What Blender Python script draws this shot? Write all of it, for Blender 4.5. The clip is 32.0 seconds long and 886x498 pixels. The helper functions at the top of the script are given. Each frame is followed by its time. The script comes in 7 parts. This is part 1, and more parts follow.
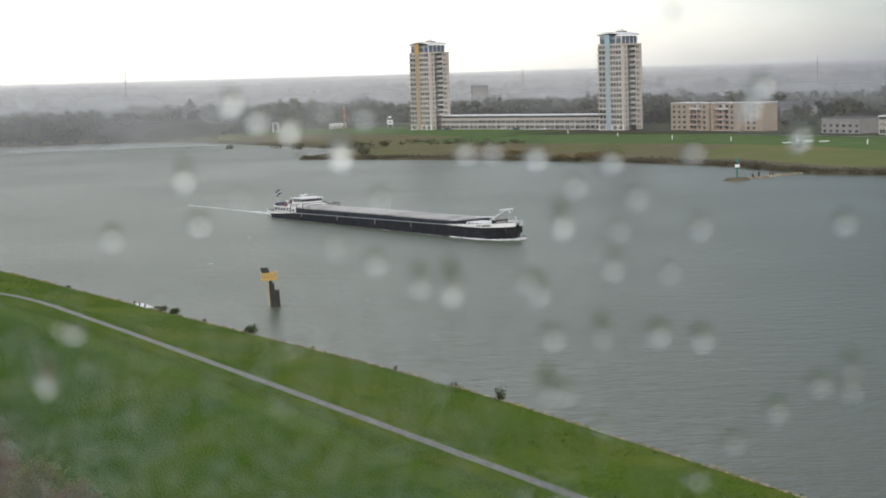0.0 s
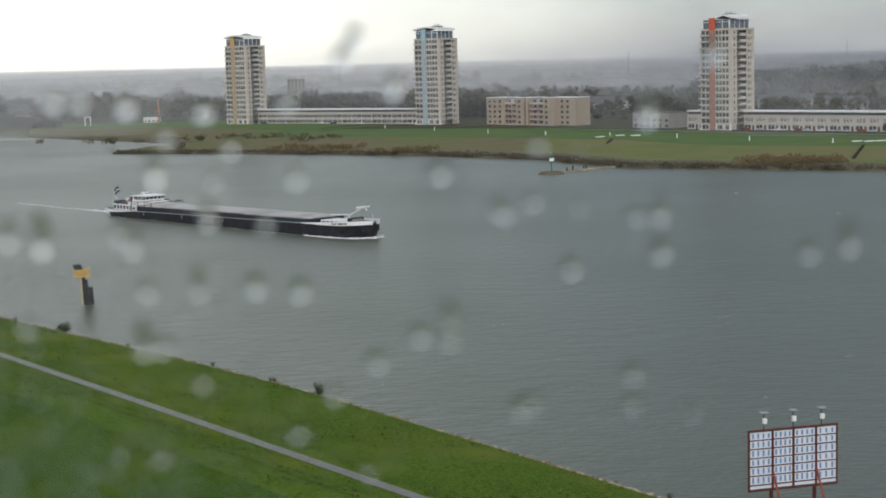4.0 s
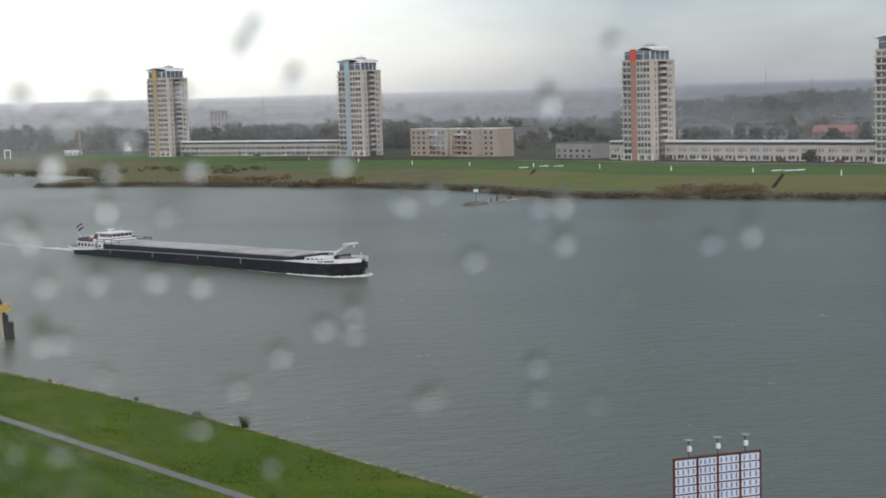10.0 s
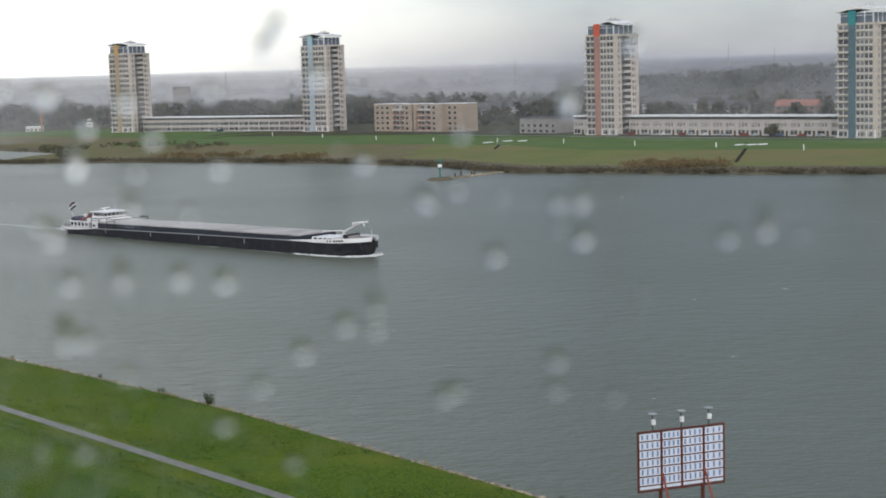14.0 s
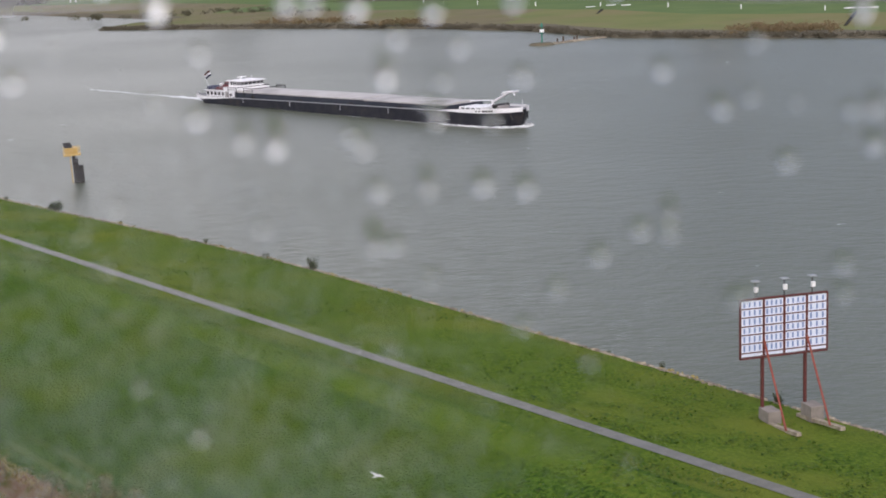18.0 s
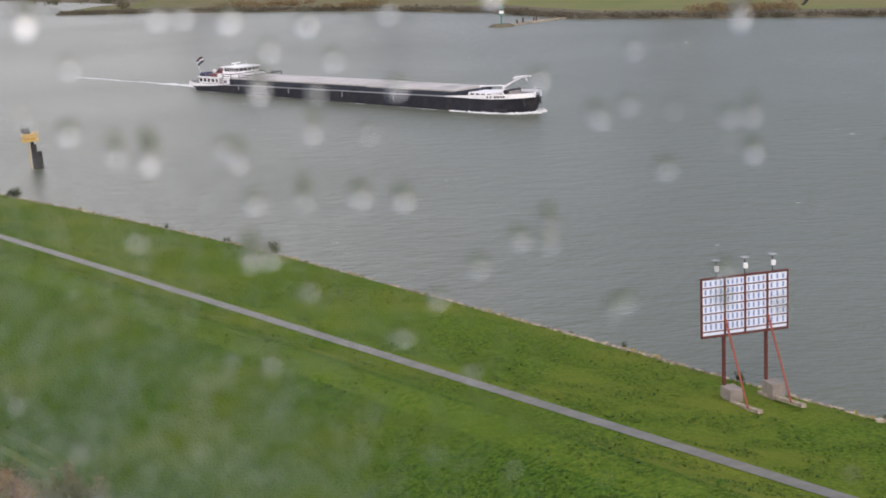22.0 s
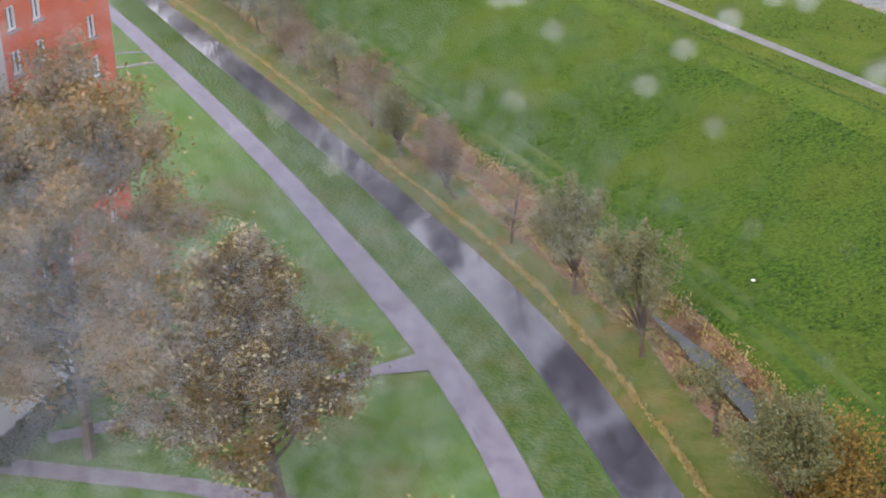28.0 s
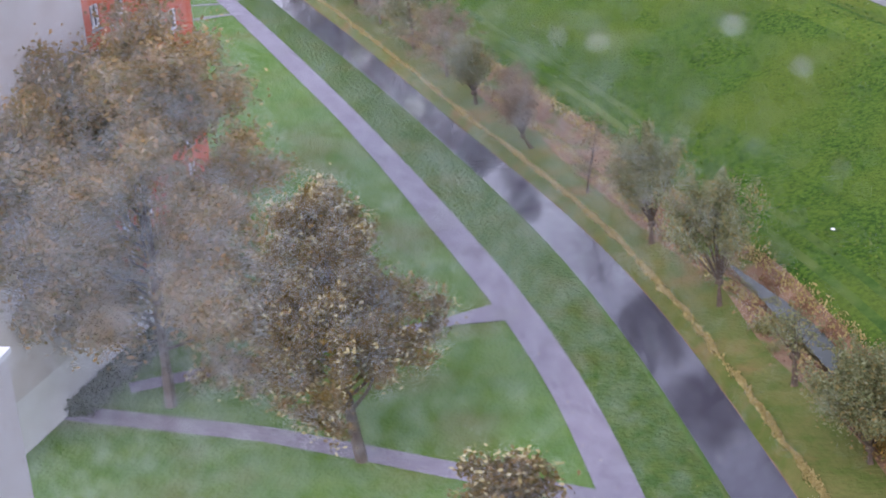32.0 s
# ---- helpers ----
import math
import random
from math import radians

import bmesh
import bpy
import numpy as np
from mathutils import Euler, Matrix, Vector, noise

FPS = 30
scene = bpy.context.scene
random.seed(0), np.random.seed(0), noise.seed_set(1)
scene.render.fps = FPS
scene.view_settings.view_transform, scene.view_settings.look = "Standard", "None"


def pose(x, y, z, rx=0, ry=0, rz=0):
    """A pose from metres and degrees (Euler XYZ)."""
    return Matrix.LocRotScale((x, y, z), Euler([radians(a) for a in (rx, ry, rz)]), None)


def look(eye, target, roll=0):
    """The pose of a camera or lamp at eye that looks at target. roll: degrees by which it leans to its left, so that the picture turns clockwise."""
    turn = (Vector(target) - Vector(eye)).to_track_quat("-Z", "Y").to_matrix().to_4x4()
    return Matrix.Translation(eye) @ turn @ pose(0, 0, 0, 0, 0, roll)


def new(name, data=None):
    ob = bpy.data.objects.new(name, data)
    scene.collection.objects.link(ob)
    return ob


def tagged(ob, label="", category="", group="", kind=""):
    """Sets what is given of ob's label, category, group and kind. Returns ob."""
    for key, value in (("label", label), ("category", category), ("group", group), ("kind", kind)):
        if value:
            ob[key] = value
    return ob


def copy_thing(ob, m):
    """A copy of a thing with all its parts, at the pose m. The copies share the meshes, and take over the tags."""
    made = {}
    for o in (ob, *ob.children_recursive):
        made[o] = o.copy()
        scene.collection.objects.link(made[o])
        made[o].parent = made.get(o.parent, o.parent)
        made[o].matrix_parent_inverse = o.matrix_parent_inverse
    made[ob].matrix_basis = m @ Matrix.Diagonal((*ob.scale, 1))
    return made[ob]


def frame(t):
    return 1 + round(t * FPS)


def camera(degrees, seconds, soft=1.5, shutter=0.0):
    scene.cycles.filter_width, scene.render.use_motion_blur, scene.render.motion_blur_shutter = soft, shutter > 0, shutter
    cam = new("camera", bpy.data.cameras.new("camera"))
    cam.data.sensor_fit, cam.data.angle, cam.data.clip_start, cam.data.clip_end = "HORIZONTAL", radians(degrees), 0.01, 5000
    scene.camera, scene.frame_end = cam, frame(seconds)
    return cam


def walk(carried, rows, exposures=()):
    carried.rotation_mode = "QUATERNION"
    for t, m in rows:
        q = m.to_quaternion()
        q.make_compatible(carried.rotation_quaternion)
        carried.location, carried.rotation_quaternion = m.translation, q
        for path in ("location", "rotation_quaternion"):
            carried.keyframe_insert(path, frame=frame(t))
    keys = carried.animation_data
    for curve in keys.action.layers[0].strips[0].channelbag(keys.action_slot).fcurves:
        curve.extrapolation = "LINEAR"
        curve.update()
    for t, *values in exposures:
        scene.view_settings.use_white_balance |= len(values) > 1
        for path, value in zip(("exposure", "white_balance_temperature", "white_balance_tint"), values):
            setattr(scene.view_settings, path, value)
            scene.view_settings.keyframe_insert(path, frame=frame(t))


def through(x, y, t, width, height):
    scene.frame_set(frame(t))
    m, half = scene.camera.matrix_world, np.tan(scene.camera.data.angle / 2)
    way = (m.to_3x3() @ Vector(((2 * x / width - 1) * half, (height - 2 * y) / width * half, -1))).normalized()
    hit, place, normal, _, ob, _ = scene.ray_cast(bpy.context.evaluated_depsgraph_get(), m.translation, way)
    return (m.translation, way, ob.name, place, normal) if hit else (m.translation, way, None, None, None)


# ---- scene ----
# The eye stands behind a wet window, high in a house; metres, z = 0 is the river's surface.
# Dike frame: s runs upstream along the bank, w from the house towards the river.
EYE_H = 38.0
cam = camera(31.38, 32.0, soft=1.8)
cam.data.dof.use_dof = True
cam.data.dof.focus_distance = 350.0
cam.data.dof.aperture_fstop = 18.0

# seconds, heading, tilt, lean (degrees)
TURNS = [
    (0.0, 3.529, -6.266, -1.774),
    (0.5, 3.991, -6.170, -1.706),
    (1.0, 4.797, -6.124, -1.606),
    (1.5, 5.650, -6.176, -1.554),
    (2.0, 6.533, -6.270, -1.454),
    (2.5, 7.409, -6.377, -1.455),
    (3.0, 8.351, -6.478, -1.523),
    (3.5, 9.273, -6.579, -1.496),
    (4.0, 10.161, -6.662, -1.484),
    (4.5, 11.054, -6.624, -1.478),
    (6.5, 12.890, -4.958, -1.432),
    (7.0, 12.916, -5.026, -1.460),
    (7.5, 12.914, -5.130, -1.488),
    (8.0, 12.902, -5.244, -1.523),
    (8.5, 12.904, -5.353, -1.572),
    (9.0, 12.978, -5.460, -1.616),
    (9.5, 12.944, -5.544, -1.586),
    (10.0, 12.932, -5.602, -1.649),
    (10.5, 12.984, -5.624, -1.710),
    (11.0, 13.012, -5.658, -1.733),
    (11.5, 13.114, -5.681, -1.802),
    (12.0, 13.288, -5.713, -1.778),
    (12.5, 13.541, -5.747, -1.813),
    (13.0, 13.784, -5.754, -1.771),
    (13.5, 13.987, -5.858, -1.831),
    (14.0, 14.208, -6.540, -1.733),
    (14.5, 13.685, -7.780, -1.800),
    (15.0, 11.791, -9.137, -2.266),
    (15.5, 9.795, -10.558, -2.703),
    (17.5, 8.503, -11.821, -2.574),
    (18.0, 10.326, -11.261, -2.217),
    (18.5, 11.654, -11.149, -2.074),
    (19.0, 11.752, -11.450, -2.338),
    (19.5, 11.693, -11.902, -2.512),
    (20.0, 11.701, -12.275, -2.561),
    (20.5, 11.676, -12.283, -2.584),
    (21.0, 11.717, -12.148, -2.567),
    (21.5, 11.686, -11.989, -2.559),
    (22.0, 11.705, -11.960, -2.568),
    (22.5, 11.522, -12.044, -2.473),
    (23.0, 10.585, -12.315, -2.491),
    (23.5, 8.857, -12.777, -2.604),
    (24.0, 6.337, -13.656, -2.981),
    (24.5, 3.613, -15.082, -3.079),
    (25.0, 1.013, -15.995, -2.357),
    (25.5, -1.643, -16.878, -1.902),
    (26.0, -4.381, -18.092, -2.236),
    (26.5, -7.090, -19.445, -2.924),
    (28.5, -7.698, -21.155, -2.551),
    (29.0, -7.708, -21.100, -2.584),
    (29.5, -7.934, -21.118, -2.668),
    (30.0, -8.269, -21.156, -2.847),
    (30.5, -8.586, -21.235, -2.978),
    (31.0, -8.850, -21.673, -3.122),
    (31.5, -9.540, -22.328, -3.529),
    (32.0, -10.766, -22.769, -3.963),
]
# seconds, sideways and upward sway of the eye behind the pane (metres)
SWAY = [
    (0.0, -0.0370, 0.0142),
    (1.2, -0.0345, 0.0114),
    (2.5, -0.0174, 0.0087),
    (4.0, -0.0018, 0.0064),
    (9.0, 0.0000, 0.0000),
    (13.0, 0.0065, -0.0016),
    (15.0, -0.0217, 0.0090),
    (17.5, -0.0389, 0.0090),
    (19.0, -0.0407, 0.0175),
    (20.0, -0.0433, 0.0077),
    (21.0, -0.0437, 0.0141),
    (21.5, -0.0372, 0.0149),
    (24.0, 0.0206, 0.0190),
    (26.0, 0.0186, 0.0171),
    (32.0, 0.0165, 0.0152),
]
PANE_TURN, PANE_AWAY = 4.0, 0.25


def aim(t, yaw, tilt, lean):
    a, b = radians(yaw), radians(tilt)
    side = float(np.interp(t, [r[0] for r in SWAY], [r[1] for r in SWAY]))
    rise = float(np.interp(t, [r[0] for r in SWAY], [r[2] for r in SWAY]))
    p = radians(PANE_TURN)
    eye = Vector((side * math.cos(p), -side * math.sin(p), EYE_H + rise))
    way = Vector((math.sin(a) * math.cos(b), math.cos(a) * math.cos(b), math.sin(b)))
    return t, look(eye, eye + way * 100, lean)


walk(cam, [aim(*row) for row in TURNS],
     [(0.0, 0.20, 6750, 9), (0.6, -0.02, 6750, 7), (1.0, -0.10, 6700, 6), (3.0, -0.05, 6600, 6), (4.0, 0.0, 6600, 7), (7.0, 0.03, 6500, 9), (13.0, 0.06, 6500, 11), (14.2, 0.18, 6500, 10), (15.4, 0.36, 6450, 7), (17.2, 0.50, 6600, 20), (22.0, 0.62, 6850, 20), (24.0, 0.74, 6950, 17), (26.0, 0.90, 7000, 18), (29.0, 1.25, 6200, 25), (32.0, 1.20, 5950, 28)])

# ---- light ----
world = bpy.data.worlds.new("world")
scene.world = world
world.use_nodes = True
wn, wl = world.node_tree.nodes, world.node_tree.links
wn.clear()


def wnode(kind, **props):
    nd = wn.new(kind)
    for k, v in props.items():
        nd.inputs[k].default_value = v
    return nd


def rain_sky():
    """A clear sky seen through heavy rain clouds that thin out low down in the south-west."""
    out, add = wn.new("ShaderNodeOutputWorld"), wn.new("ShaderNodeAddShader")
    b1, b2 = wnode("ShaderNodeBackground", Strength=0.05), wnode("ShaderNodeBackground", Strength=1.0)
    sky = wn.new("ShaderNodeTexSky")
    sky.sky_type, sky.sun_disc = "NISHITA", False
    sky.sun_elevation, sky.sun_rotation = radians(35), radians(205)
    wl.new(sky.outputs[0], b1.inputs["Color"])
    tc, nrm, dot = wn.new("ShaderNodeTexCoord"), wn.new("ShaderNodeVectorMath"), wn.new("ShaderNodeVectorMath")
    nrm.operation, dot.operation = "NORMALIZE", "DOT_PRODUCT"
    wl.new(tc.outputs["Generated"], nrm.inputs[0])
    wl.new(nrm.outputs[0], dot.inputs[0])
    dot.inputs[1].default_value = Vector((math.sin(radians(-14)), math.cos(radians(-14)), 0.10)).normalized()
    glow = wnode("ShaderNodeMapRange", **{"From Min": 0.83, "From Max": 0.965})
    wl.new(dot.outputs["Value"], glow.inputs["Value"])
    mp = wn.new("ShaderNodeMapping")
    mp.inputs["Scale"].default_value = (1.6, 1.6, 5.0)
    wl.new(nrm.outputs[0], mp.inputs["Vector"])
    cl = wnode("ShaderNodeTexNoise", Scale=2.2, Detail=7.0, Roughness=0.55)
    wl.new(mp.outputs[0], cl.inputs["Vector"])
    cm = wnode("ShaderNodeMapRange", **{"From Min": 0.3, "From Max": 0.7, "To Min": -0.16, "To Max": 0.17})
    wl.new(cl.outputs["Fac"], cm.inputs["Value"])
    # the gap in the clouds lies low over the horizon; behind the house the clouds are thinner
    sep, low, gap = wn.new("ShaderNodeSeparateXYZ"), wnode("ShaderNodeMapRange", **{"From Min": 0.07, "From Max": 0.22, "To Min": 1.0, "To Max": 0.62}), wn.new("ShaderNodeMath")
    wl.new(nrm.outputs[0], sep.inputs[0])
    wl.new(sep.outputs["Z"], low.inputs["Value"])
    gap.operation = "MULTIPLY"
    wl.new(glow.outputs[0], gap.inputs[0])
    wl.new(low.outputs[0], gap.inputs[1])
    rear, big = wnode("ShaderNodeMapRange", **{"From Min": 0.25, "From Max": -0.75, "To Min": 0.0, "To Max": 0.80}), wn.new("ShaderNodeMath")
    wl.new(sep.outputs["Y"], rear.inputs["Value"])
    big.operation = "MAXIMUM"
    wl.new(gap.outputs[0], big.inputs[0])
    wl.new(rear.outputs[0], big.inputs[1])
    sm = wn.new("ShaderNodeMath")
    sm.use_clamp = True
    wl.new(big.outputs[0], sm.inputs[0])
    wl.new(cm.outputs[0], sm.inputs[1])
    mx = wn.new("ShaderNodeMix")
    mx.data_type = "RGBA"
    mx.inputs["B"].default_value = (1.0, 0.985, 0.96, 1)
    high, grey = wnode("ShaderNodeMapRange", **{"From Min": 0.06, "From Max": 0.35}), wn.new("ShaderNodeMix")
    wl.new(sep.outputs["Z"], high.inputs["Value"])
    grey.data_type = "RGBA"
    grey.inputs["A"].default_value, grey.inputs["B"].default_value = (0.09, 0.115, 0.205, 1), (0.235, 0.262, 0.315, 1)
    wl.new(high.outputs[0], grey.inputs["Factor"])
    wl.new(grey.outputs["Result"], mx.inputs["A"])
    wl.new(sm.outputs[0], mx.inputs["Factor"])
    wl.new(mx.outputs["Result"], b2.inputs["Color"])
    wl.new(b1.outputs[0], add.inputs[0])
    wl.new(b2.outputs[0], add.inputs[1])
    wl.new(add.outputs[0], out.inputs["Surface"])


rain_sky()
sun = new("sun", bpy.data.lights.new("sun", "SUN"))
sun.data.energy, sun.data.angle, sun.data.color = 0.7, radians(30), (1.0, 0.96, 0.9)
sun.matrix_world = look((0, 0, 100), (35, 75, 42))

# ---- materials ----
def mat(name, base, other=None, rough=0.8, metal=0.0, scale=1.0, bump=0.0, bump_scale=20.0, mix=(0.4, 0.65), rand=0.0, island=0.0, spec=0.4, third=None, third_scale=0.1, third_mix=(0.55, 0.7)):
    """A procedural surface: tones mixed by noise at two or three scales, with fine relief."""
    m = bpy.data.materials.new(name)
    m.use_nodes = True
    n, l = m.node_tree.nodes, m.node_tree.links
    b = n["Principled BSDF"]
    b.inputs["Roughness"].default_value, b.inputs["Metallic"].default_value = rough, metal
    b.inputs["Specular IOR Level"].default_value = spec
    b.inputs["Base Color"].default_value = (*base, 1)
    tc = n.new("ShaderNodeTexCoord")

    def blend(col_a, col_b, sc, span, detail=6):
        no = n.new("ShaderNodeTexNoise")
        no.inputs["Scale"].default_value, no.inputs["Detail"].default_value, no.inputs["Roughness"].default_value = sc, detail, 0.62
        l.new(tc.outputs["Object"], no.inputs["Vector"])
        rp = n.new("ShaderNodeMapRange")
        rp.inputs["From Min"].default_value, rp.inputs["From Max"].default_value = span
        l.new(no.outputs["Fac"], rp.inputs["Value"])
        mx = n.new("ShaderNodeMix")
        mx.data_type = "RGBA"
        if isinstance(col_a, tuple):
            mx.inputs["A"].default_value = (*col_a, 1)
        else:
            l.new(col_a, mx.inputs["A"])
        mx.inputs["B"].default_value = (*col_b, 1)
        l.new(rp.outputs["Result"], mx.inputs["Factor"])
        return mx.outputs["Result"]

    out = None
    if other:
        out = blend(base, other, scale, mix)
        if third:
            out = blend(out, third, third_scale, third_mix, 3)
        for amount, kind, sock in ((rand, "ShaderNodeObjectInfo", "Random"), (island, "ShaderNodeNewGeometry", "Random Per Island")):
            if amount:
                oi, hv, r2 = n.new(kind), n.new("ShaderNodeHueSaturation"), n.new("ShaderNodeMapRange")
                r2.inputs["To Min"].default_value, r2.inputs["To Max"].default_value = 1 - amount, 1 + amount
                l.new(oi.outputs[sock], r2.inputs["Value"])
                l.new(r2.outputs["Result"], hv.inputs["Value"])
                l.new(out, hv.inputs["Color"])
                out = hv.outputs["Color"]
        l.new(out, b.inputs["Base Color"])
    if bump:
        nb = n.new("ShaderNodeTexNoise")
        nb.inputs["Scale"].default_value, nb.inputs["Detail"].default_value = bump_scale, 5
        l.new(tc.outputs["Object"], nb.inputs["Vector"])
        bp = n.new("ShaderNodeBump")
        bp.inputs["Strength"].default_value, bp.inputs["Distance"].default_value = 1.0, bump
        l.new(nb.outputs["Fac"], bp.inputs["Height"])
        l.new(bp.outputs["Normal"], b.inputs["Normal"])
    return m


def leaf_mat(name, cols, through=0.42, rough=0.6):
    """Leaves: each island takes its own tone from cols; some light passes through."""
    m = bpy.data.materials.new(name)
    m.use_nodes = True
    n, l = m.node_tree.nodes, m.node_tree.links
    b = n["Principled BSDF"]
    b.inputs["Roughness"].default_value, b.inputs["Specular IOR Level"].default_value = rough, 0.3
    g, rp = n.new("ShaderNodeNewGeometry"), n.new("ShaderNodeValToRGB")
    rp.color_ramp.elements[0].color, rp.color_ramp.elements[1].color = (*cols[0], 1), (*cols[-1], 1)
    for i, c in enumerate(cols[1:-1]):
        e = rp.color_ramp.elements.new((i + 1) / (len(cols) - 1))
        e.color = (*c, 1)
    l.new(g.outputs["Random Per Island"], rp.inputs["Fac"])
    l.new(rp.outputs["Color"], b.inputs["Base Color"])
    tr, mx = n.new("ShaderNodeBsdfTranslucent"), n.new("ShaderNodeMixShader")
    l.new(rp.outputs["Color"], tr.inputs["Color"])
    mx.inputs["Fac"].default_value = through
    l.new(b.outputs[0], mx.inputs[1])
    l.new(tr.outputs[0], mx.inputs[2])
    l.new(mx.outputs[0], n["Material Output"].inputs["Surface"])
    return m


# dark noise tones of the dike grasses paint small shadows between clumps
GRASS = mat("grass", (0.026, 0.077, 0.011), (0.100, 0.182, 0.023), 0.95, scale=3.4, bump=0.6, bump_scale=4.0, mix=(0.36, 0.58), spec=0.08, third=(0.128, 0.184, 0.026), third_scale=0.07, third_mix=(0.46, 0.72))
LAWN = mat("lawn", (0.086, 0.168, 0.034), (0.122, 0.205, 0.044), 0.95, scale=0.6, bump=0.12, bump_scale=4, spec=0.08, third=(0.125, 0.155, 0.040), third_scale=0.12, third_mix=(0.5, 0.7))
RIVERSIDE = mat("riverside_grass", (0.046, 0.105, 0.011), (0.134, 0.206, 0.022), 0.95, scale=2.8, bump=0.5, bump_scale=3.8, mix=(0.36, 0.60), spec=0.08, third=(0.165, 0.204, 0.028), third_scale=0.06, third_mix=(0.44, 0.68))
# slope grass again, dimmed in colour to darken the dike's foot
TOE_GRASS = mat("dimmed_foot_grass", (0.026, 0.076, 0.011), (0.094, 0.170, 0.020), 0.95, scale=3.0, bump=0.5, bump_scale=3.8, mix=(0.38, 0.60), spec=0.08, third=(0.116, 0.165, 0.026), third_scale=0.07, third_mix=(0.50, 0.74))
TRACK = mat("wheel_track", (0.036, 0.082, 0.014), (0.074, 0.128, 0.024), 0.95, scale=1.1, bump=0.12, bump_scale=2.5, spec=0.08, third=(0.095, 0.14, 0.032), third_scale=0.16, third_mix=(0.46, 0.60))
REED = mat("reed_litter", (0.20, 0.125, 0.075), (0.29, 0.19, 0.115), 0.95, scale=0.8, bump=0.15, bump_scale=3, spec=0.1, third=(0.10, 0.13, 0.03), third_scale=0.2, third_mix=(0.52, 0.6))
# FARGRASS and FARGREEN are lightened: haze over the bank, put into colour
FARGRASS = mat("far_grass", (0.172, 0.186, 0.072), (0.140, 0.170, 0.062), 0.95, scale=0.05, spec=0.08, bump=0.1, bump_scale=0.6, third=(0.195, 0.172, 0.085), third_scale=0.014, third_mix=(0.45, 0.65))
WOODFLOOR = mat("wood_floor", (0.07, 0.07, 0.05), (0.10, 0.10, 0.06), 0.95, scale=0.05, spec=0.05)
FARGREEN = mat("far_green", (0.100, 0.156, 0.058), (0.122, 0.176, 0.064), 0.95, scale=0.05, spec=0.08)
RUSHES = mat("brown_rushes", (0.185, 0.160, 0.092), (0.155, 0.142, 0.082), 0.95, scale=0.06, spec=0.08, bump=0.4, bump_scale=0.8, third=(0.150, 0.162, 0.066), third_scale=0.02, third_mix=(0.5, 0.66))
FARREED = mat("far_reed", (0.128, 0.116, 0.084), (0.155, 0.136, 0.094), 0.95, scale=0.15, spec=0.08, bump=0.4, bump_scale=0.8)
ASPHALT = mat("asphalt", (0.130, 0.128, 0.106), (0.180, 0.175, 0.148), 0.5, scale=0.7, bump=0.01, bump_scale=30, third=(0.16, 0.162, 0.15), third_scale=0.2)
PAVING = mat("paving", (0.185, 0.166, 0.196), (0.24, 0.218, 0.255), 0.7, scale=0.9, bump=0.01, bump_scale=20, third=(0.17, 0.155, 0.17), third_scale=0.25)
STONE = mat("stone", (0.24, 0.20, 0.15), (0.42, 0.37, 0.28), 0.9, scale=1.5, bump=0.03, bump_scale=6, island=0.35)
CONCRETE = mat("concrete", (0.215, 0.19, 0.165), (0.29, 0.255, 0.225), 0.9, scale=1.2, bump=0.01, bump_scale=20)
BEIGE = mat("beige_cladding", (0.53, 0.47, 0.42), (0.60, 0.54, 0.48), 0.8, scale=0.2, bump=0.02, bump_scale=2)
BRICK = mat("buff_brick", (0.36, 0.30, 0.245), (0.43, 0.35, 0.28), 0.9, scale=0.3, bump=0.02, bump_scale=3)
RENDER = mat("pale_render", (0.47, 0.43, 0.40), (0.55, 0.51, 0.475), 0.85, scale=0.2)
GREYWALL = mat("grey_cladding", (0.30, 0.285, 0.28), (0.36, 0.34, 0.33), 0.8, scale=0.3)
WHITE_RENDER = mat("white_render", (0.64, 0.63, 0.61), (0.72, 0.71, 0.69), 0.85, scale=0.3)
WHITE = mat("white_paint", (0.78, 0.78, 0.79), (0.86, 0.86, 0.87), 0.45, scale=0.5)
ROOFING = mat("dark_roofing", (0.10, 0.10, 0.105), (0.14, 0.14, 0.145), 0.8, scale=0.5)
OCHRE = mat("ochre_mast_paint", (0.42, 0.20, 0.10), (0.36, 0.18, 0.10), 0.7, scale=0.5)
STAIR = mat("dark_stair_boards", (0.035, 0.035, 0.033), (0.055, 0.052, 0.048), 0.95, scale=1, spec=0.05)
RED_TILE = mat("red_roof_tiles", (0.30, 0.13, 0.10), (0.34, 0.15, 0.11), 0.85, scale=0.4)
# pale base stands for curtains and for the sky's reflection painted in
TOWER_GLASS = mat("tower_window_glass", (0.10, 0.105, 0.115), (0.27, 0.265, 0.26), 0.12, scale=0.35, rand=0.5)
SLAB = mat("pale_concrete_slab", (0.54, 0.51, 0.48), (0.62, 0.59, 0.56), 0.8, scale=0.4)
GLASS_DARK = mat("window_glass", (0.055, 0.06, 0.068), (0.13, 0.13, 0.13), 0.08, scale=0.3, rand=0.55)
BLUE_GLASS = mat("penthouse_glass", (0.10, 0.13, 0.175), (0.15, 0.18, 0.22), 0.12, scale=0.2)
HULL = mat("hull_paint", (0.014, 0.015, 0.022), (0.030, 0.029, 0.034), 0.4, scale=0.5, third=(0.05, 0.04, 0.035), third_scale=0.25, third_mix=(0.6, 0.75))
COAMING = mat("coaming_blue", (0.026, 0.031, 0.045), (0.042, 0.047, 0.060), 0.5, scale=0.4)
HATCH = mat("hatch_grey", (0.44, 0.42, 0.40), (0.52, 0.50, 0.48), 0.6, scale=0.3, third=(0.31, 0.30, 0.29), third_scale=0.1)
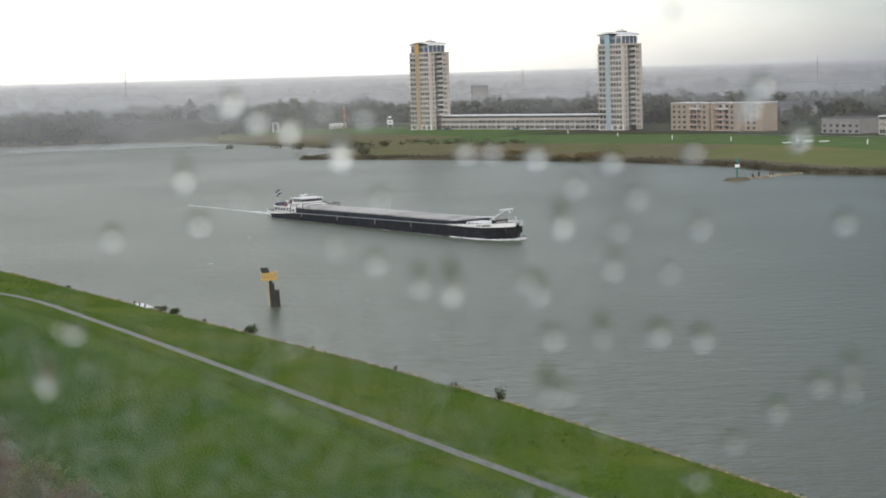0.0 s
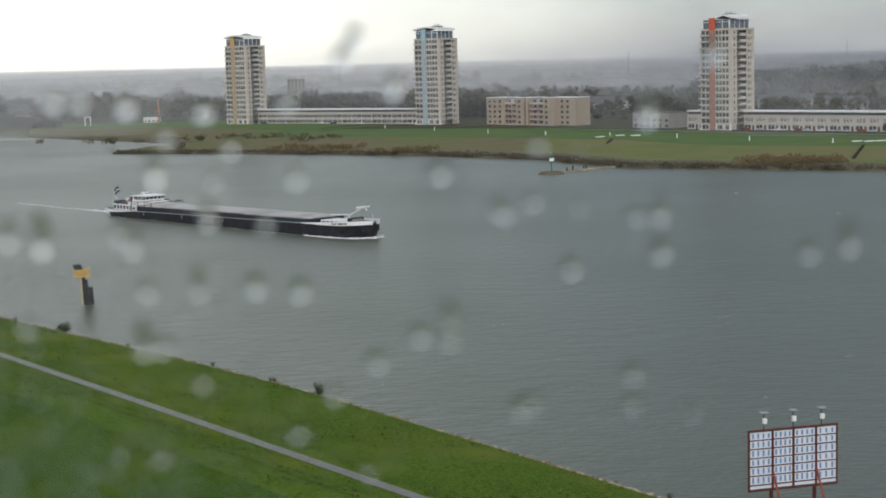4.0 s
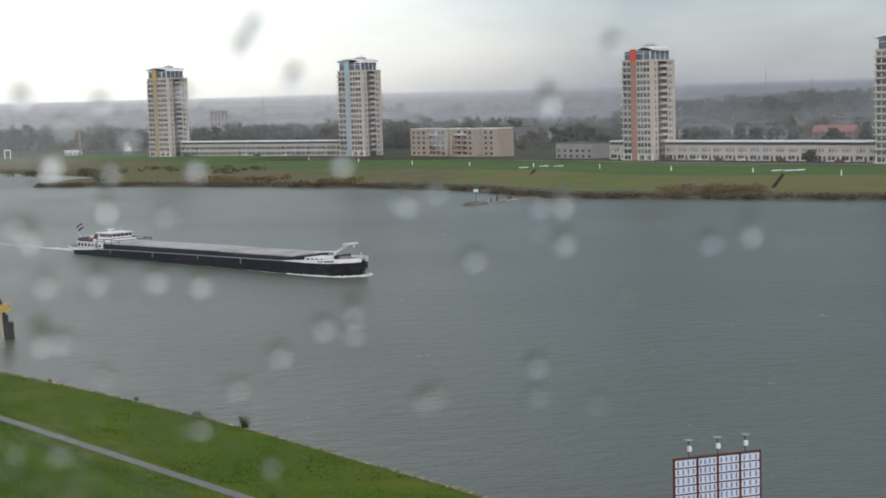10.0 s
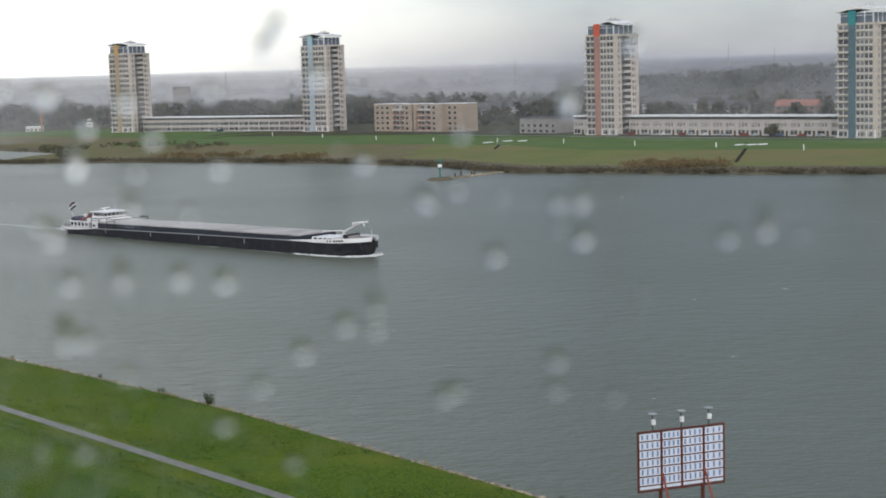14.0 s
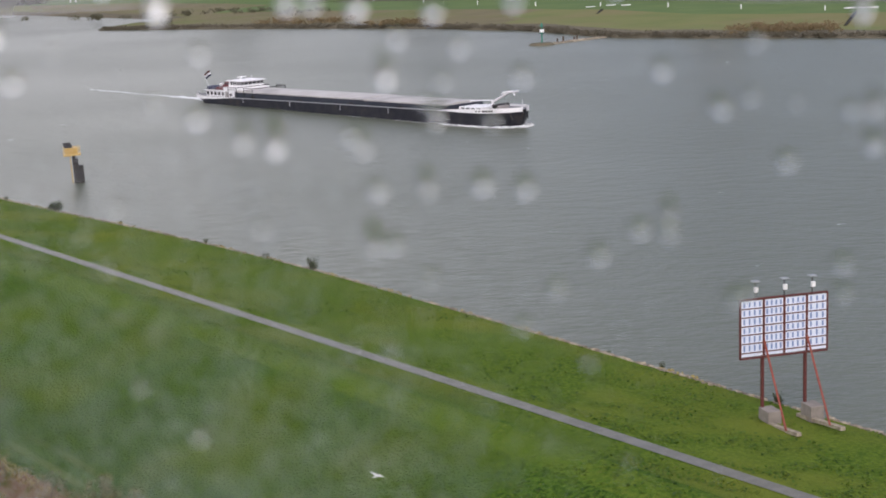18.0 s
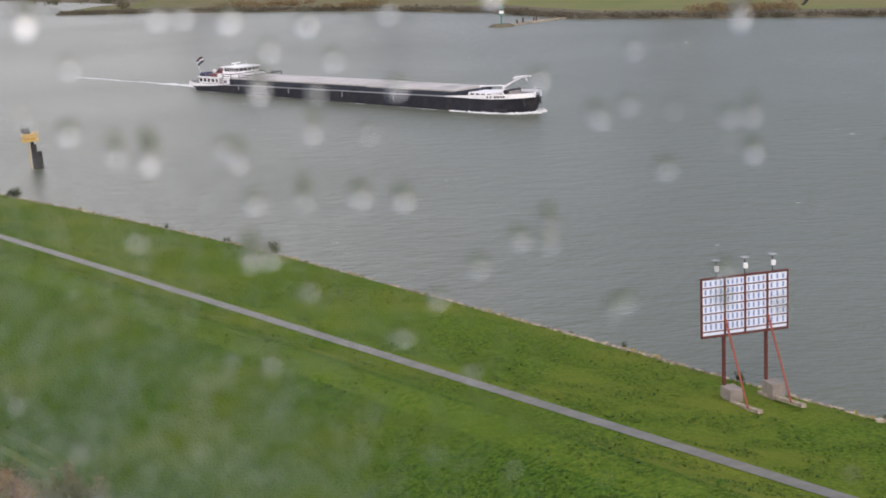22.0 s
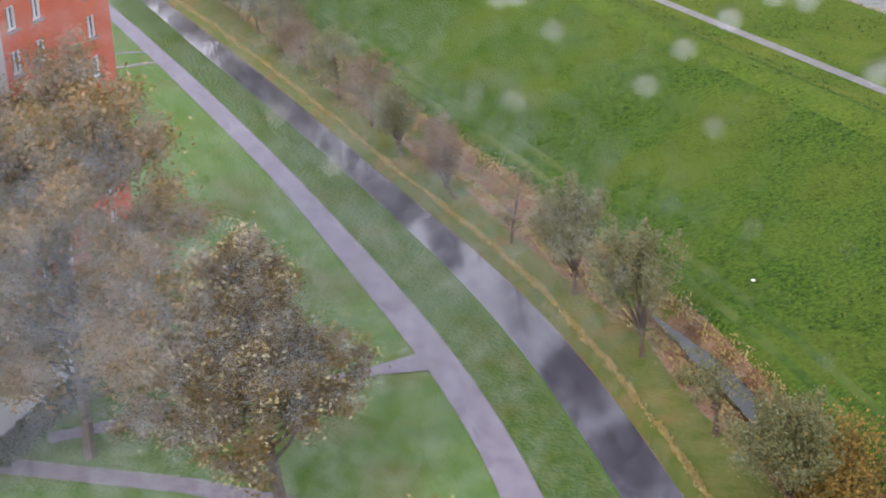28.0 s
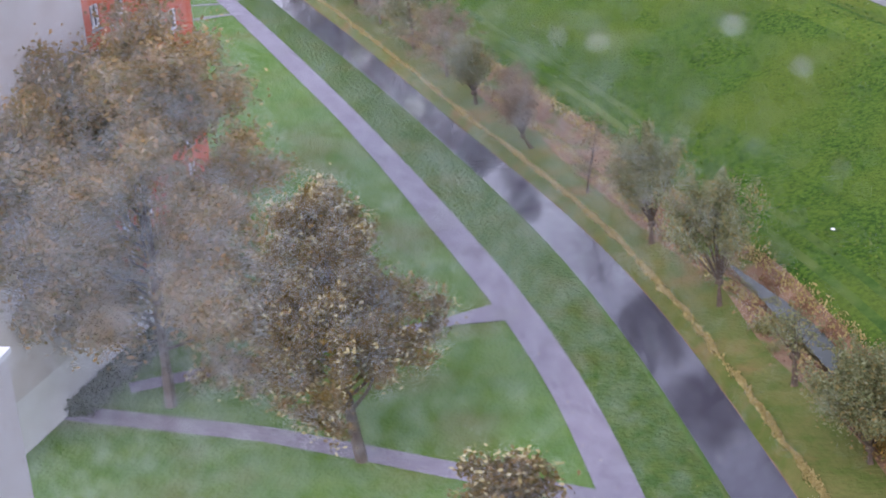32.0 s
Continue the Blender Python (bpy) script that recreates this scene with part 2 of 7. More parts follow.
RUST = mat("red_brown_steel", (0.20, 0.045, 0.03), (0.30, 0.075, 0.045), 0.6, scale=3)
DARK_RED = mat("dark_red_frame", (0.09, 0.022, 0.02), (0.13, 0.035, 0.03), 0.6, scale=3)
YELLOW = mat("yellow_paint", (0.60, 0.42, 0.15), (0.52, 0.36, 0.13), 0.5, scale=2)
BLACK = mat("black_steel", (0.022, 0.022, 0.024), (0.05, 0.045, 0.04), 0.6, scale=2)
STEEL = mat("galvanised_steel", (0.42, 0.43, 0.44), (0.52, 0.53, 0.54), 0.45, 0.6, scale=4)
ORANGE = mat("orange_render", (0.58, 0.115, 0.04), (0.66, 0.145, 0.05), 0.85, scale=0.6, third=(0.52, 0.10, 0.045), third_scale=0.2)
PANEL = mat("white_panel", (0.66, 0.72, 0.86), (0.74, 0.79, 0.90), 0.4, scale=1)
SLATE_MARK = mat("grey_blue_mark", (0.17, 0.25, 0.46), (0.21, 0.29, 0.50), 0.6, scale=2)
BARK = mat("bark", (0.07, 0.05, 0.035), (0.12, 0.09, 0.06), 0.95, scale=3, bump=0.03, bump_scale=8)
RED_PAINT = mat("red_paint", (0.13, 0.030, 0.034), (0.17, 0.042, 0.042), 0.5, scale=1)
BLUE_PAINT = mat("blue_paint", (0.018, 0.024, 0.065), (0.030, 0.038, 0.09), 0.65, scale=1)
GREEN_PAINT = mat("green_paint", (0.02, 0.16, 0.11), (0.03, 0.2, 0.14), 0.5, scale=1)
FOAM = mat("foam", (0.62, 0.65, 0.66), (0.78, 0.8, 0.8), 0.9, scale=2, bump=0.08, bump_scale=3)
CARPAINT = [mat("car_paint_" + nm, c, tuple(v * 1.1 for v in c), 0.25, scale=0.5) for nm, c in (("white", (0.7, 0.7, 0.7)), ("silver", (0.4, 0.42, 0.44)), ("dark", (0.03, 0.03, 0.035)), ("red", (0.22, 0.04, 0.035)), ("blue", (0.05, 0.08, 0.16)))]
PIERS = [mat("pier_" + nm, c, tuple(v * 1.12 for v in c), 0.6, scale=0.3) for nm, c in (("ochre", (0.40, 0.31, 0.21)), ("pale_blue", (0.36, 0.43, 0.47)), ("red", (0.36, 0.20, 0.17)), ("teal", (0.09, 0.15, 0.18)))]
PIER_HEADS = [mat("pier_head_" + nm, c, tuple(v * 1.1 for v in c), 0.5, scale=0.3) for nm, c in (("ochre", (0.50, 0.33, 0.13)), ("pale_blue", (0.33, 0.48, 0.54)), ("red", (0.55, 0.11, 0.06)), ("teal", (0.04, 0.24, 0.25)))]
DARK_BRICK = mat("dark_brick", (0.17, 0.12, 0.10), (0.22, 0.15, 0.12), 0.9, scale=0.4)
WILLOW_LEAF = leaf_mat("willow_leaf", [(0.120, 0.145, 0.055), (0.205, 0.220, 0.100), (0.28, 0.29, 0.17), (0.175, 0.190, 0.072), (0.32, 0.235, 0.085)])
AUTUMN_LEAF = leaf_mat("autumn_leaf", [(0.088, 0.078, 0.020), (0.190, 0.130, 0.034), (0.285, 0.168, 0.046), (0.115, 0.102, 0.026), (0.22, 0.140, 0.036), (0.195, 0.138, 0.036), (0.100, 0.090, 0.024), (0.36, 0.23, 0.072)], 0.5)
BROWN_LEAF = leaf_mat("brown_leaf", [(0.165, 0.145, 0.040), (0.32, 0.212, 0.060), (0.43, 0.248, 0.076), (0.195, 0.178, 0.048), (0.30, 0.195, 0.056), (0.215, 0.174, 0.048)])
RUSSET_LEAF = leaf_mat("russet_leaf", [(0.20, 0.145, 0.095), (0.28, 0.19, 0.125), (0.17, 0.155, 0.09), (0.34, 0.22, 0.14)])
YELLOW_LEAF = leaf_mat("yellow_leaf", [(0.12, 0.13, 0.042), (0.36, 0.22, 0.05), (0.22, 0.17, 0.05), (0.46, 0.28, 0.065), (0.15, 0.15, 0.048)])
GREEN_LEAF = leaf_mat("green_leaf", [(0.060, 0.080, 0.034), (0.090, 0.112, 0.048), (0.070, 0.092, 0.040), (0.115, 0.120, 0.052)])
# far leaf tones are shifted slightly to blue, as distance haze would
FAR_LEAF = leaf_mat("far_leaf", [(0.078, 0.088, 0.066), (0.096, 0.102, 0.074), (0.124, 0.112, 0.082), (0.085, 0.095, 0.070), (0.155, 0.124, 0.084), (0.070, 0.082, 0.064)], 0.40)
BLADE = leaf_mat("grass_blade", [(0.070, 0.15, 0.016), (0.115, 0.205, 0.024), (0.16, 0.215, 0.03), (0.030, 0.075, 0.010), (0.09, 0.17, 0.018)], 0.5)
PALE_LEAF = leaf_mat("pale_leaf", [(0.60, 0.52, 0.26), (0.46, 0.38, 0.15), (0.66, 0.60, 0.36), (0.36, 0.28, 0.10)])
TAN_LEAF = leaf_mat("tan_leaf", [(0.52, 0.36, 0.17), (0.42, 0.27, 0.11), (0.60, 0.46, 0.26), (0.36, 0.22, 0.09)])
LITTER = leaf_mat("reed_stalks", [(0.27, 0.145, 0.080), (0.36, 0.205, 0.115), (0.20, 0.115, 0.062), (0.44, 0.30, 0.18)])
TUSSOCK = leaf_mat("tussock_blade", [(0.17, 0.18, 0.055), (0.30, 0.27, 0.11), (0.14, 0.155, 0.045), (0.38, 0.33, 0.16)])
STRAW = leaf_mat("reed_straw", [(0.40, 0.32, 0.11), (0.54, 0.45, 0.20), (0.32, 0.26, 0.09), (0.48, 0.39, 0.17)])


# distance haze and cloud light are painted into this emission
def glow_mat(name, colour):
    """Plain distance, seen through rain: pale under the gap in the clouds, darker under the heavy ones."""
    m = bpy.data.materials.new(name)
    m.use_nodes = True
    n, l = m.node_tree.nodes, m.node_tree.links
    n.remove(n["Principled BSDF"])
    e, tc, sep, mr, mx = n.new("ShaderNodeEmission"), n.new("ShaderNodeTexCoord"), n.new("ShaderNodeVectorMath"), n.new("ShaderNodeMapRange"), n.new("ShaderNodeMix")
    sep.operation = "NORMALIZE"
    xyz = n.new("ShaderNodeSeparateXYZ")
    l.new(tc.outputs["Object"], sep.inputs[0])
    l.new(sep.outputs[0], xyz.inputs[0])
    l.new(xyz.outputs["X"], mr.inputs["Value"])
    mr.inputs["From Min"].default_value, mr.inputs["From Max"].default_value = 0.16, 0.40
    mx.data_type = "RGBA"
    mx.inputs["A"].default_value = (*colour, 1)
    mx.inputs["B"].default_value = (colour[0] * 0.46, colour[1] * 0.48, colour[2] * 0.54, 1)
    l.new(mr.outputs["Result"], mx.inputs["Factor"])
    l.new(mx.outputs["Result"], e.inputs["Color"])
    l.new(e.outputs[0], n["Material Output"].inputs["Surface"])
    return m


def water_mat(name, colour, rough, waves, height, turn=35.0, ior=1.33):
    m = bpy.data.materials.new(name)
    m.use_nodes = True
    n, l = m.node_tree.nodes, m.node_tree.links
    b = n["Principled BSDF"]
    b.inputs["Base Color"].default_value = (*colour, 1)
    b.inputs["Roughness"].default_value, b.inputs["IOR"].default_value = rough, ior
    tc, mp = n.new("ShaderNodeTexCoord"), n.new("ShaderNodeMapping")
    mp.inputs["Rotation"].default_value = (0, 0, radians(turn))
    mp.inputs["Scale"].default_value = (0.6, 1.0, 1.0)
    l.new(tc.outputs["Object"], mp.inputs["Vector"])
    add = None
    for sc, wt in waves:
        no, mu = n.new("ShaderNodeTexNoise"), n.new("ShaderNodeMath")
        no.inputs["Scale"].default_value, no.inputs["Detail"].default_value = sc, 4
        l.new(mp.outputs[0], no.inputs["Vector"])
        mu.operation = "MULTIPLY"
        mu.inputs[1].default_value = wt
        l.new(no.outputs["Fac"], mu.inputs[0])
        if add is not None:
            ad = n.new("ShaderNodeMath")
            l.new(add, ad.inputs[0])
            l.new(mu.outputs[0], ad.inputs[1])
            add = ad.outputs[0]
        else:
            add = mu.outputs[0]
    # gusts roughen the water in large patches
    gu, gr = n.new("ShaderNodeTexNoise"), n.new("ShaderNodeMapRange")
    gu.inputs["Scale"].default_value = 0.012
    l.new(tc.outputs["Object"], gu.inputs["Vector"])
    gr.inputs["From Min"].default_value, gr.inputs["From Max"].default_value = 0.35, 0.65
    gr.inputs["To Min"].default_value, gr.inputs["To Max"].default_value = rough * 0.94, rough * 1.08
    l.new(gu.outputs["Fac"], gr.inputs["Value"])
    l.new(gr.outputs["Result"], b.inputs["Roughness"])
    bp = n.new("ShaderNodeBump")
    bp.inputs["Distance"].default_value = height
    l.new(add, bp.inputs["Height"])
    l.new(bp.outputs["Normal"], b.inputs["Normal"])
    return m


RIVER = water_mat("river_water", (0.110, 0.124, 0.089), 0.35, ((1.1, 0.5), (0.35, 0.7), (3.5, 0.14)), 0.5)
CANAL = water_mat("canal_water", (0.062, 0.059, 0.074), 0.085, ((0.5, 0.6), (2.0, 0.15)), 0.02, ior=1.45)
DITCH = water_mat("ditch_water", (0.048, 0.056, 0.044), 0.3, ((0.8, 0.6), (3.0, 0.25)), 0.06)


def drop_mat():
    m = bpy.data.materials.new("rain_water")
    m.use_nodes = True
    n, l = m.node_tree.nodes, m.node_tree.links
    g = n.new("ShaderNodeBsdfRefraction")
    g.inputs["IOR"].default_value, g.inputs["Roughness"].default_value = 1.33, 0.0
    g.inputs["Color"].default_value = (0.98, 0.98, 0.98, 1)
    l.new(g.outputs[0], n["Material Output"].inputs["Surface"])
    return m


RAIN = drop_mat()

# ---- helpers for meshes ----
def part(name, bm, material, parent=None, label=""):
    """Links a bmesh as one mesh object, under a thing or a part."""
    me = bpy.data.meshes.new(name)
    bm.to_mesh(me)
    bm.free()
    for m in (material if isinstance(material, (list, tuple)) else [material]):
        me.materials.append(m)
    ob = new(name, me)
    if parent is not None:
        ob.parent = parent
    if label:
        ob["label"] = label
    return ob


def box(bm, x0, x1, y0, y1, z0, z1, m=None, bevel=0.0):
    """Adds a box to bm, turned by m."""
    r = bmesh.ops.create_cube(bm, size=1.0)
    vs = r["verts"]
    for v in vs:
        v.co = Vector(((x0 + x1) / 2 + v.co.x * (x1 - x0), (y0 + y1) / 2 + v.co.y * (y1 - y0), (z0 + z1) / 2 + v.co.z * (z1 - z0)))
    if bevel:
        es = list({e for v in vs for e in v.link_edges})
        vs = list({v for f in bmesh.ops.bevel(bm, geom=es, offset=bevel, segments=1, affect="EDGES")["faces"] for v in f.verts} | {v for v in vs if v.is_valid})
    if m is not None:
        bmesh.ops.transform(bm, matrix=m, verts=[v for v in vs if v.is_valid])
    return bm


def boxes(*args, bevel=0.0):
    bm = bmesh.new()
    for a in args:
        box(bm, *a, bevel=bevel)
    return bm


def tube(bm, a, b, r0, r1=None, n=8):
    """A tapered tube from a to b."""
    a, b = Vector(a), Vector(b)
    d = b - a
    m = Matrix.Translation((a + b) / 2) @ d.to_track_quat("Z", "Y").to_matrix().to_4x4()
    bmesh.ops.create_cone(bm, cap_ends=True, segments=n, radius1=r0, radius2=r0 if r1 is None else r1, depth=d.length, matrix=m)
    return bm


def tubes(*args, n=8):
    bm = bmesh.new()
    for a in args:
        tube(bm, *a, n=n)
    return bm


def thing(name, m, label, category, group="", kind=""):
    ob = new(name)
    ob.matrix_basis = m
    return tagged(ob, label, category, group, kind)


def sheet(name, verts, faces, material, label="", category="", kind="structure"):
    me = bpy.data.meshes.new(name)
    me.from_pydata(verts, [], faces)
    for m in (material if isinstance(material, (list, tuple)) else [material]):
        me.materials.append(m)
    ob = new(name, me)
    return tagged(ob, label, category, "", kind)


def dike(s, w, z=0.0):
    return Vector((-0.447 * s + 0.8945 * w, 0.8945 * s + 0.447 * w, z))


def bend(pairs):
    xs, ys = [p[0] for p in pairs], [p[1] for p in pairs]
    near = np.array([-9.0, -6.0, -3.0, 0.0, 3.0, 6.0, 9.0])
    return lambda s: float(np.interp(s + near, xs, ys).mean())


EDGE_W = bend([(-400, 88), (40, 91.6), (66, 92.6), (88, 93.5), (112, 94.4), (140, 95.2), (155, 95.5), (187, 94.2), (210, 92.2), (242, 90.0), (280, 87.2), (316, 84.8), (342, 82.4), (500, 66), (1200, -20)])
PATH_W = bend([(-400, 74), (40, 73.1), (55, 73.0), (150, 72.8), (210, 72.4), (258, 71.6), (272, 69.4), (283, 65.6), (300, 58), (500, 40), (1200, -60)])
CREST_W = bend([(-400, 65), (150, 64.6), (230, 63.0), (300, 54), (500, 35), (1200, -65)])
CANAL_R = bend([(-400, 20), (20, 26.5), (61, 32.6), (66, 33.4), (70, 33.9), (75, 34.5), (80, 34.9), (89, 35.3), (101, 35.0), (108, 34.6), (125, 34.1), (145, 33.5), (159, 32.7), (171, 32.1), (188, 31.0), (232, 28.8), (400, 21), (1200, -90)])
CANAL_L = bend([(-400, 15), (20, 23.5), (61.6, 29.7), (66.5, 30.4), (73, 31.2), (81, 31.9), (91, 32.3), (103, 32.1), (110, 32.0), (118, 31.7), (126, 31.5), (136, 31.0), (148, 30.3), (161, 29.5), (176, 28.9), (192, 28.3), (219, 26.9), (400, 18), (1200, -93)])
FOOT_R = bend([(-400, 8), (20, 17), (40, 21.8), (62, 25.9), (67, 26.6), (73.5, 27.3), (82, 27.6), (91, 27.8), (110, 27.6), (126, 27.3), (136, 26.8), (147, 26.5), (160, 25.7), (175, 25.0), (191, 23.8), (400, 15), (1200, -97)])
FOOT_L = bend([(-400, 5), (20, 14.8), (40, 19.8), (62.8, 23.9), (67.4, 24.8), (74, 25.4), (83, 25.5), (92, 25.6), (111, 25.8), (127, 25.4), (137, 24.8), (148, 24.5), (161, 23.8), (176, 23.1), (183, 22.6), (400, 13), (1200, -99)])
# middle of the ditch at the foot of the dike
DITCH_W = bend([(-400, 22), (40, 36.5), (57, 39.0), (68, 40.4), (75, 40.8), (80, 41.1), (100, 40.6), (113, 41.2), (128, 39.9), (160, 39.6), (200, 38.6), (300, 31), (500, 11), (1200, -89)])


def strip_stations(s):
    """The bank's section at s, from the house to the river bed: (w, z, surface of the strip that follows)."""
    c, e = CREST_W(s), EDGE_W(s)
    wob = 0.35 * noise.noise(Vector((s * 0.11, 7.3, 0)))
    q = DITCH_W(s) + 24.1
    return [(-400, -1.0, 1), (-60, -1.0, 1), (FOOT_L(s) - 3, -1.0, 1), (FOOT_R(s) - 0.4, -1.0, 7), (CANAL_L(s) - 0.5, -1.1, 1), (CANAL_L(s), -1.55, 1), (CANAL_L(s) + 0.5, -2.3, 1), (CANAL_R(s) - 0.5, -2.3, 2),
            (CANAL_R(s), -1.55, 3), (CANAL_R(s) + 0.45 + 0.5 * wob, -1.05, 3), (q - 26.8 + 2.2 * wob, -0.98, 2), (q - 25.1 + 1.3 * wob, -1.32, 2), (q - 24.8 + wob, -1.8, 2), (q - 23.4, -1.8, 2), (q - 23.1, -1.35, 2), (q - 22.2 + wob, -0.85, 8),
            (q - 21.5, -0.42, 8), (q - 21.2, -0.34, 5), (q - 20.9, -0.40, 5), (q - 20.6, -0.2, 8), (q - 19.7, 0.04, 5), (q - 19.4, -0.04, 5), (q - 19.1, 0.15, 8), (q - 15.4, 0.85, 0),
            (c - 9, 2.75, 0), (c - 2.6, 4.57, 4), (c - 0.9, 4.92, 4), (c + 0.35, 5.0, 0), (c + 1, 4.9, 6), (c + 3.2, 4.1, 6), (c + 5.5, 3.2, 6), (PATH_W(s) - 0.9, 3.0, 6), (PATH_W(s) + 0.9, 3.0, 6), (e - 12, 2.0, 6), (e - 4, 1.2, 6), (e - 0.9, 0.75, 2), (e - 0.3, 0.45, 2), (e + 1.2, -0.25, 2), (e + 9, -3.2, 2)]


def ground_z(s, w):
    st = strip_stations(s)
    return float(np.interp(w, [p[0] for p in st], [p[1] for p in st]))


# the ridge's lit line is put into this paler, yellower grass colour
CREST_GRASS = mat("lit_crest_grass", (0.072, 0.138, 0.016), (0.134, 0.192, 0.026), 0.95, scale=2.2, bump=0.4, bump_scale=3.4, spec=0.08, third=(0.085, 0.145, 0.018), third_scale=0.14, third_mix=(0.5, 0.72))
BANK_GRASS = mat("rough_bank_grass", (0.085, 0.115, 0.024), (0.150, 0.145, 0.045), 0.95, scale=0.5, bump=0.16, bump_scale=3, spec=0.08, third=(0.20, 0.13, 0.055), third_scale=0.24, third_mix=(0.56, 0.72))
VERGE = mat("canal_verge_grass", (0.062, 0.122, 0.026), (0.112, 0.162, 0.036), 0.95, scale=1.6, bump=0.3, bump_scale=3, spec=0.08, third=(0.128, 0.146, 0.042), third_scale=0.16, third_mix=(0.52, 0.74))


def near_ground():
    ss = [-400, -250, -120, -60, -20] + [2.5 * i for i in range(0, 144)] + [380, 420, 480, 560, 700, 900, 1200]
    vs, fs, mats, k = [], [], [], 0
    for s in ss:
        st = strip_stations(s)
        k = len(st)
        for w, z, _ in st:
            soft = 46 < w < EDGE_W(s) - 3 and abs(w - PATH_W(s)) > 2
            wob = noise.noise(Vector((s * 0.06, w * 0.08, 3.1))) * 0.22 if soft else 0
            vs.append(dike(s, w, z + wob))
    for i in range(len(ss) - 1):
        for j in range(k - 1):
            a = i * k + j
            fs.append((a, a + 1, a + k + 1, a + k))
            mats.append(st[j][2])
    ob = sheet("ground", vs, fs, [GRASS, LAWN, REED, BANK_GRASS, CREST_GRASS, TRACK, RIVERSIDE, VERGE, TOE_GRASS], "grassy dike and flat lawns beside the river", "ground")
    for f, m in zip(ob.data.polygons, mats):
        f.use_smooth, f.material_index = True, m
    return ob


near_ground()


def ribbon(name, left, right, z, s0, s1, step, material, label, category):
    vs, fs = [], []
    n = int((s1 - s0) / step) + 1
    for i in range(n):
        s = s0 + i * step
        vs += [dike(s, left(s), z), dike(s, right(s), z)]
    for i in range(n - 1):
        fs.append((2 * i, 2 * i + 1, 2 * i + 3, 2 * i + 2))
    return sheet(name, vs, fs, material, label, category)


ribbon("canal_water", CANAL_L, CANAL_R, -1.6, -200, 600, 4, CANAL, "narrow dark canal of still water reflecting the sky", "canal")
ribbon("ditch_water", lambda s: DITCH_W(s) - (0.75 + 0.3 * noise.noise(Vector((s * 0.21, 3.0, 0))) + 0.3 * noise.noise(Vector((s * 0.9, 5.0, 0)))) * min(1, max(0.12, (81.5 - s) / 10)), lambda s: DITCH_W(s) + (0.8 + 0.25 * noise.noise(Vector((s * 0.17, 8.0, 0))) + 0.3 * noise.noise(Vector((s * 0.8, 2.0, 0)))) * min(1, max(0.12, (81.5 - s) / 10)), -1.42, -100, 81.5, 0.5, DITCH, "shallow ditch of grey water between reeds", "ditch")
ribbon("dike_path", lambda s: PATH_W(s) - 0.6, lambda s: PATH_W(s) + 0.6, 3.05, -200, 300, 3, ASPHALT, "narrow grey asphalt path along the dike", "path")
ribbon("footpath", FOOT_L, FOOT_R, -0.95, -100, 600, 2.5, PAVING, "wide grey paved footpath through the lawn", "footpath")
sheet("footpath_branch", [dike(80.1, FOOT_L(79) + 0.25, -0.925), dike(77.6, FOOT_L(78) + 0.25, -0.925), dike(78.3, 22.6, -0.925), dike(79.5, 22.6, -0.925), dike(78.9, 4, -0.925), dike(77.6, 4, -0.925)],
      [(0, 1, 2, 3), (3, 2, 5, 4)], PAVING, "narrow paved side path through the lawn", "footpath")

# river and the ground beyond it
sheet("river", [dike(-1500, EDGE_W(-400) - 4, 0), dike(-100, EDGE_W(0) - 1, 0)] + [dike(s, EDGE_W(s) - 1, 0) for s in range(0, 500, 20)] + [dike(1400, -60, 0), Vector((-1500, 1900, 0)), Vector((600, 1900, 0)), Vector((2600, 100, 0)), Vector((2600, -800, 0))],
      [tuple(range(32))], RIVER, "wide grey-green river ruffled by the wind", "river")
SHORE = [(1900, -900), (900, -150), (500, 240), (330, 395), (257, 455), (205, 499), (164, 535), (158, 552), (146, 600), (115, 648), (72, 691), (25, 731), (-21, 762), (-10, 790), (30, 800), (-20, 900), (-95, 1030), (-150, 1075), (-160, 1062), (-250, 1066), (-420, 1040), (-900, 1000), (-2000, 900)]


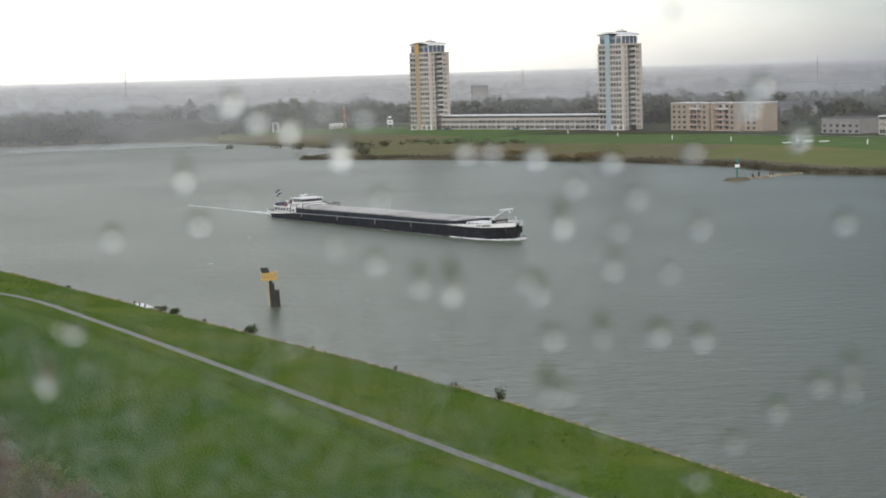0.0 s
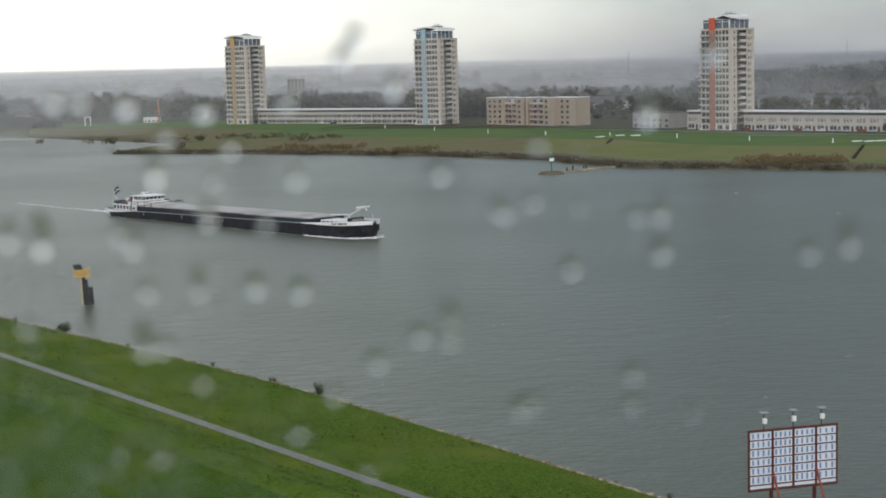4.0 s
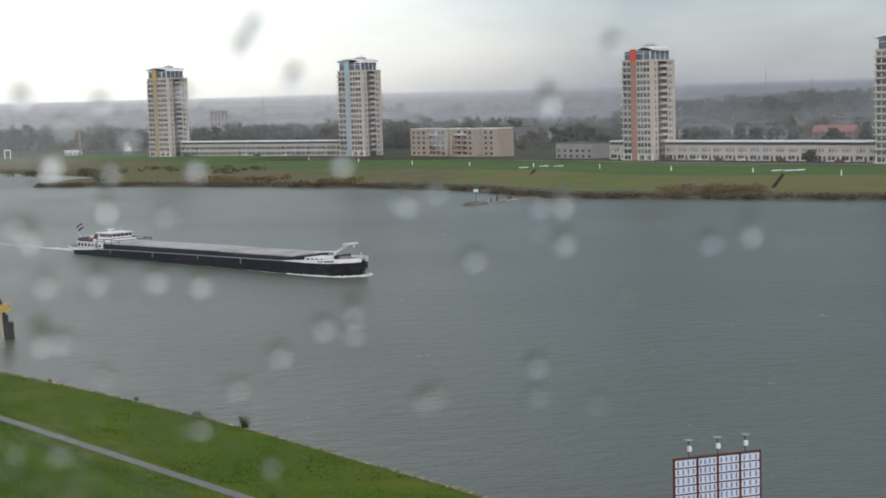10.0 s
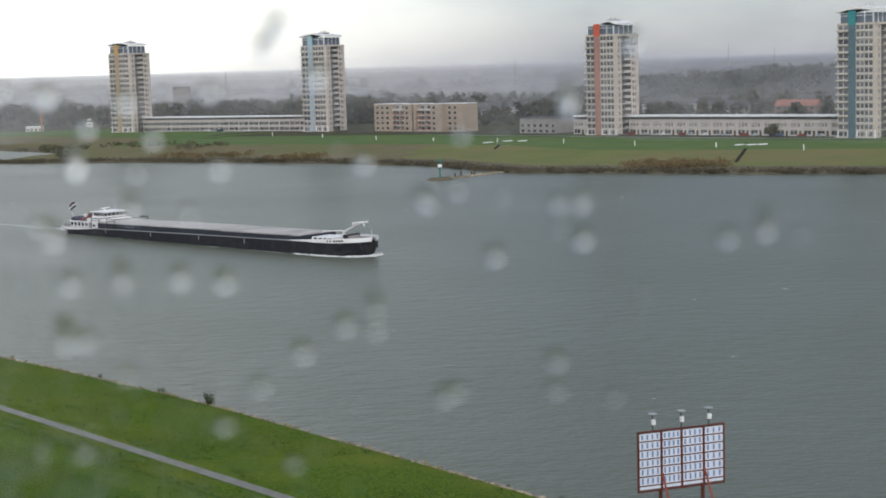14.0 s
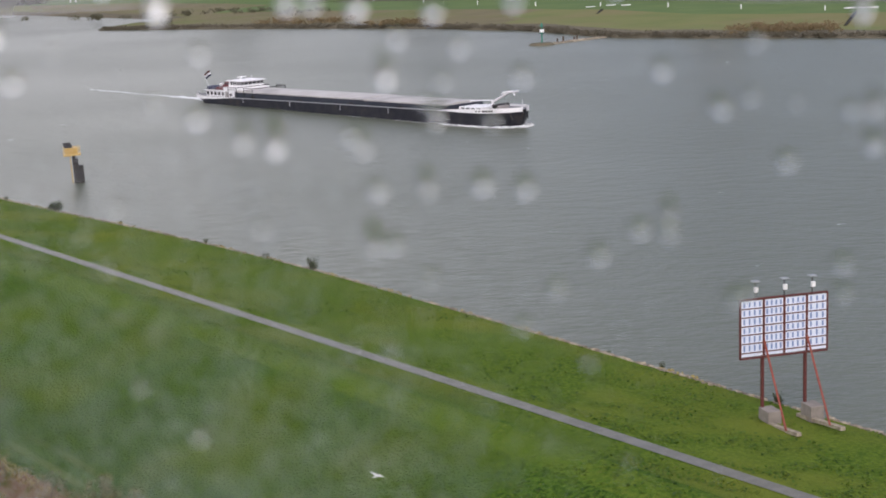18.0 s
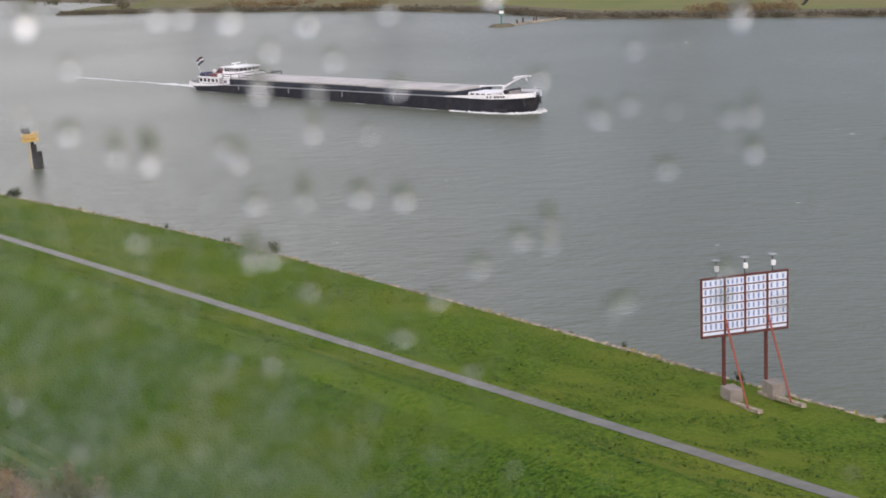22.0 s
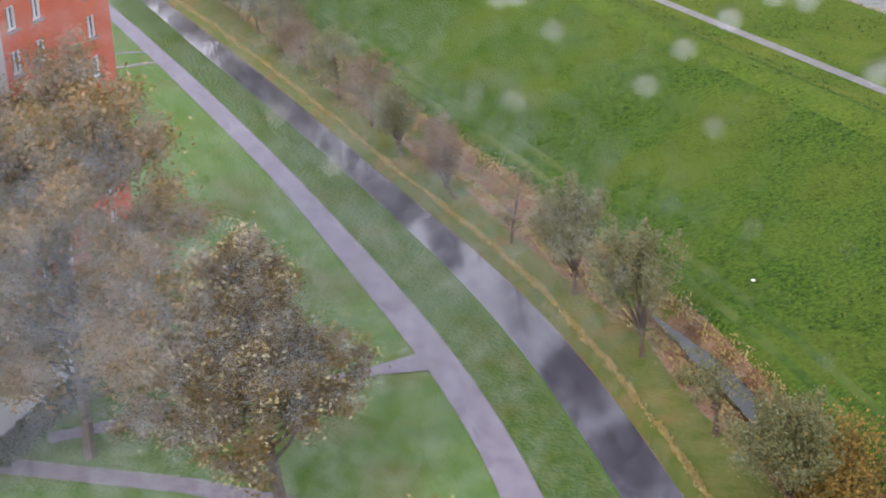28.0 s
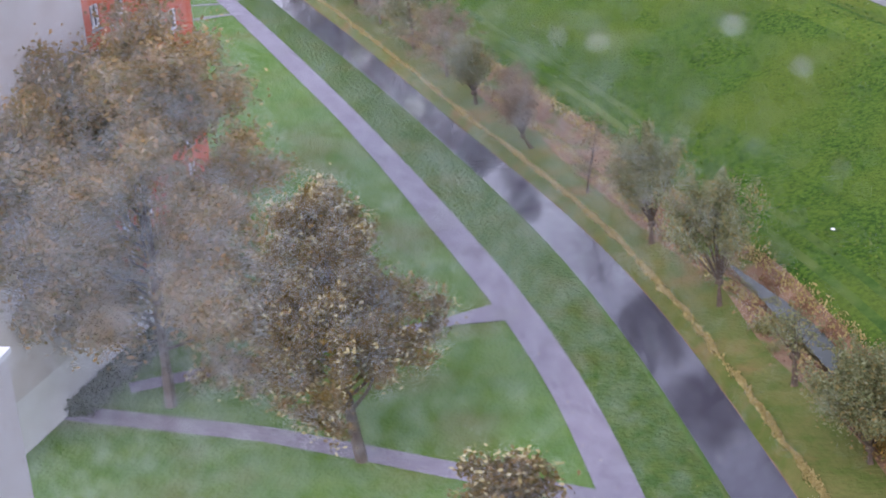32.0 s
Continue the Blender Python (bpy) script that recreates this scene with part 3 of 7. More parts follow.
def far_ground():
    """The far bank: the shore line, carried inland and up to the polder."""
    vs, fs, mats = [], [], []
    pts = [Vector((x, y, 0)) for x, y in SHORE]
    fine = []
    for p, q in zip(pts, pts[1:]):
        n = max(1, min(40, int((q - p).length / 7)))
        for i in range(n):
            r = p.lerp(q, i / n)
            jag = noise.noise(r * 0.06) * 3.0 + noise.noise(r * 0.2) * 1.2
            fine.append(r + Vector((0.62, 0.78, 0)) * (jag if n > 3 else 0))
    fine.append(pts[-1])
    offs = [(-6, -3.0, 2), (0, -0.2, 2), (2, 0.9, 2), (12, 1.4, 2), (24, 1.2, 0), (50, 1.6, 0), (92, 2.9, 1), (104, 3.3, 1), (128, 3.2, 1), (178, 3.2, 3), (900, 2.0, 3), (3800, 2.0, 3)]
    for p in fine:
        d = Vector((0.62, 0.78, 0)) if p.x > -60 else Vector((-0.1, 0.99, 0))
        for o, z, _ in offs:
            o2 = o + (noise.noise(Vector((p.x * 0.03, p.y * 0.03, o))) * 7 if 5 < o < 60 else 0)
            lift = 0.3 * noise.noise(Vector((p.x * 0.02, p.y * 0.02, o * 0.01))) if o > 60 else 0
            vs.append(p + d * o2 + Vector((0, 0, z + lift)))
    k = len(offs)
    for i in range(len(fine) - 1):
        for j in range(k - 1):
            a = i * k + j
            fs.append((a, a + 1, a + k + 1, a + k))
            mats.append(4 if j in (3, 4, 5) and -60 < fine[i].x < 128 + 30 * noise.noise(Vector((i * 0.3, j, 0))) else offs[j][2])
    ob = sheet("far_bank", vs, fs, [FARGRASS, FARGREEN, FARREED, WOODFLOOR, RUSHES], "flat grassy far bank with brown reeds along the water", "river bank")
    for f, m in zip(ob.data.polygons, mats):
        f.use_smooth, f.material_index = True, m


far_ground()
sheet("river_bed", [(-5000, -5000, -3.6), (5000, -5000, -3.6), (5000, 5000, -3.6), (-5000, 5000, -3.6)], [(0, 1, 2, 3)], [WOODFLOOR], "low ground reaching the horizon", "ground")


for s0, s1 in ((166.8, 163.0), (157.6, 158.1)):
    sheet("garden_path", [dike(s0 - 0.4, 12, -0.95), dike(s0 + 0.4, 12, -0.95), dike(s1 + 0.4, 24.2, -0.955), dike(s1 - 0.4, 24.2, -0.955)], [(0, 1, 2, 3)], PAVING, "narrow paved path to the house door", "footpath")
sheet("house_path", [Vector((-45, 70.2, -0.96)), Vector((-45, 71.8, -0.96)), Vector((-32.6, 69.6, -0.96)), Vector((-32.6, 68.0, -0.96)), Vector((-22.5, 68.0, -0.96)), Vector((-22.5, 66.5, -0.96)), Vector((-16.6, 66.3, -0.96)), Vector((-16.6, 64.8, -0.96)), Vector((-4, 62.5, -0.96)), Vector((-4, 61.0, -0.96))],
      [(0, 1, 2, 3), (3, 2, 4, 5), (5, 4, 6, 7), (7, 6, 8, 9)], PAVING, "paved path under the trees", "footpath")


# ---- leaves, tufts and other small pieces, many in one mesh ----
def quads(centres, size, rng, aspect=1.0, up=None, jitter=0.5, flat=False, leafy=False):
    """Small turned quads round centres (N, 3); size (N,). up: they stand up along it; leafy: pointed at both ends."""
    n = len(centres)
    a = rng.normal(size=(n, 3))
    if up is not None:
        a = np.asarray(up) + a * jitter
    a /= np.linalg.norm(a, axis=1)[:, None]
    b = np.cross(a, np.array([0, 0, 1.0]) + rng.normal(size=(n, 3)) * 0.35 if flat else rng.normal(size=(n, 3)))
    b /= np.linalg.norm(b, axis=1)[:, None]
    h = size[:, None] * 0.5
    a, b = a * h * aspect, b * h
    c = np.asarray(centres)
    if leafy:
        return np.stack([c - a, c - b * 1.2 - a * 0.15, c + a, c + b * 1.2 - a * 0.15], 1).reshape(-1, 3)
    return np.stack([c - a - b, c + a - b * 0.6, c + a + b * 0.6, c - a + b], 1).reshape(-1, 3)


def quad_mesh(name, verts, material):
    n = len(verts) // 4
    me = bpy.data.meshes.new(name)
    me.vertices.add(4 * n)
    me.vertices.foreach_set("co", verts.astype(np.float32).ravel())
    me.loops.add(4 * n)
    me.loops.foreach_set("vertex_index", np.arange(4 * n, dtype=np.int32))
    me.polygons.add(n)
    me.polygons.foreach_set("loop_start", np.arange(0, 4 * n, 4, dtype=np.int32))
    me.update(calc_edges=True)
    me.materials.append(material)
    return me


def stuff(name, verts, material, label, category):
    return tagged(new(name, quad_mesh(name, verts, material)), label, category, "", "stuff")


def foam_flecks():
    """Small whitecaps that the wind tears off the river's waves."""
    rng = np.random.default_rng(23)
    pts = []
    while len(pts) < 130:
        x, y = rng.uniform(-60, 190), rng.uniform(120, 520)
        if 0.8945 * x + 0.447 * y > EDGE_W(-0.447 * x + 0.8945 * y) + 6 and x * 0.75 + y < 600:
            for _ in range(rng.integers(1, 4)):
                pts.append((x + rng.normal() * 0.5, y + rng.normal() * 0.35, 0.05))
    c = np.array(pts)
    sz = rng.uniform(0.07, 0.20, len(c)) * (0.6 + c[:, 1] / 500)
    stuff("foam_flecks", quads(c, sz, rng, 2.6, (1.0, -0.25, 0.0), 0.12, True), FOAM, "small white flecks of foam on the waves", "foam")


foam_flecks()

# ---- trees ----
def limb(bm, p, d, length, r, rng, bend_by=0.25, steps=4):
    """A crooked tapered limb; gives back its points."""
    pts, q, v = [Vector(p)], Vector(p), Vector(d).normalized()
    for i in range(steps):
        v = (v + Vector(rng.normal(size=3)) * bend_by * 0.5).normalized()
        n = q + v * length / steps
        tube(bm, q, n, r * (1 - i / steps * 0.75), r * (1 - (i + 1) / steps * 0.75), 6)
        q = n
        pts.append(q)
    return pts


def leafy_tree(name, seed, height, spread, trunk_r, leaf, n_leaf, leaf_size, label, base=0.2, wind=(-0.3, 0.0, 0.0), clump=0.9, category="tree", aspect=2.2, cone=False, pale=None):
    """A spreading tree: trunk, limbs, twigs and clumps of leaves at their ends."""
    rng = np.random.default_rng(seed)
    ob = thing(name, Matrix(), label, category)
    bm = bmesh.new()
    trunk = limb(bm, (0, 0, -0.3), (0.03, 0.02, 1), height * 0.82, trunk_r, rng, 0.08, 7)
    tips = []
    boughs = 46 if n_leaf > 20000 else 30
    for i in range(boughs):
        f = base + (1 - base) * (i + rng.uniform(0, 1)) / boughs
        p = trunk[0].lerp(trunk[-1], f)
        a = i * 2.4 + rng.uniform(-0.4, 0.4)
        prof = spread * (0.45 + 0.55 * math.sin(math.pi * min(1, max(0, (f - base) / (1 - base) * 0.85 + 0.12)))) * rng.uniform(0.75, 1.1)
        if cone:
            prof = spread * (1.05 - 0.85 * (f - base) / (1 - base)) * rng.uniform(0.62, 1.28)
        d = Vector((math.cos(a), math.sin(a), 0.3 + 0.7 * f)) + Vector(wind) * 0.5
        pts = limb(bm, p, d, prof, trunk_r * 0.35 * (1.1 - f), rng)
        for _ in range(3):
            k = pts[rng.integers(2, len(pts))]
            tw = limb(bm, k, d + Vector(rng.normal(size=3)) * 0.7, prof * 0.4, trunk_r * 0.08, rng, 0.3, 2)
            tips += [tw[-1], tw[1]]
        tips += pts[2:] if n_leaf > 20000 else pts[-1:]
    tips.append(trunk[-1])
    part("trunk", bm, BARK, ob)
    t = np.array([tuple(v) for v in tips])
    idx = rng.integers(0, len(t), n_leaf)
    off = rng.normal(size=(n_leaf, 3)) * clump * np.array([1, 1, 0.75]) * rng.uniform(0.4, 1.0, (n_leaf, 1)) + np.array(wind) * 0.5
    c = t[idx] + off
    c = c[c[:, 2] > height * 0.08]
    crown = new("crown", quad_mesh("crown", quads(c, leaf_size * rng.uniform(0.6, 1.3, len(c)), rng, aspect, (-0.8, 0.25, -0.15), 0.6, leafy=True), leaf))
    crown.parent = ob
    if pale:
        # wind-turned pale leaves at the outer tips
        n = n_leaf // 9
        k = t[rng.integers(0, len(t), n)]
        out = k - np.array([0, 0, height * 0.5])
        out /= np.linalg.norm(out, axis=1)[:, None]
        c = k + out * clump * rng.uniform(0.3, 1.5, (n, 1)) + rng.normal(size=(n, 3)) * clump * 0.7 + np.array(wind) * 0.6
        tips = new("pale_foliage", quad_mesh("pale_foliage", quads(c, leaf_size * 0.72 * rng.uniform(0.6, 1.3, n), rng, 2.6, (-0.8, 0.25, -0.15), 0.6, leafy=True), pale))
        tips.parent = ob
        tagged(tips, "pale wind-turned leaves at the twig ends", "", "", "stuff")
    return ob


def pollard_willow(name, seed, height, width, leaf, n_leaf, label, trunk_h=1.5, trunk_r=0.22, rods=34, lean=0.0, leaf_size=0.085):
    """A short thick trunk with a knobbly head, a fan of upright rods and narrow leaves."""
    rng = np.random.default_rng(seed)
    ob = thing(name, Matrix(), label, "tree")
    bm = bmesh.new()
    pts = limb(bm, (0, 0, -0.25), (lean, 0, 1), trunk_h + 0.25, trunk_r, rng, 0.1, 3)
    head = pts[-1]
    bmesh.ops.create_icosphere(bm, subdivisions=1, radius=trunk_r * 1.25, matrix=Matrix.Translation(head))
    part("trunk", bm, BARK, ob)
    cs = []
    for i in range(rods):
        bm = bmesh.new()
        a, o = i * 2.399, (i + 0.5) / rods
        d = Vector((math.cos(a) * o * width / height * 0.85, math.sin(a) * o * width / height * 0.85, 0.9)) + Vector((-0.06, 0, 0))
        ln = (height - trunk_h) * rng.uniform(0.75, 1.08) * (1 - 0.22 * o)
        r = limb(bm, head, d, ln, 0.035, rng, 0.12, 3)
        part("rod", bm, BARK, ob)
        for _ in range(2 * n_leaf // rods):
            f = rng.uniform(0.55, 1.12)
            k = min(2, int(f * 3))
            p = r[k].lerp(r[k + 1], f * 3 - k)
            cs.append(tuple(p + Vector(rng.normal(size=3)) * 0.22 * (0.5 + o) + Vector((-0.12, 0, -0.05))))
    c = np.array(cs)
    crown = new("crown", quad_mesh("crown", quads(c, leaf_size * rng.uniform(0.6, 1.3, len(c)), rng, 2.6, (-0.6, 0.1, 0.4), 0.6, leafy=True), leaf))
    crown.parent = ob
    return ob


def shrub(name, seed, h, w, leaf, n_leaf, leaf_size, label, open_by=1.0):
    rng = np.random.default_rng(seed)
    ob = thing(name, Matrix(), label, "shrub")
    tips = []
    for i in range(12):
        bm = bmesh.new()
        a = i * 2.4
        o = rng.uniform(0.1, 0.6) * open_by
        p = limb(bm, (0, 0, -0.1), (math.cos(a) * o, math.sin(a) * o, 1), h * rng.uniform(0.6, 0.95), 0.04 * h / 2, rng, 0.25, 3)
        tips += p[1:]
        part("stem", bm, BARK, ob)
    t = np.array([tuple(v) for v in tips])
    c = t[rng.integers(0, len(t), n_leaf)] + rng.normal(size=(n_leaf, 3)) * np.array([w * 0.17, w * 0.17, h * 0.12])
    c = c[c[:, 2] > 0.05]
    crown = new("crown", quad_mesh("crown", quads(c, leaf_size * rng.uniform(0.6, 1.3, len(c)), rng, 1.7, leafy=True), leaf))
    crown.parent = ob
    return ob


def place(ob, m, group=""):
    ob.matrix_basis = m
    if group:
        ob["group"] = group
    return ob


def bank(s, w, turn=0.0, size=1.0, sink=0.0):
    return Matrix.Translation(dike(s, w, ground_z(s, w) - sink)) @ pose(0, 0, 0, 0, 0, turn) @ Matrix.Scale(size, 4)


ROW_NAME = "willows along the canal"
place(pollard_willow("willow", 11, 8.0, 6.0, WILLOW_LEAF, 5600, "pollard willow with silvery green leaves on bare rods"), bank(74.4, 37.25), ROW_NAME)
place(pollard_willow("willow", 12, 7.2, 4.8, WILLOW_LEAF, 5600, "pollard willow with dense yellowing green crown", 1.3, 0.24), bank(84.5, 37.55), ROW_NAME)
place(leafy_tree("sapling", 13, 6.2, 1.5, 0.11, RUSSET_LEAF, 700, 0.09, "slender young tree with thin grey-brown leaves", 0.25, clump=0.35), bank(94.6, 37.3), ROW_NAME)
place(pollard_willow("willow", 14, 5.0, 3.6, RUSSET_LEAF, 1700, "low leaning willow with sparse reddish twigs", 1.2, 0.2, lean=-0.5), bank(105.0, 37.2), ROW_NAME)
place(pollard_willow("willow", 15, 5.2, 4.2, WILLOW_LEAF, 4200, "low grey-green willow with a thick trunk", 1.0, 0.25), bank(117.3, 36.85), ROW_NAME)
rus = place(leafy_tree("russet_tree", 16, 6.4, 2.6, 0.14, RUSSET_LEAF, 3800, 0.10, "bushy tree with thin russet autumn leaves", 0.2, clump=0.5), bank(125.8, 37.0), ROW_NAME)
gry = place(leafy_tree("grey_willow", 17, 6.6, 2.6, 0.14, WILLOW_LEAF, 4600, 0.105, "upright willow with grey-green leaves", 0.2, clump=0.5), bank(135.9, 36.9), ROW_NAME)
for i, (s, w, k) in enumerate(((111.0, 38.0, 0), (146.2, 36.6, 0), (155, 36.4, 1), (160, 37.6, 0), (173.5, 37.4, 1), (179, 37.5, 0), (187, 37.2, 1), (196, 36.6, 0), (206, 36.0, 1), (218, 35.0, 0), (231, 34.2, 1), (245, 33.4, 0))):
    copy_thing((rus, gry)[k], bank(s, w, i * 77, (0.72, 0.9, 1.1, 0.85, 1.15, 1.2)[i % 6] * (1.15 if s > 165 else 1.0)))
place(pollard_willow("willow", 27, 8.6, 7.4, WILLOW_LEAF, 6500, "large dark grey-green willow on the canal bank", 1.6, 0.3, leaf_size=0.12), bank(165.6, 36.4), ROW_NAME)
place(pollard_willow("pollard_stump", 28, 4.4, 4.6, WILLOW_LEAF, 520, "cut-back willow stump with a few thin shoots", 1.7, 0.25, 16, 0.06, 0.07), bank(64.15, 36.4), ROW_NAME)
place(pollard_willow("willow", 18, 6.0, 5.0, WILLOW_LEAF, 9500, "bushy grey-green willow beside the ditch", 0.8, 0.2, leaf_size=0.075), bank(55.9, 35.8))
place(shrub("yellow_shrub", 19, 4.8, 5.0, YELLOW_LEAF, 9000, 0.12, "golden yellow autumn shrub beside the ditch"), bank(56.4, 38.2))
sh = place(shrub("rough_shrub", 20, 1.0, 1.9, TUSSOCK, 620, 0.11, "low pale yellowing tussock in rough grass"), bank(70.5, 38.2), "rough shrubs")
for i, (s, w) in enumerate(((68.2, 37.4), (79, 39.2), (90, 38.9), (99, 39.0), (112, 39.2), (121, 38.9), (129, 39.0), (140, 38.8), (150, 38.6))):
    copy_thing(sh, bank(s, w, i * 50, 0.45 + 0.08 * (i % 5)))

# great trees on the lawn
place(leafy_tree("plane_tree", 31, 20.0, 7.7, 0.34, BROWN_LEAF, 82000, 0.145, "tall tree with olive and brown autumn leaves on the lawn", 0.20, clump=0.72, aspect=2.1, pale=TAN_LEAF), pose(-28.5, 70.0, -1.0), "lawn trees")
place(leafy_tree("maple_tree", 32, 16.4, 4.9, 0.34, AUTUMN_LEAF, 70000, 0.13, "broad tree with pale-edged olive and brown leaves", 0.22, clump=0.42, cone=True, aspect=1.8, pale=PALE_LEAF), pose(-17.1, 65.0, -1.0, 0, -13, 0), "lawn trees")
place(leafy_tree("lawn_tree", 33, 7.4, 2.0, 0.16, AUTUMN_LEAF, 7000, 0.15, "small tree with yellowing leaves on the lawn", 0.25, clump=0.34, aspect=1.8, pale=PALE_LEAF), pose(-8.6, 54.4, -1.0), "lawn trees")
place(leafy_tree("plane_tree", 34, 18.6, 5.6, 0.3, BROWN_LEAF, 46000, 0.165, "tall tree with brown autumn leaves beside the orange house", 0.30, clump=0.6, aspect=2.1, pale=TAN_LEAF), pose(-34.5, 69.0, -1.0), "lawn trees")

# hedge at the foot of the house
rng = np.random.default_rng(41)
n = 16000
k = rng.uniform(0, 1, n)
hx = np.stack([-30.2 - 3.0 * k + rng.normal(size=n) * 0.35, 87.0 - 18.5 * k, -1.0 + rng.uniform(0, 0.9, n)], 1)
stuff("hedge", quads(hx, 0.16 * rng.uniform(0.6, 1.3, n), rng), GREEN_LEAF, "dark clipped hedge at the foot of the house", "hedge")

# ---- grass tufts, reeds and stones of the near bank ----
def bank_points(rng, n, s0, s1, w_of):
    s = rng.uniform(0, 1, n) ** 1.5 * (s1 - s0) + s0
    out = np.zeros((n, 3))
    for i in range(n):
        w = w_of(s[i])
        out[i] = dike(s[i], w, ground_z_fast(s[i], w))
    return out


def ground_z_fast(s, w):
    key = round(s / 4)
    if key not in SECTIONS:
        st = strip_stations(key * 4.0)
        SECTIONS[key] = ([p[0] for p in st], [p[1] for p in st])
    return float(np.interp(w, *SECTIONS[key]))


SECTIONS = {}
rng = np.random.default_rng(51)
n = 80000


def meadow(s):
    w = rng.uniform(45.5, EDGE_W(s) - 0.6)
    return w if abs(w - PATH_W(s)) > 1.0 else w + 2.2


g = bank_points(rng, n, 22, 330, meadow)
keep = np.array([noise.noise(Vector(p) * 0.35) + 0.6 * noise.noise(Vector(p) * 0.09) > -0.12 for p in g])
g = g[keep]
stuff("grass_tufts", quads(g + np.array([0, 0, 0.05]), 0.2 * rng.uniform(0.4, 1.3, len(g)), rng, 0.8, (-0.9, 0.35, 0.28), 0.35, True), BLADE, "uneven tufts of meadow grass on the dike", "grass")
n = 38000
pts = []
for i in range(n):
    s = rng.uniform(0, 1) ** 1.15 * 230 + 25
    r = rng.uniform()
    if r < 0.6:
        w = CANAL_R(s) + 0.8 + 0.26 * noise.noise(Vector((s * 0.12, 6.0, 0))) + 0.16 * noise.noise(Vector((s * 0.7, 2.0, 0))) + rng.normal() * (0.10 + 0.09 * noise.noise(Vector((s * 0.35, 8.0, 0))))
        if noise.noise(Vector((s * 0.3, 1.7, 0))) < (-0.1 if s > 100 else -0.22) and rng.uniform() < 0.8:
            continue
    elif r < 0.82:
        w = DITCH_W(s) + 1.6 + rng.normal() * 0.32
    else:
        w = DITCH_W(s) - 1.5 + rng.normal() * 0.45
    pts.append(dike(s, w, ground_z_fast(s, w) + 0.12))
pts = np.array([tuple(p) for p in pts])
litter_pts = []
for i in range(16000):
    s = rng.uniform(52, 96)
    side = 1 if rng.uniform() < 0.5 else -1
    w = DITCH_W(s) + side * (0.75 + abs(rng.normal()) * (0.5 if side > 0 else 0.85))
    if noise.noise(Vector((s * 0.5, w * 0.9, 4.0))) > -0.25:
        litter_pts.append(tuple(dike(s, w, ground_z_fast(s, w) + rng.uniform(0.02, 0.07))))
litter_pts = np.array(litter_pts)
stuff("reed_litter", quads(litter_pts, 0.085 * rng.uniform(0.5, 1.4, len(litter_pts)), rng, 2.0, (0.4, 0.5, 0.1), 0.6, leafy=True), LITTER, "fallen reddish reed stalks on the ditch banks", "reeds")
stuff("reed_fringe", quads(pts, 0.12 * rng.uniform(0.5, 1.3, len(pts)), rng, 1.6, (-0.3, 0, 0.8), 0.4), STRAW, "fringe of straw-coloured reeds along the canal and ditch", "reeds")
weed_pts = []
for i in range(3200):
    s = rng.uniform(52, 81)
    w = DITCH_W(s) + rng.uniform(-0.8, 0.8)
    if noise.noise(Vector((s * 0.6, w * 1.3, 9.0))) > 0.05:
        weed_pts.append(tuple(dike(s, w, -1.405)))
weed_pts = np.array(weed_pts)
stuff("water_weed", quads(weed_pts, 0.09 * rng.uniform(0.5, 1.3, len(weed_pts)), rng, 1.4, (0.6, 0.6, 0), 0.1, True), TUSSOCK, "floating weed and stalks on the ditch", "weeds")
n = 520
pts = np.array([tuple(dike(s, w, -0.93 if w < FOOT_L(s) - 0.1 or w > FOOT_R(s) + 0.1 else -0.92)) for s, w in ((q, rng.uniform(8, CANAL_L(q) - 1.0)) for q in rng.uniform(40, 110, n))])
stuff("fallen_leaves", quads(pts, 0.075 * rng.uniform(0.5, 1.2, n), rng, 1.2, (1, 0, 0), 0.4, leafy=True), STRAW, "scattered fallen leaves on lawn and path", "leaves")


def stone_row():
    """Broken stone along the water's edge."""
    rng = np.random.default_rng(61)
    vs, fs = [], []
    cube = np.array([(x, y, z) for x in (-1, 1) for y in (-1, 1) for z in (-1, 1)], float) * 0.5
    cf = ((0, 1, 3, 2), (4, 6, 7, 5), (0, 4, 5, 1), (2, 3, 7, 6), (0, 2, 6, 4), (1, 5, 7, 3))
    for i in range(3400):
        s = rng.uniform(0, 1) ** 1.4 * 300 + 24
        pale = noise.noise(Vector((s * 0.09, 4.4, 0)))
        if rng.uniform() > 0.72 + pale:
            continue
        w = EDGE_W(s) - 0.25 + rng.normal() * 0.32
        r = Matrix.Rotation(rng.uniform(0, 6.28), 3, "Z") @ Matrix.Rotation(rng.uniform(-0.3, 0.3), 3, "X")
        sz = np.array([0.42, 0.30, 0.26]) * rng.uniform(0.5, 1.3)
        base = np.array(dike(s, w, ground_z_fast(s, w) + 0.06))
        k = len(vs)
        vs += [tuple(base + np.array(r @ Vector(tuple(c * sz * rng.uniform(0.8, 1.1))))) for c in cube]
        fs += [tuple(k + j for j in f) for f in cf]
    sheet("edging_stones", vs, fs, STONE, "weathered pale stones edging the river bank", "stones", "stuff")


stone_row()
n = 1500
pts = []
for i in range(n):
    s = rng.uniform(24, 320)
    if noise.noise(Vector((s * 0.16, 9.1, 0))) < 0.05:
        continue
    w = EDGE_W(s) - 0.5 + rng.normal() * 0.2
    pts.append(tuple(dike(s, w, ground_z_fast(s, w) + rng.uniform(0, 0.35))))
pts = np.array(pts)
stuff("bank_weeds", quads(pts, 0.2 * rng.uniform(0.5, 1.3, len(pts)), rng, 1.3, (0, 0, 1), 0.6), STRAW, "withered weeds along the water's edge", "weeds")
bs = place(shrub("bank_bush", 62, 1.9, 2.0, GREEN_LEAF, 900, 0.16, "dark green bush on the river bank"), bank(217.4, 92.0, 0, 0.85), "bank bushes")
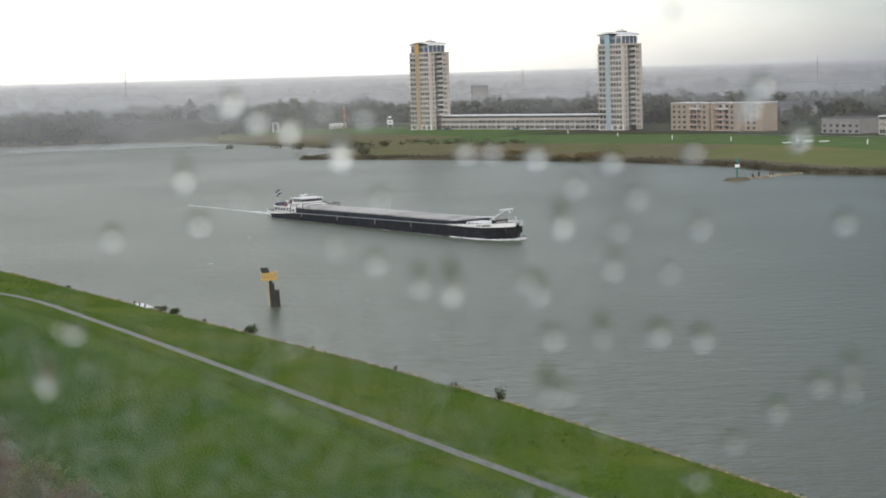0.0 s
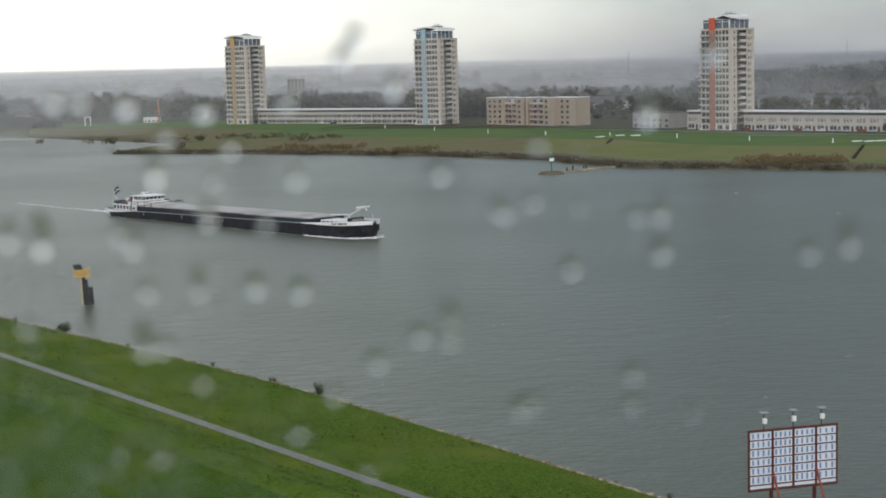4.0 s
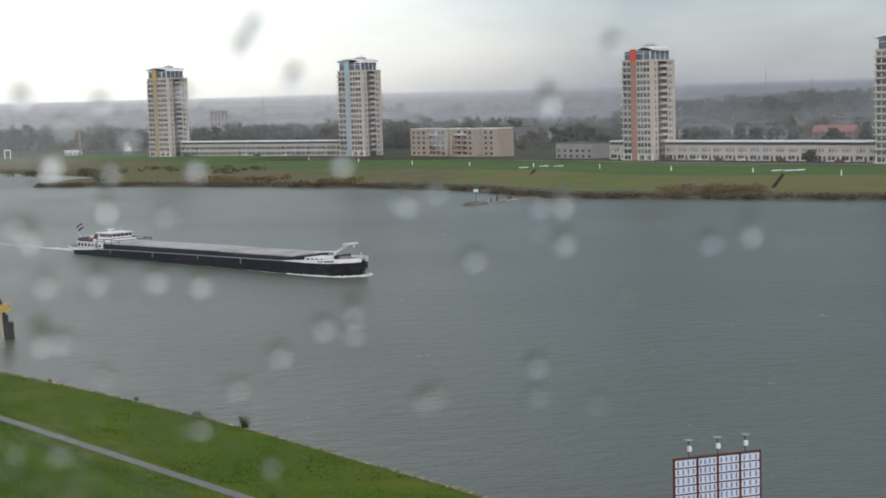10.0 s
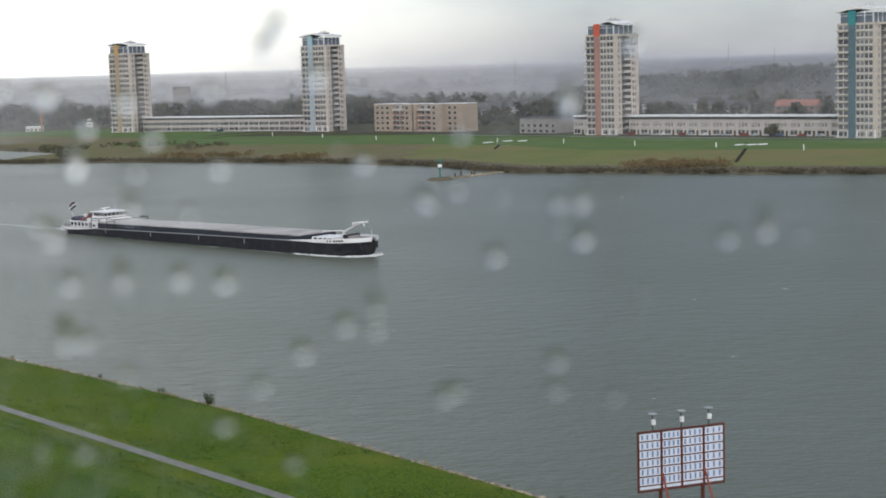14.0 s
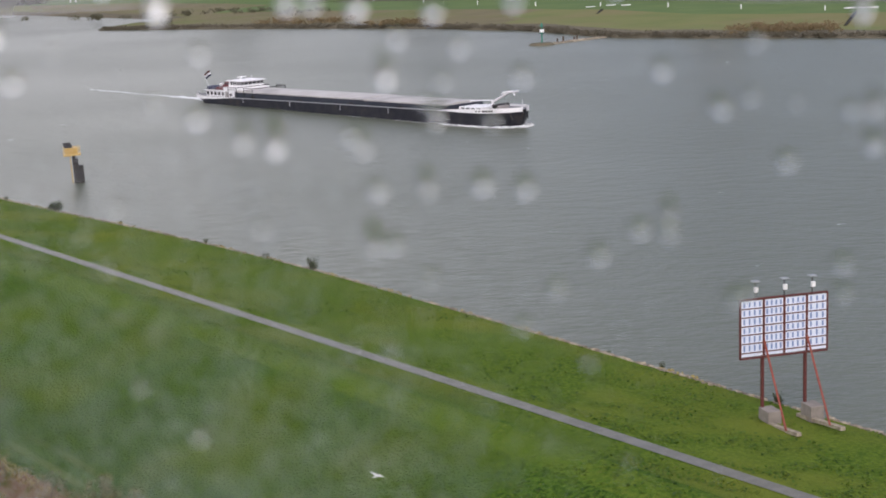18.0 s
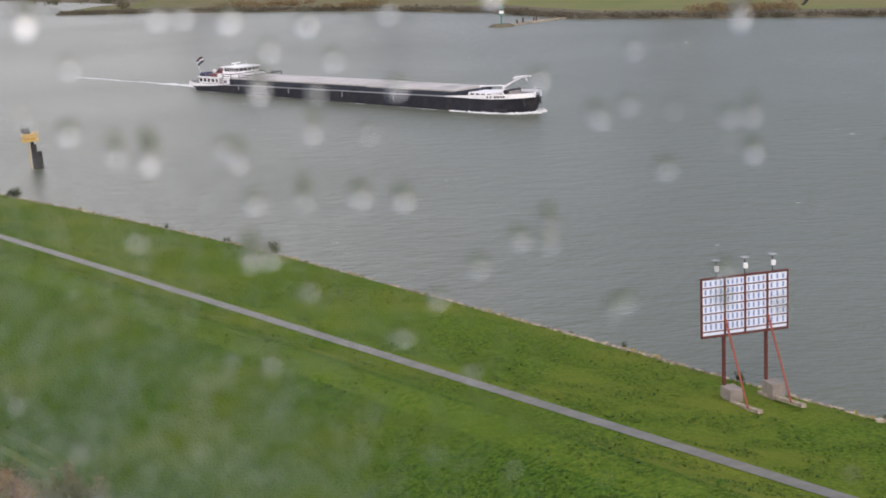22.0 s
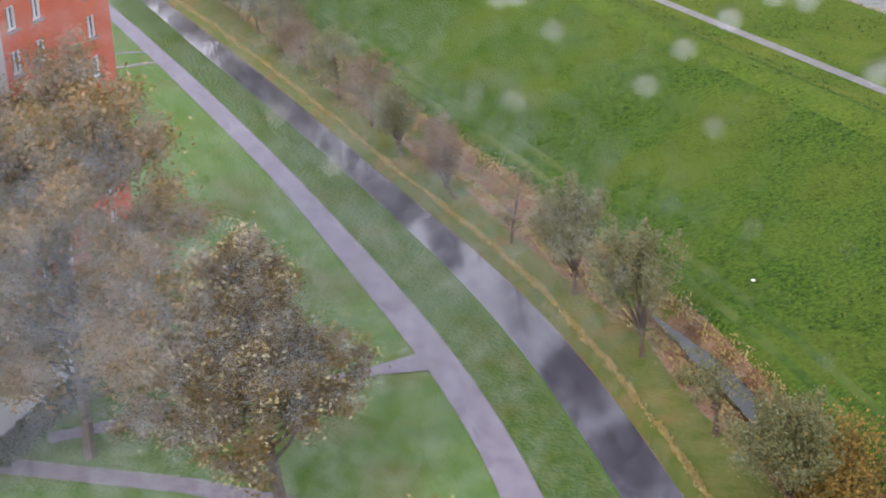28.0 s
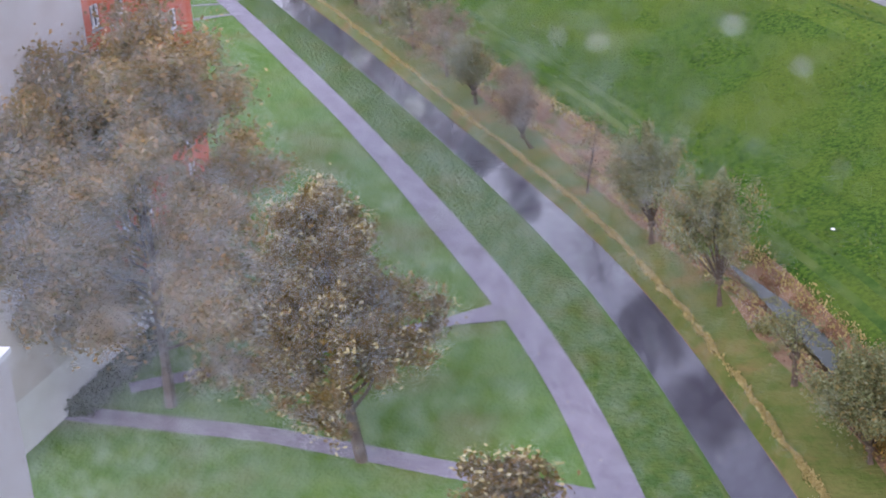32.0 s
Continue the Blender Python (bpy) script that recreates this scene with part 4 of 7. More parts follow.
for i, (s, w, k) in enumerate(((243, 89.6, 0.8), (247, 89.2, 0.75), (250, 89.4, 0.6), (292.8, 87.2, 0.5), (340, 81.5, 1.6), (348, 80, 1.9), (356, 79, 1.8), (365, 77, 2.0), (375, 76, 1.8))):
    copy_thing(bs, bank(s, w, i * 61, k))
weed = place(shrub("bank_shrub", 63, 2.1, 0.75, GREEN_LEAF, 420, 0.13, "narrow upright dark weed bush at the water's edge", 0.3), bank(152.0, 95.0, 0, 0.8), "bank shrubs")
for i, (s, w, k) in enumerate(((151.3, 94.9, 0.6), (161.6, 94.8, 0.5), (162.5, 94.7, 0.38), (176.4, 94.5, 0.5), (197.4, 92.8, 0.4), (94.0, 93.6, 0.5), (80.5, 92.9, 0.62), (80.1, 92.8, 0.45), (101, 93.9, 0.3), (232, 90.5, 0.5), (66.3, 92.3, 0.4))):
    copy_thing(weed, bank(s, w, i * 61, k))
pier = thing("landing_stage", bank(255.0, 88.6, 116), "small weathered white landing stage at the water's edge", "jetty")
part("deck", boxes((-3, 3, -0.7, 0.7, 0.25, 0.42), bevel=0.03), WHITE, pier)
for x in (-2.7, 0.0, 2.7):
    part("post", boxes((x - 0.12, x + 0.12, 0.5, 0.74, -1.6, 0.9), bevel=0.02), BARK, pier)
litter = thing("plastic_bag", Matrix.Translation(dike(78.6, 46.95, ground_z(78.6, 46.95) + 0.02)), "crumpled white plastic bag lying in the grass", "litter")
bm = bmesh.new()
bmesh.ops.create_icosphere(bm, subdivisions=2, radius=0.13)
for v in bm.verts:
    v.co = Vector((v.co.x * 1.2, v.co.y * 0.8, max(0, v.co.z * 0.6 + 0.06))) * (1 + 0.35 * noise.noise(v.co * 9))
part("bag", bm, WHITE, litter)

# ---- sign board on the bank ----
def sign_board():
    ob = thing("sign_board", pose(45.14, 107.6, 1.4, 0, 0, 4.8), "large board of white panels in dark red frames on steel posts", "sign")
    W, Z0, Z1 = 7.1, 4.88, 9.38
    cols = [-W / 2, W * -0.235, 0.01, W * 0.262, W / 2]
    rows_z = [Z0 + 0.1, Z0 + 0.42, Z0 + 1.12, Z0 + 1.8, Z0 + 2.45, Z0 + 3.13, Z0 + 3.78, Z1 - 0.1]
    part("frame", boxes((-W / 2 - 0.08, W / 2 + 0.08, -0.07, 0.07, Z0 - 0.06, Z0 + 0.08), (-W / 2 - 0.08, W / 2 + 0.08, -0.07, 0.07, Z1 - 0.08, Z1 + 0.06),
                                   (-W / 2 - 0.08, -W / 2 + 0.06, -0.07, 0.07, Z0, Z1), (W / 2 - 0.06, W / 2 + 0.08, -0.07, 0.07, Z0, Z1),
                                   *[(c - 0.09, c + 0.09, -0.075, 0.075, Z0, Z1) for c in cols[1:-1]], *[(-W / 2, W / 2, -0.055, 0.055, z - 0.045, z + 0.045) for z in rows_z[1:-1]]), DARK_RED, ob, "dark red steel frame")
    for i in range(4):
        for j in range(7):
            x0, x1, z0, z1 = cols[i] + 0.06, cols[i + 1] - 0.06, rows_z[j] + 0.04, rows_z[j + 1] - 0.04
            pn = part("panel", boxes((x0, x1, -0.03, 0.03, z0, z1)), PANEL, ob)
            if j:
                nb = 4 if i < 3 else 3
                for k in range(nb):
                    xc = x0 + (k + 0.6) * (x1 - x0) / (nb + 0.2)
                    part("mark", boxes((xc - 0.075, xc + 0.075, -0.04, -0.031, z0 + 0.10, z1 - 0.08)), SLATE_MARK, pn, "faded grey-blue bar")
    for x in (cols[1], cols[3]):
        part("post", boxes((x - 0.11, x + 0.11, 0.08, 0.30, 0.8, Z1 - 0.1), bevel=0.015), DARK_RED, ob)
        part("footing", boxes((x - 0.25, x + 0.85, -1.3, 0.32, -0.8, 0.95), bevel=0.04), CONCRETE, ob, "concrete block footing")
        part("brace", tubes(((x + 0.05, -0.02, 6.15), (x - 0.3, -4.2, 0.42), 0.085, 0.085)), RUST, ob)
        part("sleeper", boxes((-0.2, 0.2, -5.3, 0.9, -0.14, 0.14), bevel=0.02), STONE, ob, "flat weathered ground beam").matrix_basis = pose(x - 0.1, 0, -0.16, -6.0, 0, 3)
    for x in (cols[0] + 1.2, cols[2], cols[3] + 0.45):
        lamp = part("floodlight", boxes((x - 0.14, x + 0.14, -0.28, -0.02, Z1 + 0.52, Z1 + 0.92), bevel=0.02), WHITE, ob)
        part("stem", tubes(((x, 0, Z1), (x, 0, Z1 + 1.35), 0.045, 0.045)), BLACK, lamp)
        part("hood", boxes((x - 0.34, x + 0.2, -0.42, 0.1, Z1 + 1.33, Z1 + 1.42), bevel=0.02), STEEL, lamp)
        part("bracket", tubes(((x, -0.1, Z1 + 0.9), (x + 0.3, 0.25, Z1 + 0.7), 0.03, 0.03)), BLACK, lamp)
    return ob


sign_board()

# ---- beacons in the river ----
def yellow_beacon():
    ob = thing("beacon_pile", pose(-13.1, 265.8, 0, 0, -2, 3), "yellow beacon platform on a leaning dark pile in the river", "beacon")
    part("shaft", tubes(((0.25, 0.3, -3), (0.25, 0.3, 4.7), 0.27, 0.25), n=12), BLACK, ob)
    part("fender", boxes((-0.05, 0.85, -0.45, 0.45, -2, 4.05), bevel=0.05), BLACK, ob, "black timber fender")
    part("fender", boxes((0.86, 1.6, -0.42, 0.42, -2, 2.85), bevel=0.05), BLACK, ob, "black timber fender")
    for y in (-0.5, -0.1):
        part("ladder_rail", tubes(((-0.34, y, -1), (-0.34, y, 4.8), 0.075, 0.075)), YELLOW, ob)
    for k in range(14):
        part("rung", tubes(((-0.34, -0.5, 0.3 + 0.33 * k), (-0.34, -0.1, 0.3 + 0.33 * k), 0.03, 0.03), n=6), YELLOW, ob)
    part("platform", boxes((-1.4, 1.4, -1.1, 1.1, 4.62, 4.9), bevel=0.04), YELLOW, ob)
    part("housing", boxes((-1.1, 1.0, -0.8, 0.8, 4.9, 5.85), bevel=0.08), YELLOW, ob, "yellow equipment box")
    for x, y in ((-1.33, -1.03), (0, -1.03), (1.33, -1.03), (-1.33, 1.03), (0, 1.03), (1.33, 1.03)):
        part("stanchion", tubes(((x, y, 4.88), (x, y, 5.95), 0.05, 0.05)), YELLOW, ob)
    for z in (5.4, 5.92):
        part("handrail", tubes(((-1.38, -1.03, z), (1.38, -1.03, z), 0.06, 0.06), ((-1.38, 1.03, z), (1.38, 1.03, z), 0.06, 0.06), ((-1.33, -1.08, z), (-1.33, 1.08, z), 0.06, 0.06), ((1.33, -1.08, z), (1.33, 1.08, z), 0.06, 0.06)), YELLOW, ob)
    part("solar_panel", boxes((-0.68, 0.68, -0.62, 0.62, -0.05, 0.05)), BLACK, ob, "tilted black solar panel").matrix_basis = pose(-0.55, -0.1, 6.28, 42, 4, 24)
    part("panel_stay", tubes(((-0.5, 0, 5.7), (-0.5, 0, 6.25), 0.1, 0.1)), BLACK, ob)


yellow_beacon()


def green_beacon():
    ob = thing("green_beacon", pose(132.0, 522.5, 0), "green river beacon on a low stone mole", "beacon")
    bm = bmesh.new()
    bmesh.ops.create_cone(bm, cap_ends=True, segments=14, radius1=4.6, radius2=2.4, depth=1.7)
    for v in bm.verts:
        v.co *= 1 + 0.2 * noise.noise(v.co * 0.8)
        v.co.x *= 1.35
    part("mole", bm, FARREED, ob, "low dark stone mole")
    part("mast", tubes(((0, 0, 0.7), (0, 0, 6.6), 0.28, 0.2)), GREEN_PAINT, ob)
    part("gallery", tubes(((0, 0, 4.0), (0, 0, 4.25), 0.9, 0.9)), GREEN_PAINT, ob)
    bm = bmesh.new()
    bmesh.ops.create_cone(bm, cap_ends=True, segments=10, radius1=0.7, radius2=0.05, depth=1.3, matrix=pose(0, 0, 7.0))
    part("topmark", bm, GREEN_PAINT, ob)
    part("board", boxes((-0.8, 0.8, -0.3, -0.2, 4.4, 5.4)), WHITE, ob)
    for i, (x, y) in enumerate(((140, 532.5), (142.6, 534.5), (147.5, 538), (148.6, 538.6))):
        p = thing("mooring_pile", pose(x, y, 0, 4 - 3 * i, 3 * i, 0), "short dark timber pile in the shallows", "pile", "mole piles")
        part("post", tubes(((0, 0, -2), (0, 0, 1.4 + 0.5 * (i % 2)), 0.35, 0.3)), BARK, p)
    vs, fs = [], []
    rng = np.random.default_rng(8)
    cube = [Vector((x, y, z)) * 0.5 for x in (-1, 1) for y in (-1, 1) for z in (-1, 1)]
    for i in range(160):
        f = rng.uniform()
        p = Vector((132, 522.5, 0)).lerp(Vector((166, 549, 0)), f) + Vector(rng.normal(size=3)) * 0.6
        p.z = -0.15 + 0.2 * rng.uniform()
        k = len(vs)
        vs += [p + Vector((c.x * 1.5, c.y * 1.3, c.z * 0.9)) * rng.uniform(0.6, 1.2) for c in cube]
        fs += [tuple(k + j for j in q) for q in ((0, 1, 3, 2), (4, 6, 7, 5), (0, 4, 5, 1), (2, 3, 7, 6), (0, 2, 6, 4), (1, 5, 7, 3))]
    sheet("groyne_stones", vs, fs, STONE, "low wet stones of a groyne", "stones", "stuff")


green_beacon()

# ---- the towers across the river ----
TOWERS = [(58.8, 1038.3, -46.8), (164.7, 925.5, -46.8), (273.4, 731.6, -57.6), (346.6, 616.2, -57.6)]
FLOOR, STOREYS = 3.02, 16
SHARED = {}


def shared_box(key, x0, x1, y0, y1, z0, z1, material, bevel=0.0):
    if key not in SHARED:
        me = bpy.data.meshes.new(key)
        bm = boxes((x0, x1, y0, y1, z0, z1), bevel=bevel)
        bm.to_mesh(me)
        bm.free()
        me.materials.append(material)
        SHARED[key] = me
    return SHARED[key]


def piece(name, me, parent, m):
    ob = new(name, me)
    ob.parent, ob.matrix_basis = parent, m
    return ob


def wall_grid(bm, plane, u0, u1, z0, z1, holes, thick=0.35, m=None):
    """A wall in the plane y = plane (outer face), with rectangular holes cut through it: (u0, u1, z0, z1)."""
    us = sorted({u0, u1, *[h[0] for h in holes], *[h[1] for h in holes]})
    zs = sorted({z0, z1, *[h[2] for h in holes], *[h[3] for h in holes]})
    solid = {(i, j) for i in range(len(us) - 1) for j in range(len(zs) - 1) if not any(h[0] <= us[i] and us[i + 1] <= h[1] and h[2] <= zs[j] and zs[j + 1] <= h[3] for h in holes)}
    vs = {}

    def v(i, j, k):
        if (i, j, k) not in vs:
            p = Vector((us[i], plane + k * thick, zs[j]))
            vs[i, j, k] = bm.verts.new(m @ p if m is not None else p)
        return vs[i, j, k]

    for i, j in solid:
        bm.faces.new((v(i, j, 0), v(i + 1, j, 0), v(i + 1, j + 1, 0), v(i, j + 1, 0)))
        bm.faces.new((v(i, j, 1), v(i, j + 1, 1), v(i + 1, j + 1, 1), v(i + 1, j, 1)))
        for (di, dj), (a, b) in (((-1, 0), ((0, 1), (0, 0))), ((1, 0), ((1, 0), (1, 1))), ((0, -1), ((0, 0), (1, 0))), ((0, 1), ((1, 1), (0, 1)))):
            if (i + di, j + dj) not in solid:
                bm.faces.new((v(i + a[0], j + a[1], 0), v(i + a[0], j + a[1], 1), v(i + b[0], j + b[1], 1), v(i + b[0], j + b[1], 0)))
    return bm


def tower(i):
    x, y, rz = TOWERS[i]
    colour = ("an ochre", "a pale blue", "a red", "a teal")[i]
    ob = thing("apartment_tower", pose(x, y, 3.0, 0, 0, rz) @ Matrix.Diagonal((0.94, 0.94, (1.035, 1.035, 1.0, 1.0)[i], 1)), "tall beige apartment tower with %s pier and glazed top" % colour, "tower block", "riverside towers")
    A, top = 9.7, FLOOR * STOREYS
    side = pose(0, 0, 0, 0, 0, 90)
    # windows: front face (towards -y), then the right face (towards +x)
    front, right = [], []
    for k in range(STOREYS):
        z0 = k * FLOOR + 0.75
        front += [(-A + 0.5, -A + 5.4, z0 - 0.05, z0 + 1.9), (-0.2, 3.5, z0 - 0.05, z0 + 1.9), (3.9, 7.9, z0 - 0.05, z0 + 1.9)]
        right += [(-A + 2.2, -A + 3.3, z0 + 0.1, z0 + 1.6), (4.3, 5.7, z0, z0 + 1.6), (6.4, 7.3, z0, z0 + 1.6)]
    recess = (-5.0, 3.3, 0.0, top)
    bm = bmesh.new()
    wall_grid(bm, -A, -A, A, 0, top, front)
    part("front_wall", bm, BEIGE, ob)
    bm = bmesh.new()
    wall_grid(bm, -A + 0.02, -A + 0.36, A, 0, top - 0.02, right + [recess], m=side)
    part("side_wall", bm, BEIGE, ob)
    part("core", boxes((-A + 0.02, A - 3.2, -A + 0.6, A - 0.02, 0, top - 0.4)), GREYWALL, ob, "grey inner wall behind the balconies")
    for n, h in enumerate(front):
        wide = h[1] - h[0] > 4
        me = shared_box("tower_window_%d" % wide, -(h[1] - h[0]) / 2, (h[1] - h[0]) / 2, 0, 0.08, 0, h[3] - h[2], TOWER_GLASS)
        w = piece("window", me, ob, pose((h[0] + h[1]) / 2, -A + 0.22, h[2]))
        if n % 3 == 0:
            # the corner flat has a balcony slab that passes the corner
            piece("slab", shared_box("tower_corner_slab", -3.5, 2.7, -1.25, 0.1, -0.62, -0.06, SLAB), w, Matrix())
        else:
            piece("sill", shared_box("tower_sill_%d" % wide, -(h[1] - h[0]) / 2 - 0.2, (h[1] - h[0]) / 2 + 0.2, -0.5, 0.1, -0.72, -0.02, SLAB), w, Matrix())
        piece("mullion", shared_box("tower_mullion", -0.09, 0.09, -0.16, 0.0, 0, 1.95, WHITE), w, Matrix())
    for n, h in enumerate(right):
        me = shared_box("tower_side_window_%d" % (n % 3), -(h[1] - h[0]) / 2, (h[1] - h[0]) / 2, 0, 0.08, 0, h[3] - h[2], TOWER_GLASS)
        piece("window", me, ob, side @ pose((h[0] + h[1]) / 2, -A + 0.24, h[2]))
    for k in range(1, STOREYS):
        b = piece("balcony", shared_box("tower_balcony", -3.2, 4.0, 0.35, 3.6, -0.14, 0.14, SLAB), ob, side @ pose(-0.75, -A + 0.1, k * FLOOR))
        piece("railing", shared_box("tower_rail", -1.0, 4.0, 0.30, 0.36, 0.12, 1.15, SLAB), b, Matrix())
    part("pier", boxes((-A + 5.7, -A + 9.2, -A - 0.55, -A + 0.3, 0, top - 0.3), bevel=0.05), PIERS[i], ob, "faded %s full-height pier" % colour.split(" ", 1)[1])
    part("pier_head", boxes((-A + 5.65, -A + 9.25, -A - 0.6, -A + 0.3, top - 0.3, top + 5.6), bevel=0.05), PIER_HEADS[i], ob, "bright %s head of the pier" % colour.split(" ", 1)[1])
    part("parapet", boxes((-A - 0.12, A + 0.12, -A - 0.12, A + 0.12, top - 0.4, top + 0.5)), BEIGE, ob)
    pent = part("penthouse", boxes((-A + 0.9, A - 1.8, -A + 0.9, A - 2.5, top + 0.5, top + 4.7)), BLUE_GLASS, ob, "dark glazed penthouse")
    for k in range(5):
        u = -A + 1.0 + k * 4.1
        if not -A + 5.0 < u < -A + 9.3:
            part("column", boxes((u - 0.13, u + 0.13, -A + 0.72, -A + 0.9, top + 0.5, top + 4.7)), WHITE, pent)
        if k < 8:
            part("column", boxes((A - 1.8, A - 1.62, u - 0.13, u + 0.13, top + 0.5, top + 4.7)), WHITE, pent)
    part("transom", boxes((-A + 0.8, A - 1.7, -A + 0.75, -A + 0.9, top + 3.5, top + 3.7)), WHITE, pent)
    # thin white canopy, arched along the front
    bm = bmesh.new()
    n = 14
    lo, hi = [], []
    for k in range(n + 1):
        u0 = -A + 9.3 if i == 2 else -A - 0.6
        u = u0 + k * (A - 0.2 - u0) / n
        z = top + 5.0 + 1.3 * math.sin(math.pi * k / n)
        for rows_, dz in ((lo, 0.0), (hi, 1.5 if i == 3 else 0.85)):
            rows_.append([bm.verts.new((u, v, z + dz)) for v in (-A - 0.2, A - 1.8)])
    for k in range(n):
        bm.faces.new((hi[k][0], hi[k + 1][0], hi[k + 1][1], hi[k][1]))
        bm.faces.new((lo[k][0], lo[k][1], lo[k + 1][1], lo[k + 1][0]))
        bm.faces.new((lo[k][0], lo[k + 1][0], hi[k + 1][0], hi[k][0]))
        bm.faces.new((lo[k][1], hi[k][1], hi[k + 1][1], lo[k + 1][1]))
    for k in (0, n):
        bm.faces.new((lo[k][0], hi[k][0], hi[k][1], lo[k][1]))
    part("canopy", bm, WHITE, ob, "thin white arched roof canopy")
    part("roof_plant", boxes((-1.5, 3.5, -2, 3, top + 5.8, top + 7.6)), ROOFING, ob)
    for u in (-0.5, 1.5, 2.8):
        part("vent", tubes(((u, 0, top + 7.5), (u, 0, top + 8.8), 0.3, 0.25)), STEEL, ob)
    for u in (-A + 0.3, -A + 5.4, 0.3, 4.95, A - 0.5):
        part("pillar", boxes((u - 0.35, u + 0.35, -A - 0.25, -A + 0.05, 0, 3.4)), WHITE, ob)
    return ob


for i in range(4):
    tower(i)


# ---- terraces of houses between the towers ----
def terrace(p, q, back, count, big, kind, label):
    """Houses side by side from p to q, fronts to the river."""
    p, q = Vector((*p, 3.0)), Vector((*q, 3.0))
    d = q - p
    rz = math.degrees(math.atan2(d.y, d.x))
    W = d.length / count
    first = None
    for i in range(count):
        c = p + d * ((i + 0.5) / count) + Vector((-d.y, d.x, 0)).normalized() * back
        if first is not None:
            copy_thing(first, pose(c.x, c.y, 3.0, 0, 0, rz))
            continue
        ob = thing("terraced_house", pose(c.x, c.y, 3.0, 0, 0, rz), label, "house", kind)
        first = ob
        if big:
            ups = [(-W / 2 + 0.5 + k * (W - 0.4) / 2, -W / 2 + 0.5 + k * (W - 0.4) / 2 + (W - 1.4) / 2, 4.0, 5.9) for k in range(2)]
            downs = [(-W / 2 + 0.5 + k * (W - 0.4) / 2, -W / 2 + 0.5 + k * (W - 0.4) / 2 + (W - 1.4) / 2, 0.7, 2.7) for k in range(2)]
            door = []
        else:
            ups = [(-W * 0.34 + k * W * 0.24, -W * 0.34 + k * W * 0.24 + W * 0.13, 4.1, 5.9) for k in range(3)]
            downs = [(-W * 0.42, W * 0.10, 0.7, 2.6)]
            door = [(W * 0.22, W * 0.40, 0.05, 2.5)]
        bm = bmesh.new()
        wall_grid(bm, -4.8, -W / 2 + 0.01, W / 2 - 0.01, 0, 7.3, ups + downs + door)
        part("front_wall", bm, RENDER, ob)
        part("rear_block", boxes((-W / 2 + 0.01, W / 2 - 0.01, -4.3, 4.8, 0, 7.2)), GREYWALL, ob)
        for h in ups + downs:
            w = part("window", boxes((h[0], h[1], -4.62, -4.56, h[2], h[3])), GLASS_DARK, ob)
            part("window_frame", boxes((h[0] - 0.02, h[1] + 0.02, -4.85, -4.63, h[2] - 0.14, h[2]), ((h[0] + h[1]) / 2 - 0.05, (h[0] + h[1]) / 2 + 0.05, -4.7, -4.63, h[2], h[3])), WHITE, w)
        for h in door:
            part("door", boxes((h[0], h[1], -4.62, -4.5, h[2], h[3])), BARK, ob)
        part("upper_storey", boxes((-W / 2 + 0.01, W / 2 - 0.01, -3.2, 4.6, 7.3, 8.8)), ROOFING, ob, "dark set-back top storey")
        part("parapet", boxes((-W / 2, W / 2, -4.95, -4.4, 7.3, 7.5)), RENDER, ob)
        part("roof", boxes((-W / 2, W / 2, -5.2, 5.0, 8.8, 9.5)), WHITE, ob, "flat roof with a white edge")
    return first


def between(a, b, t0, t1):
    p, q = Vector(TOWERS[a][:2]), Vector(TOWERS[b][:2])
    d = (q - p).normalized()
    return p + d * t0, q - d * t1


terrace(*between(0, 1, 10, 10.5), 4.0, 17, True, "terrace with wide windows", "pale terraced house with wide windows and flat white-edged roof")
terrace(*between(2, 3, 10, 10.5), 4.0, 17, False, "terrace beside the river road", "pale terraced house with dark set-back top storey and white roof edge")
terrace(Vector((252.0, 762.0)).lerp(between(2, 3, -10, 0)[0], 0.5), between(2, 3, -10, 0)[0], 4.0, 2, False, "short terrace beside the tower", "pale terraced house with dark set-back top storey and white roof edge")


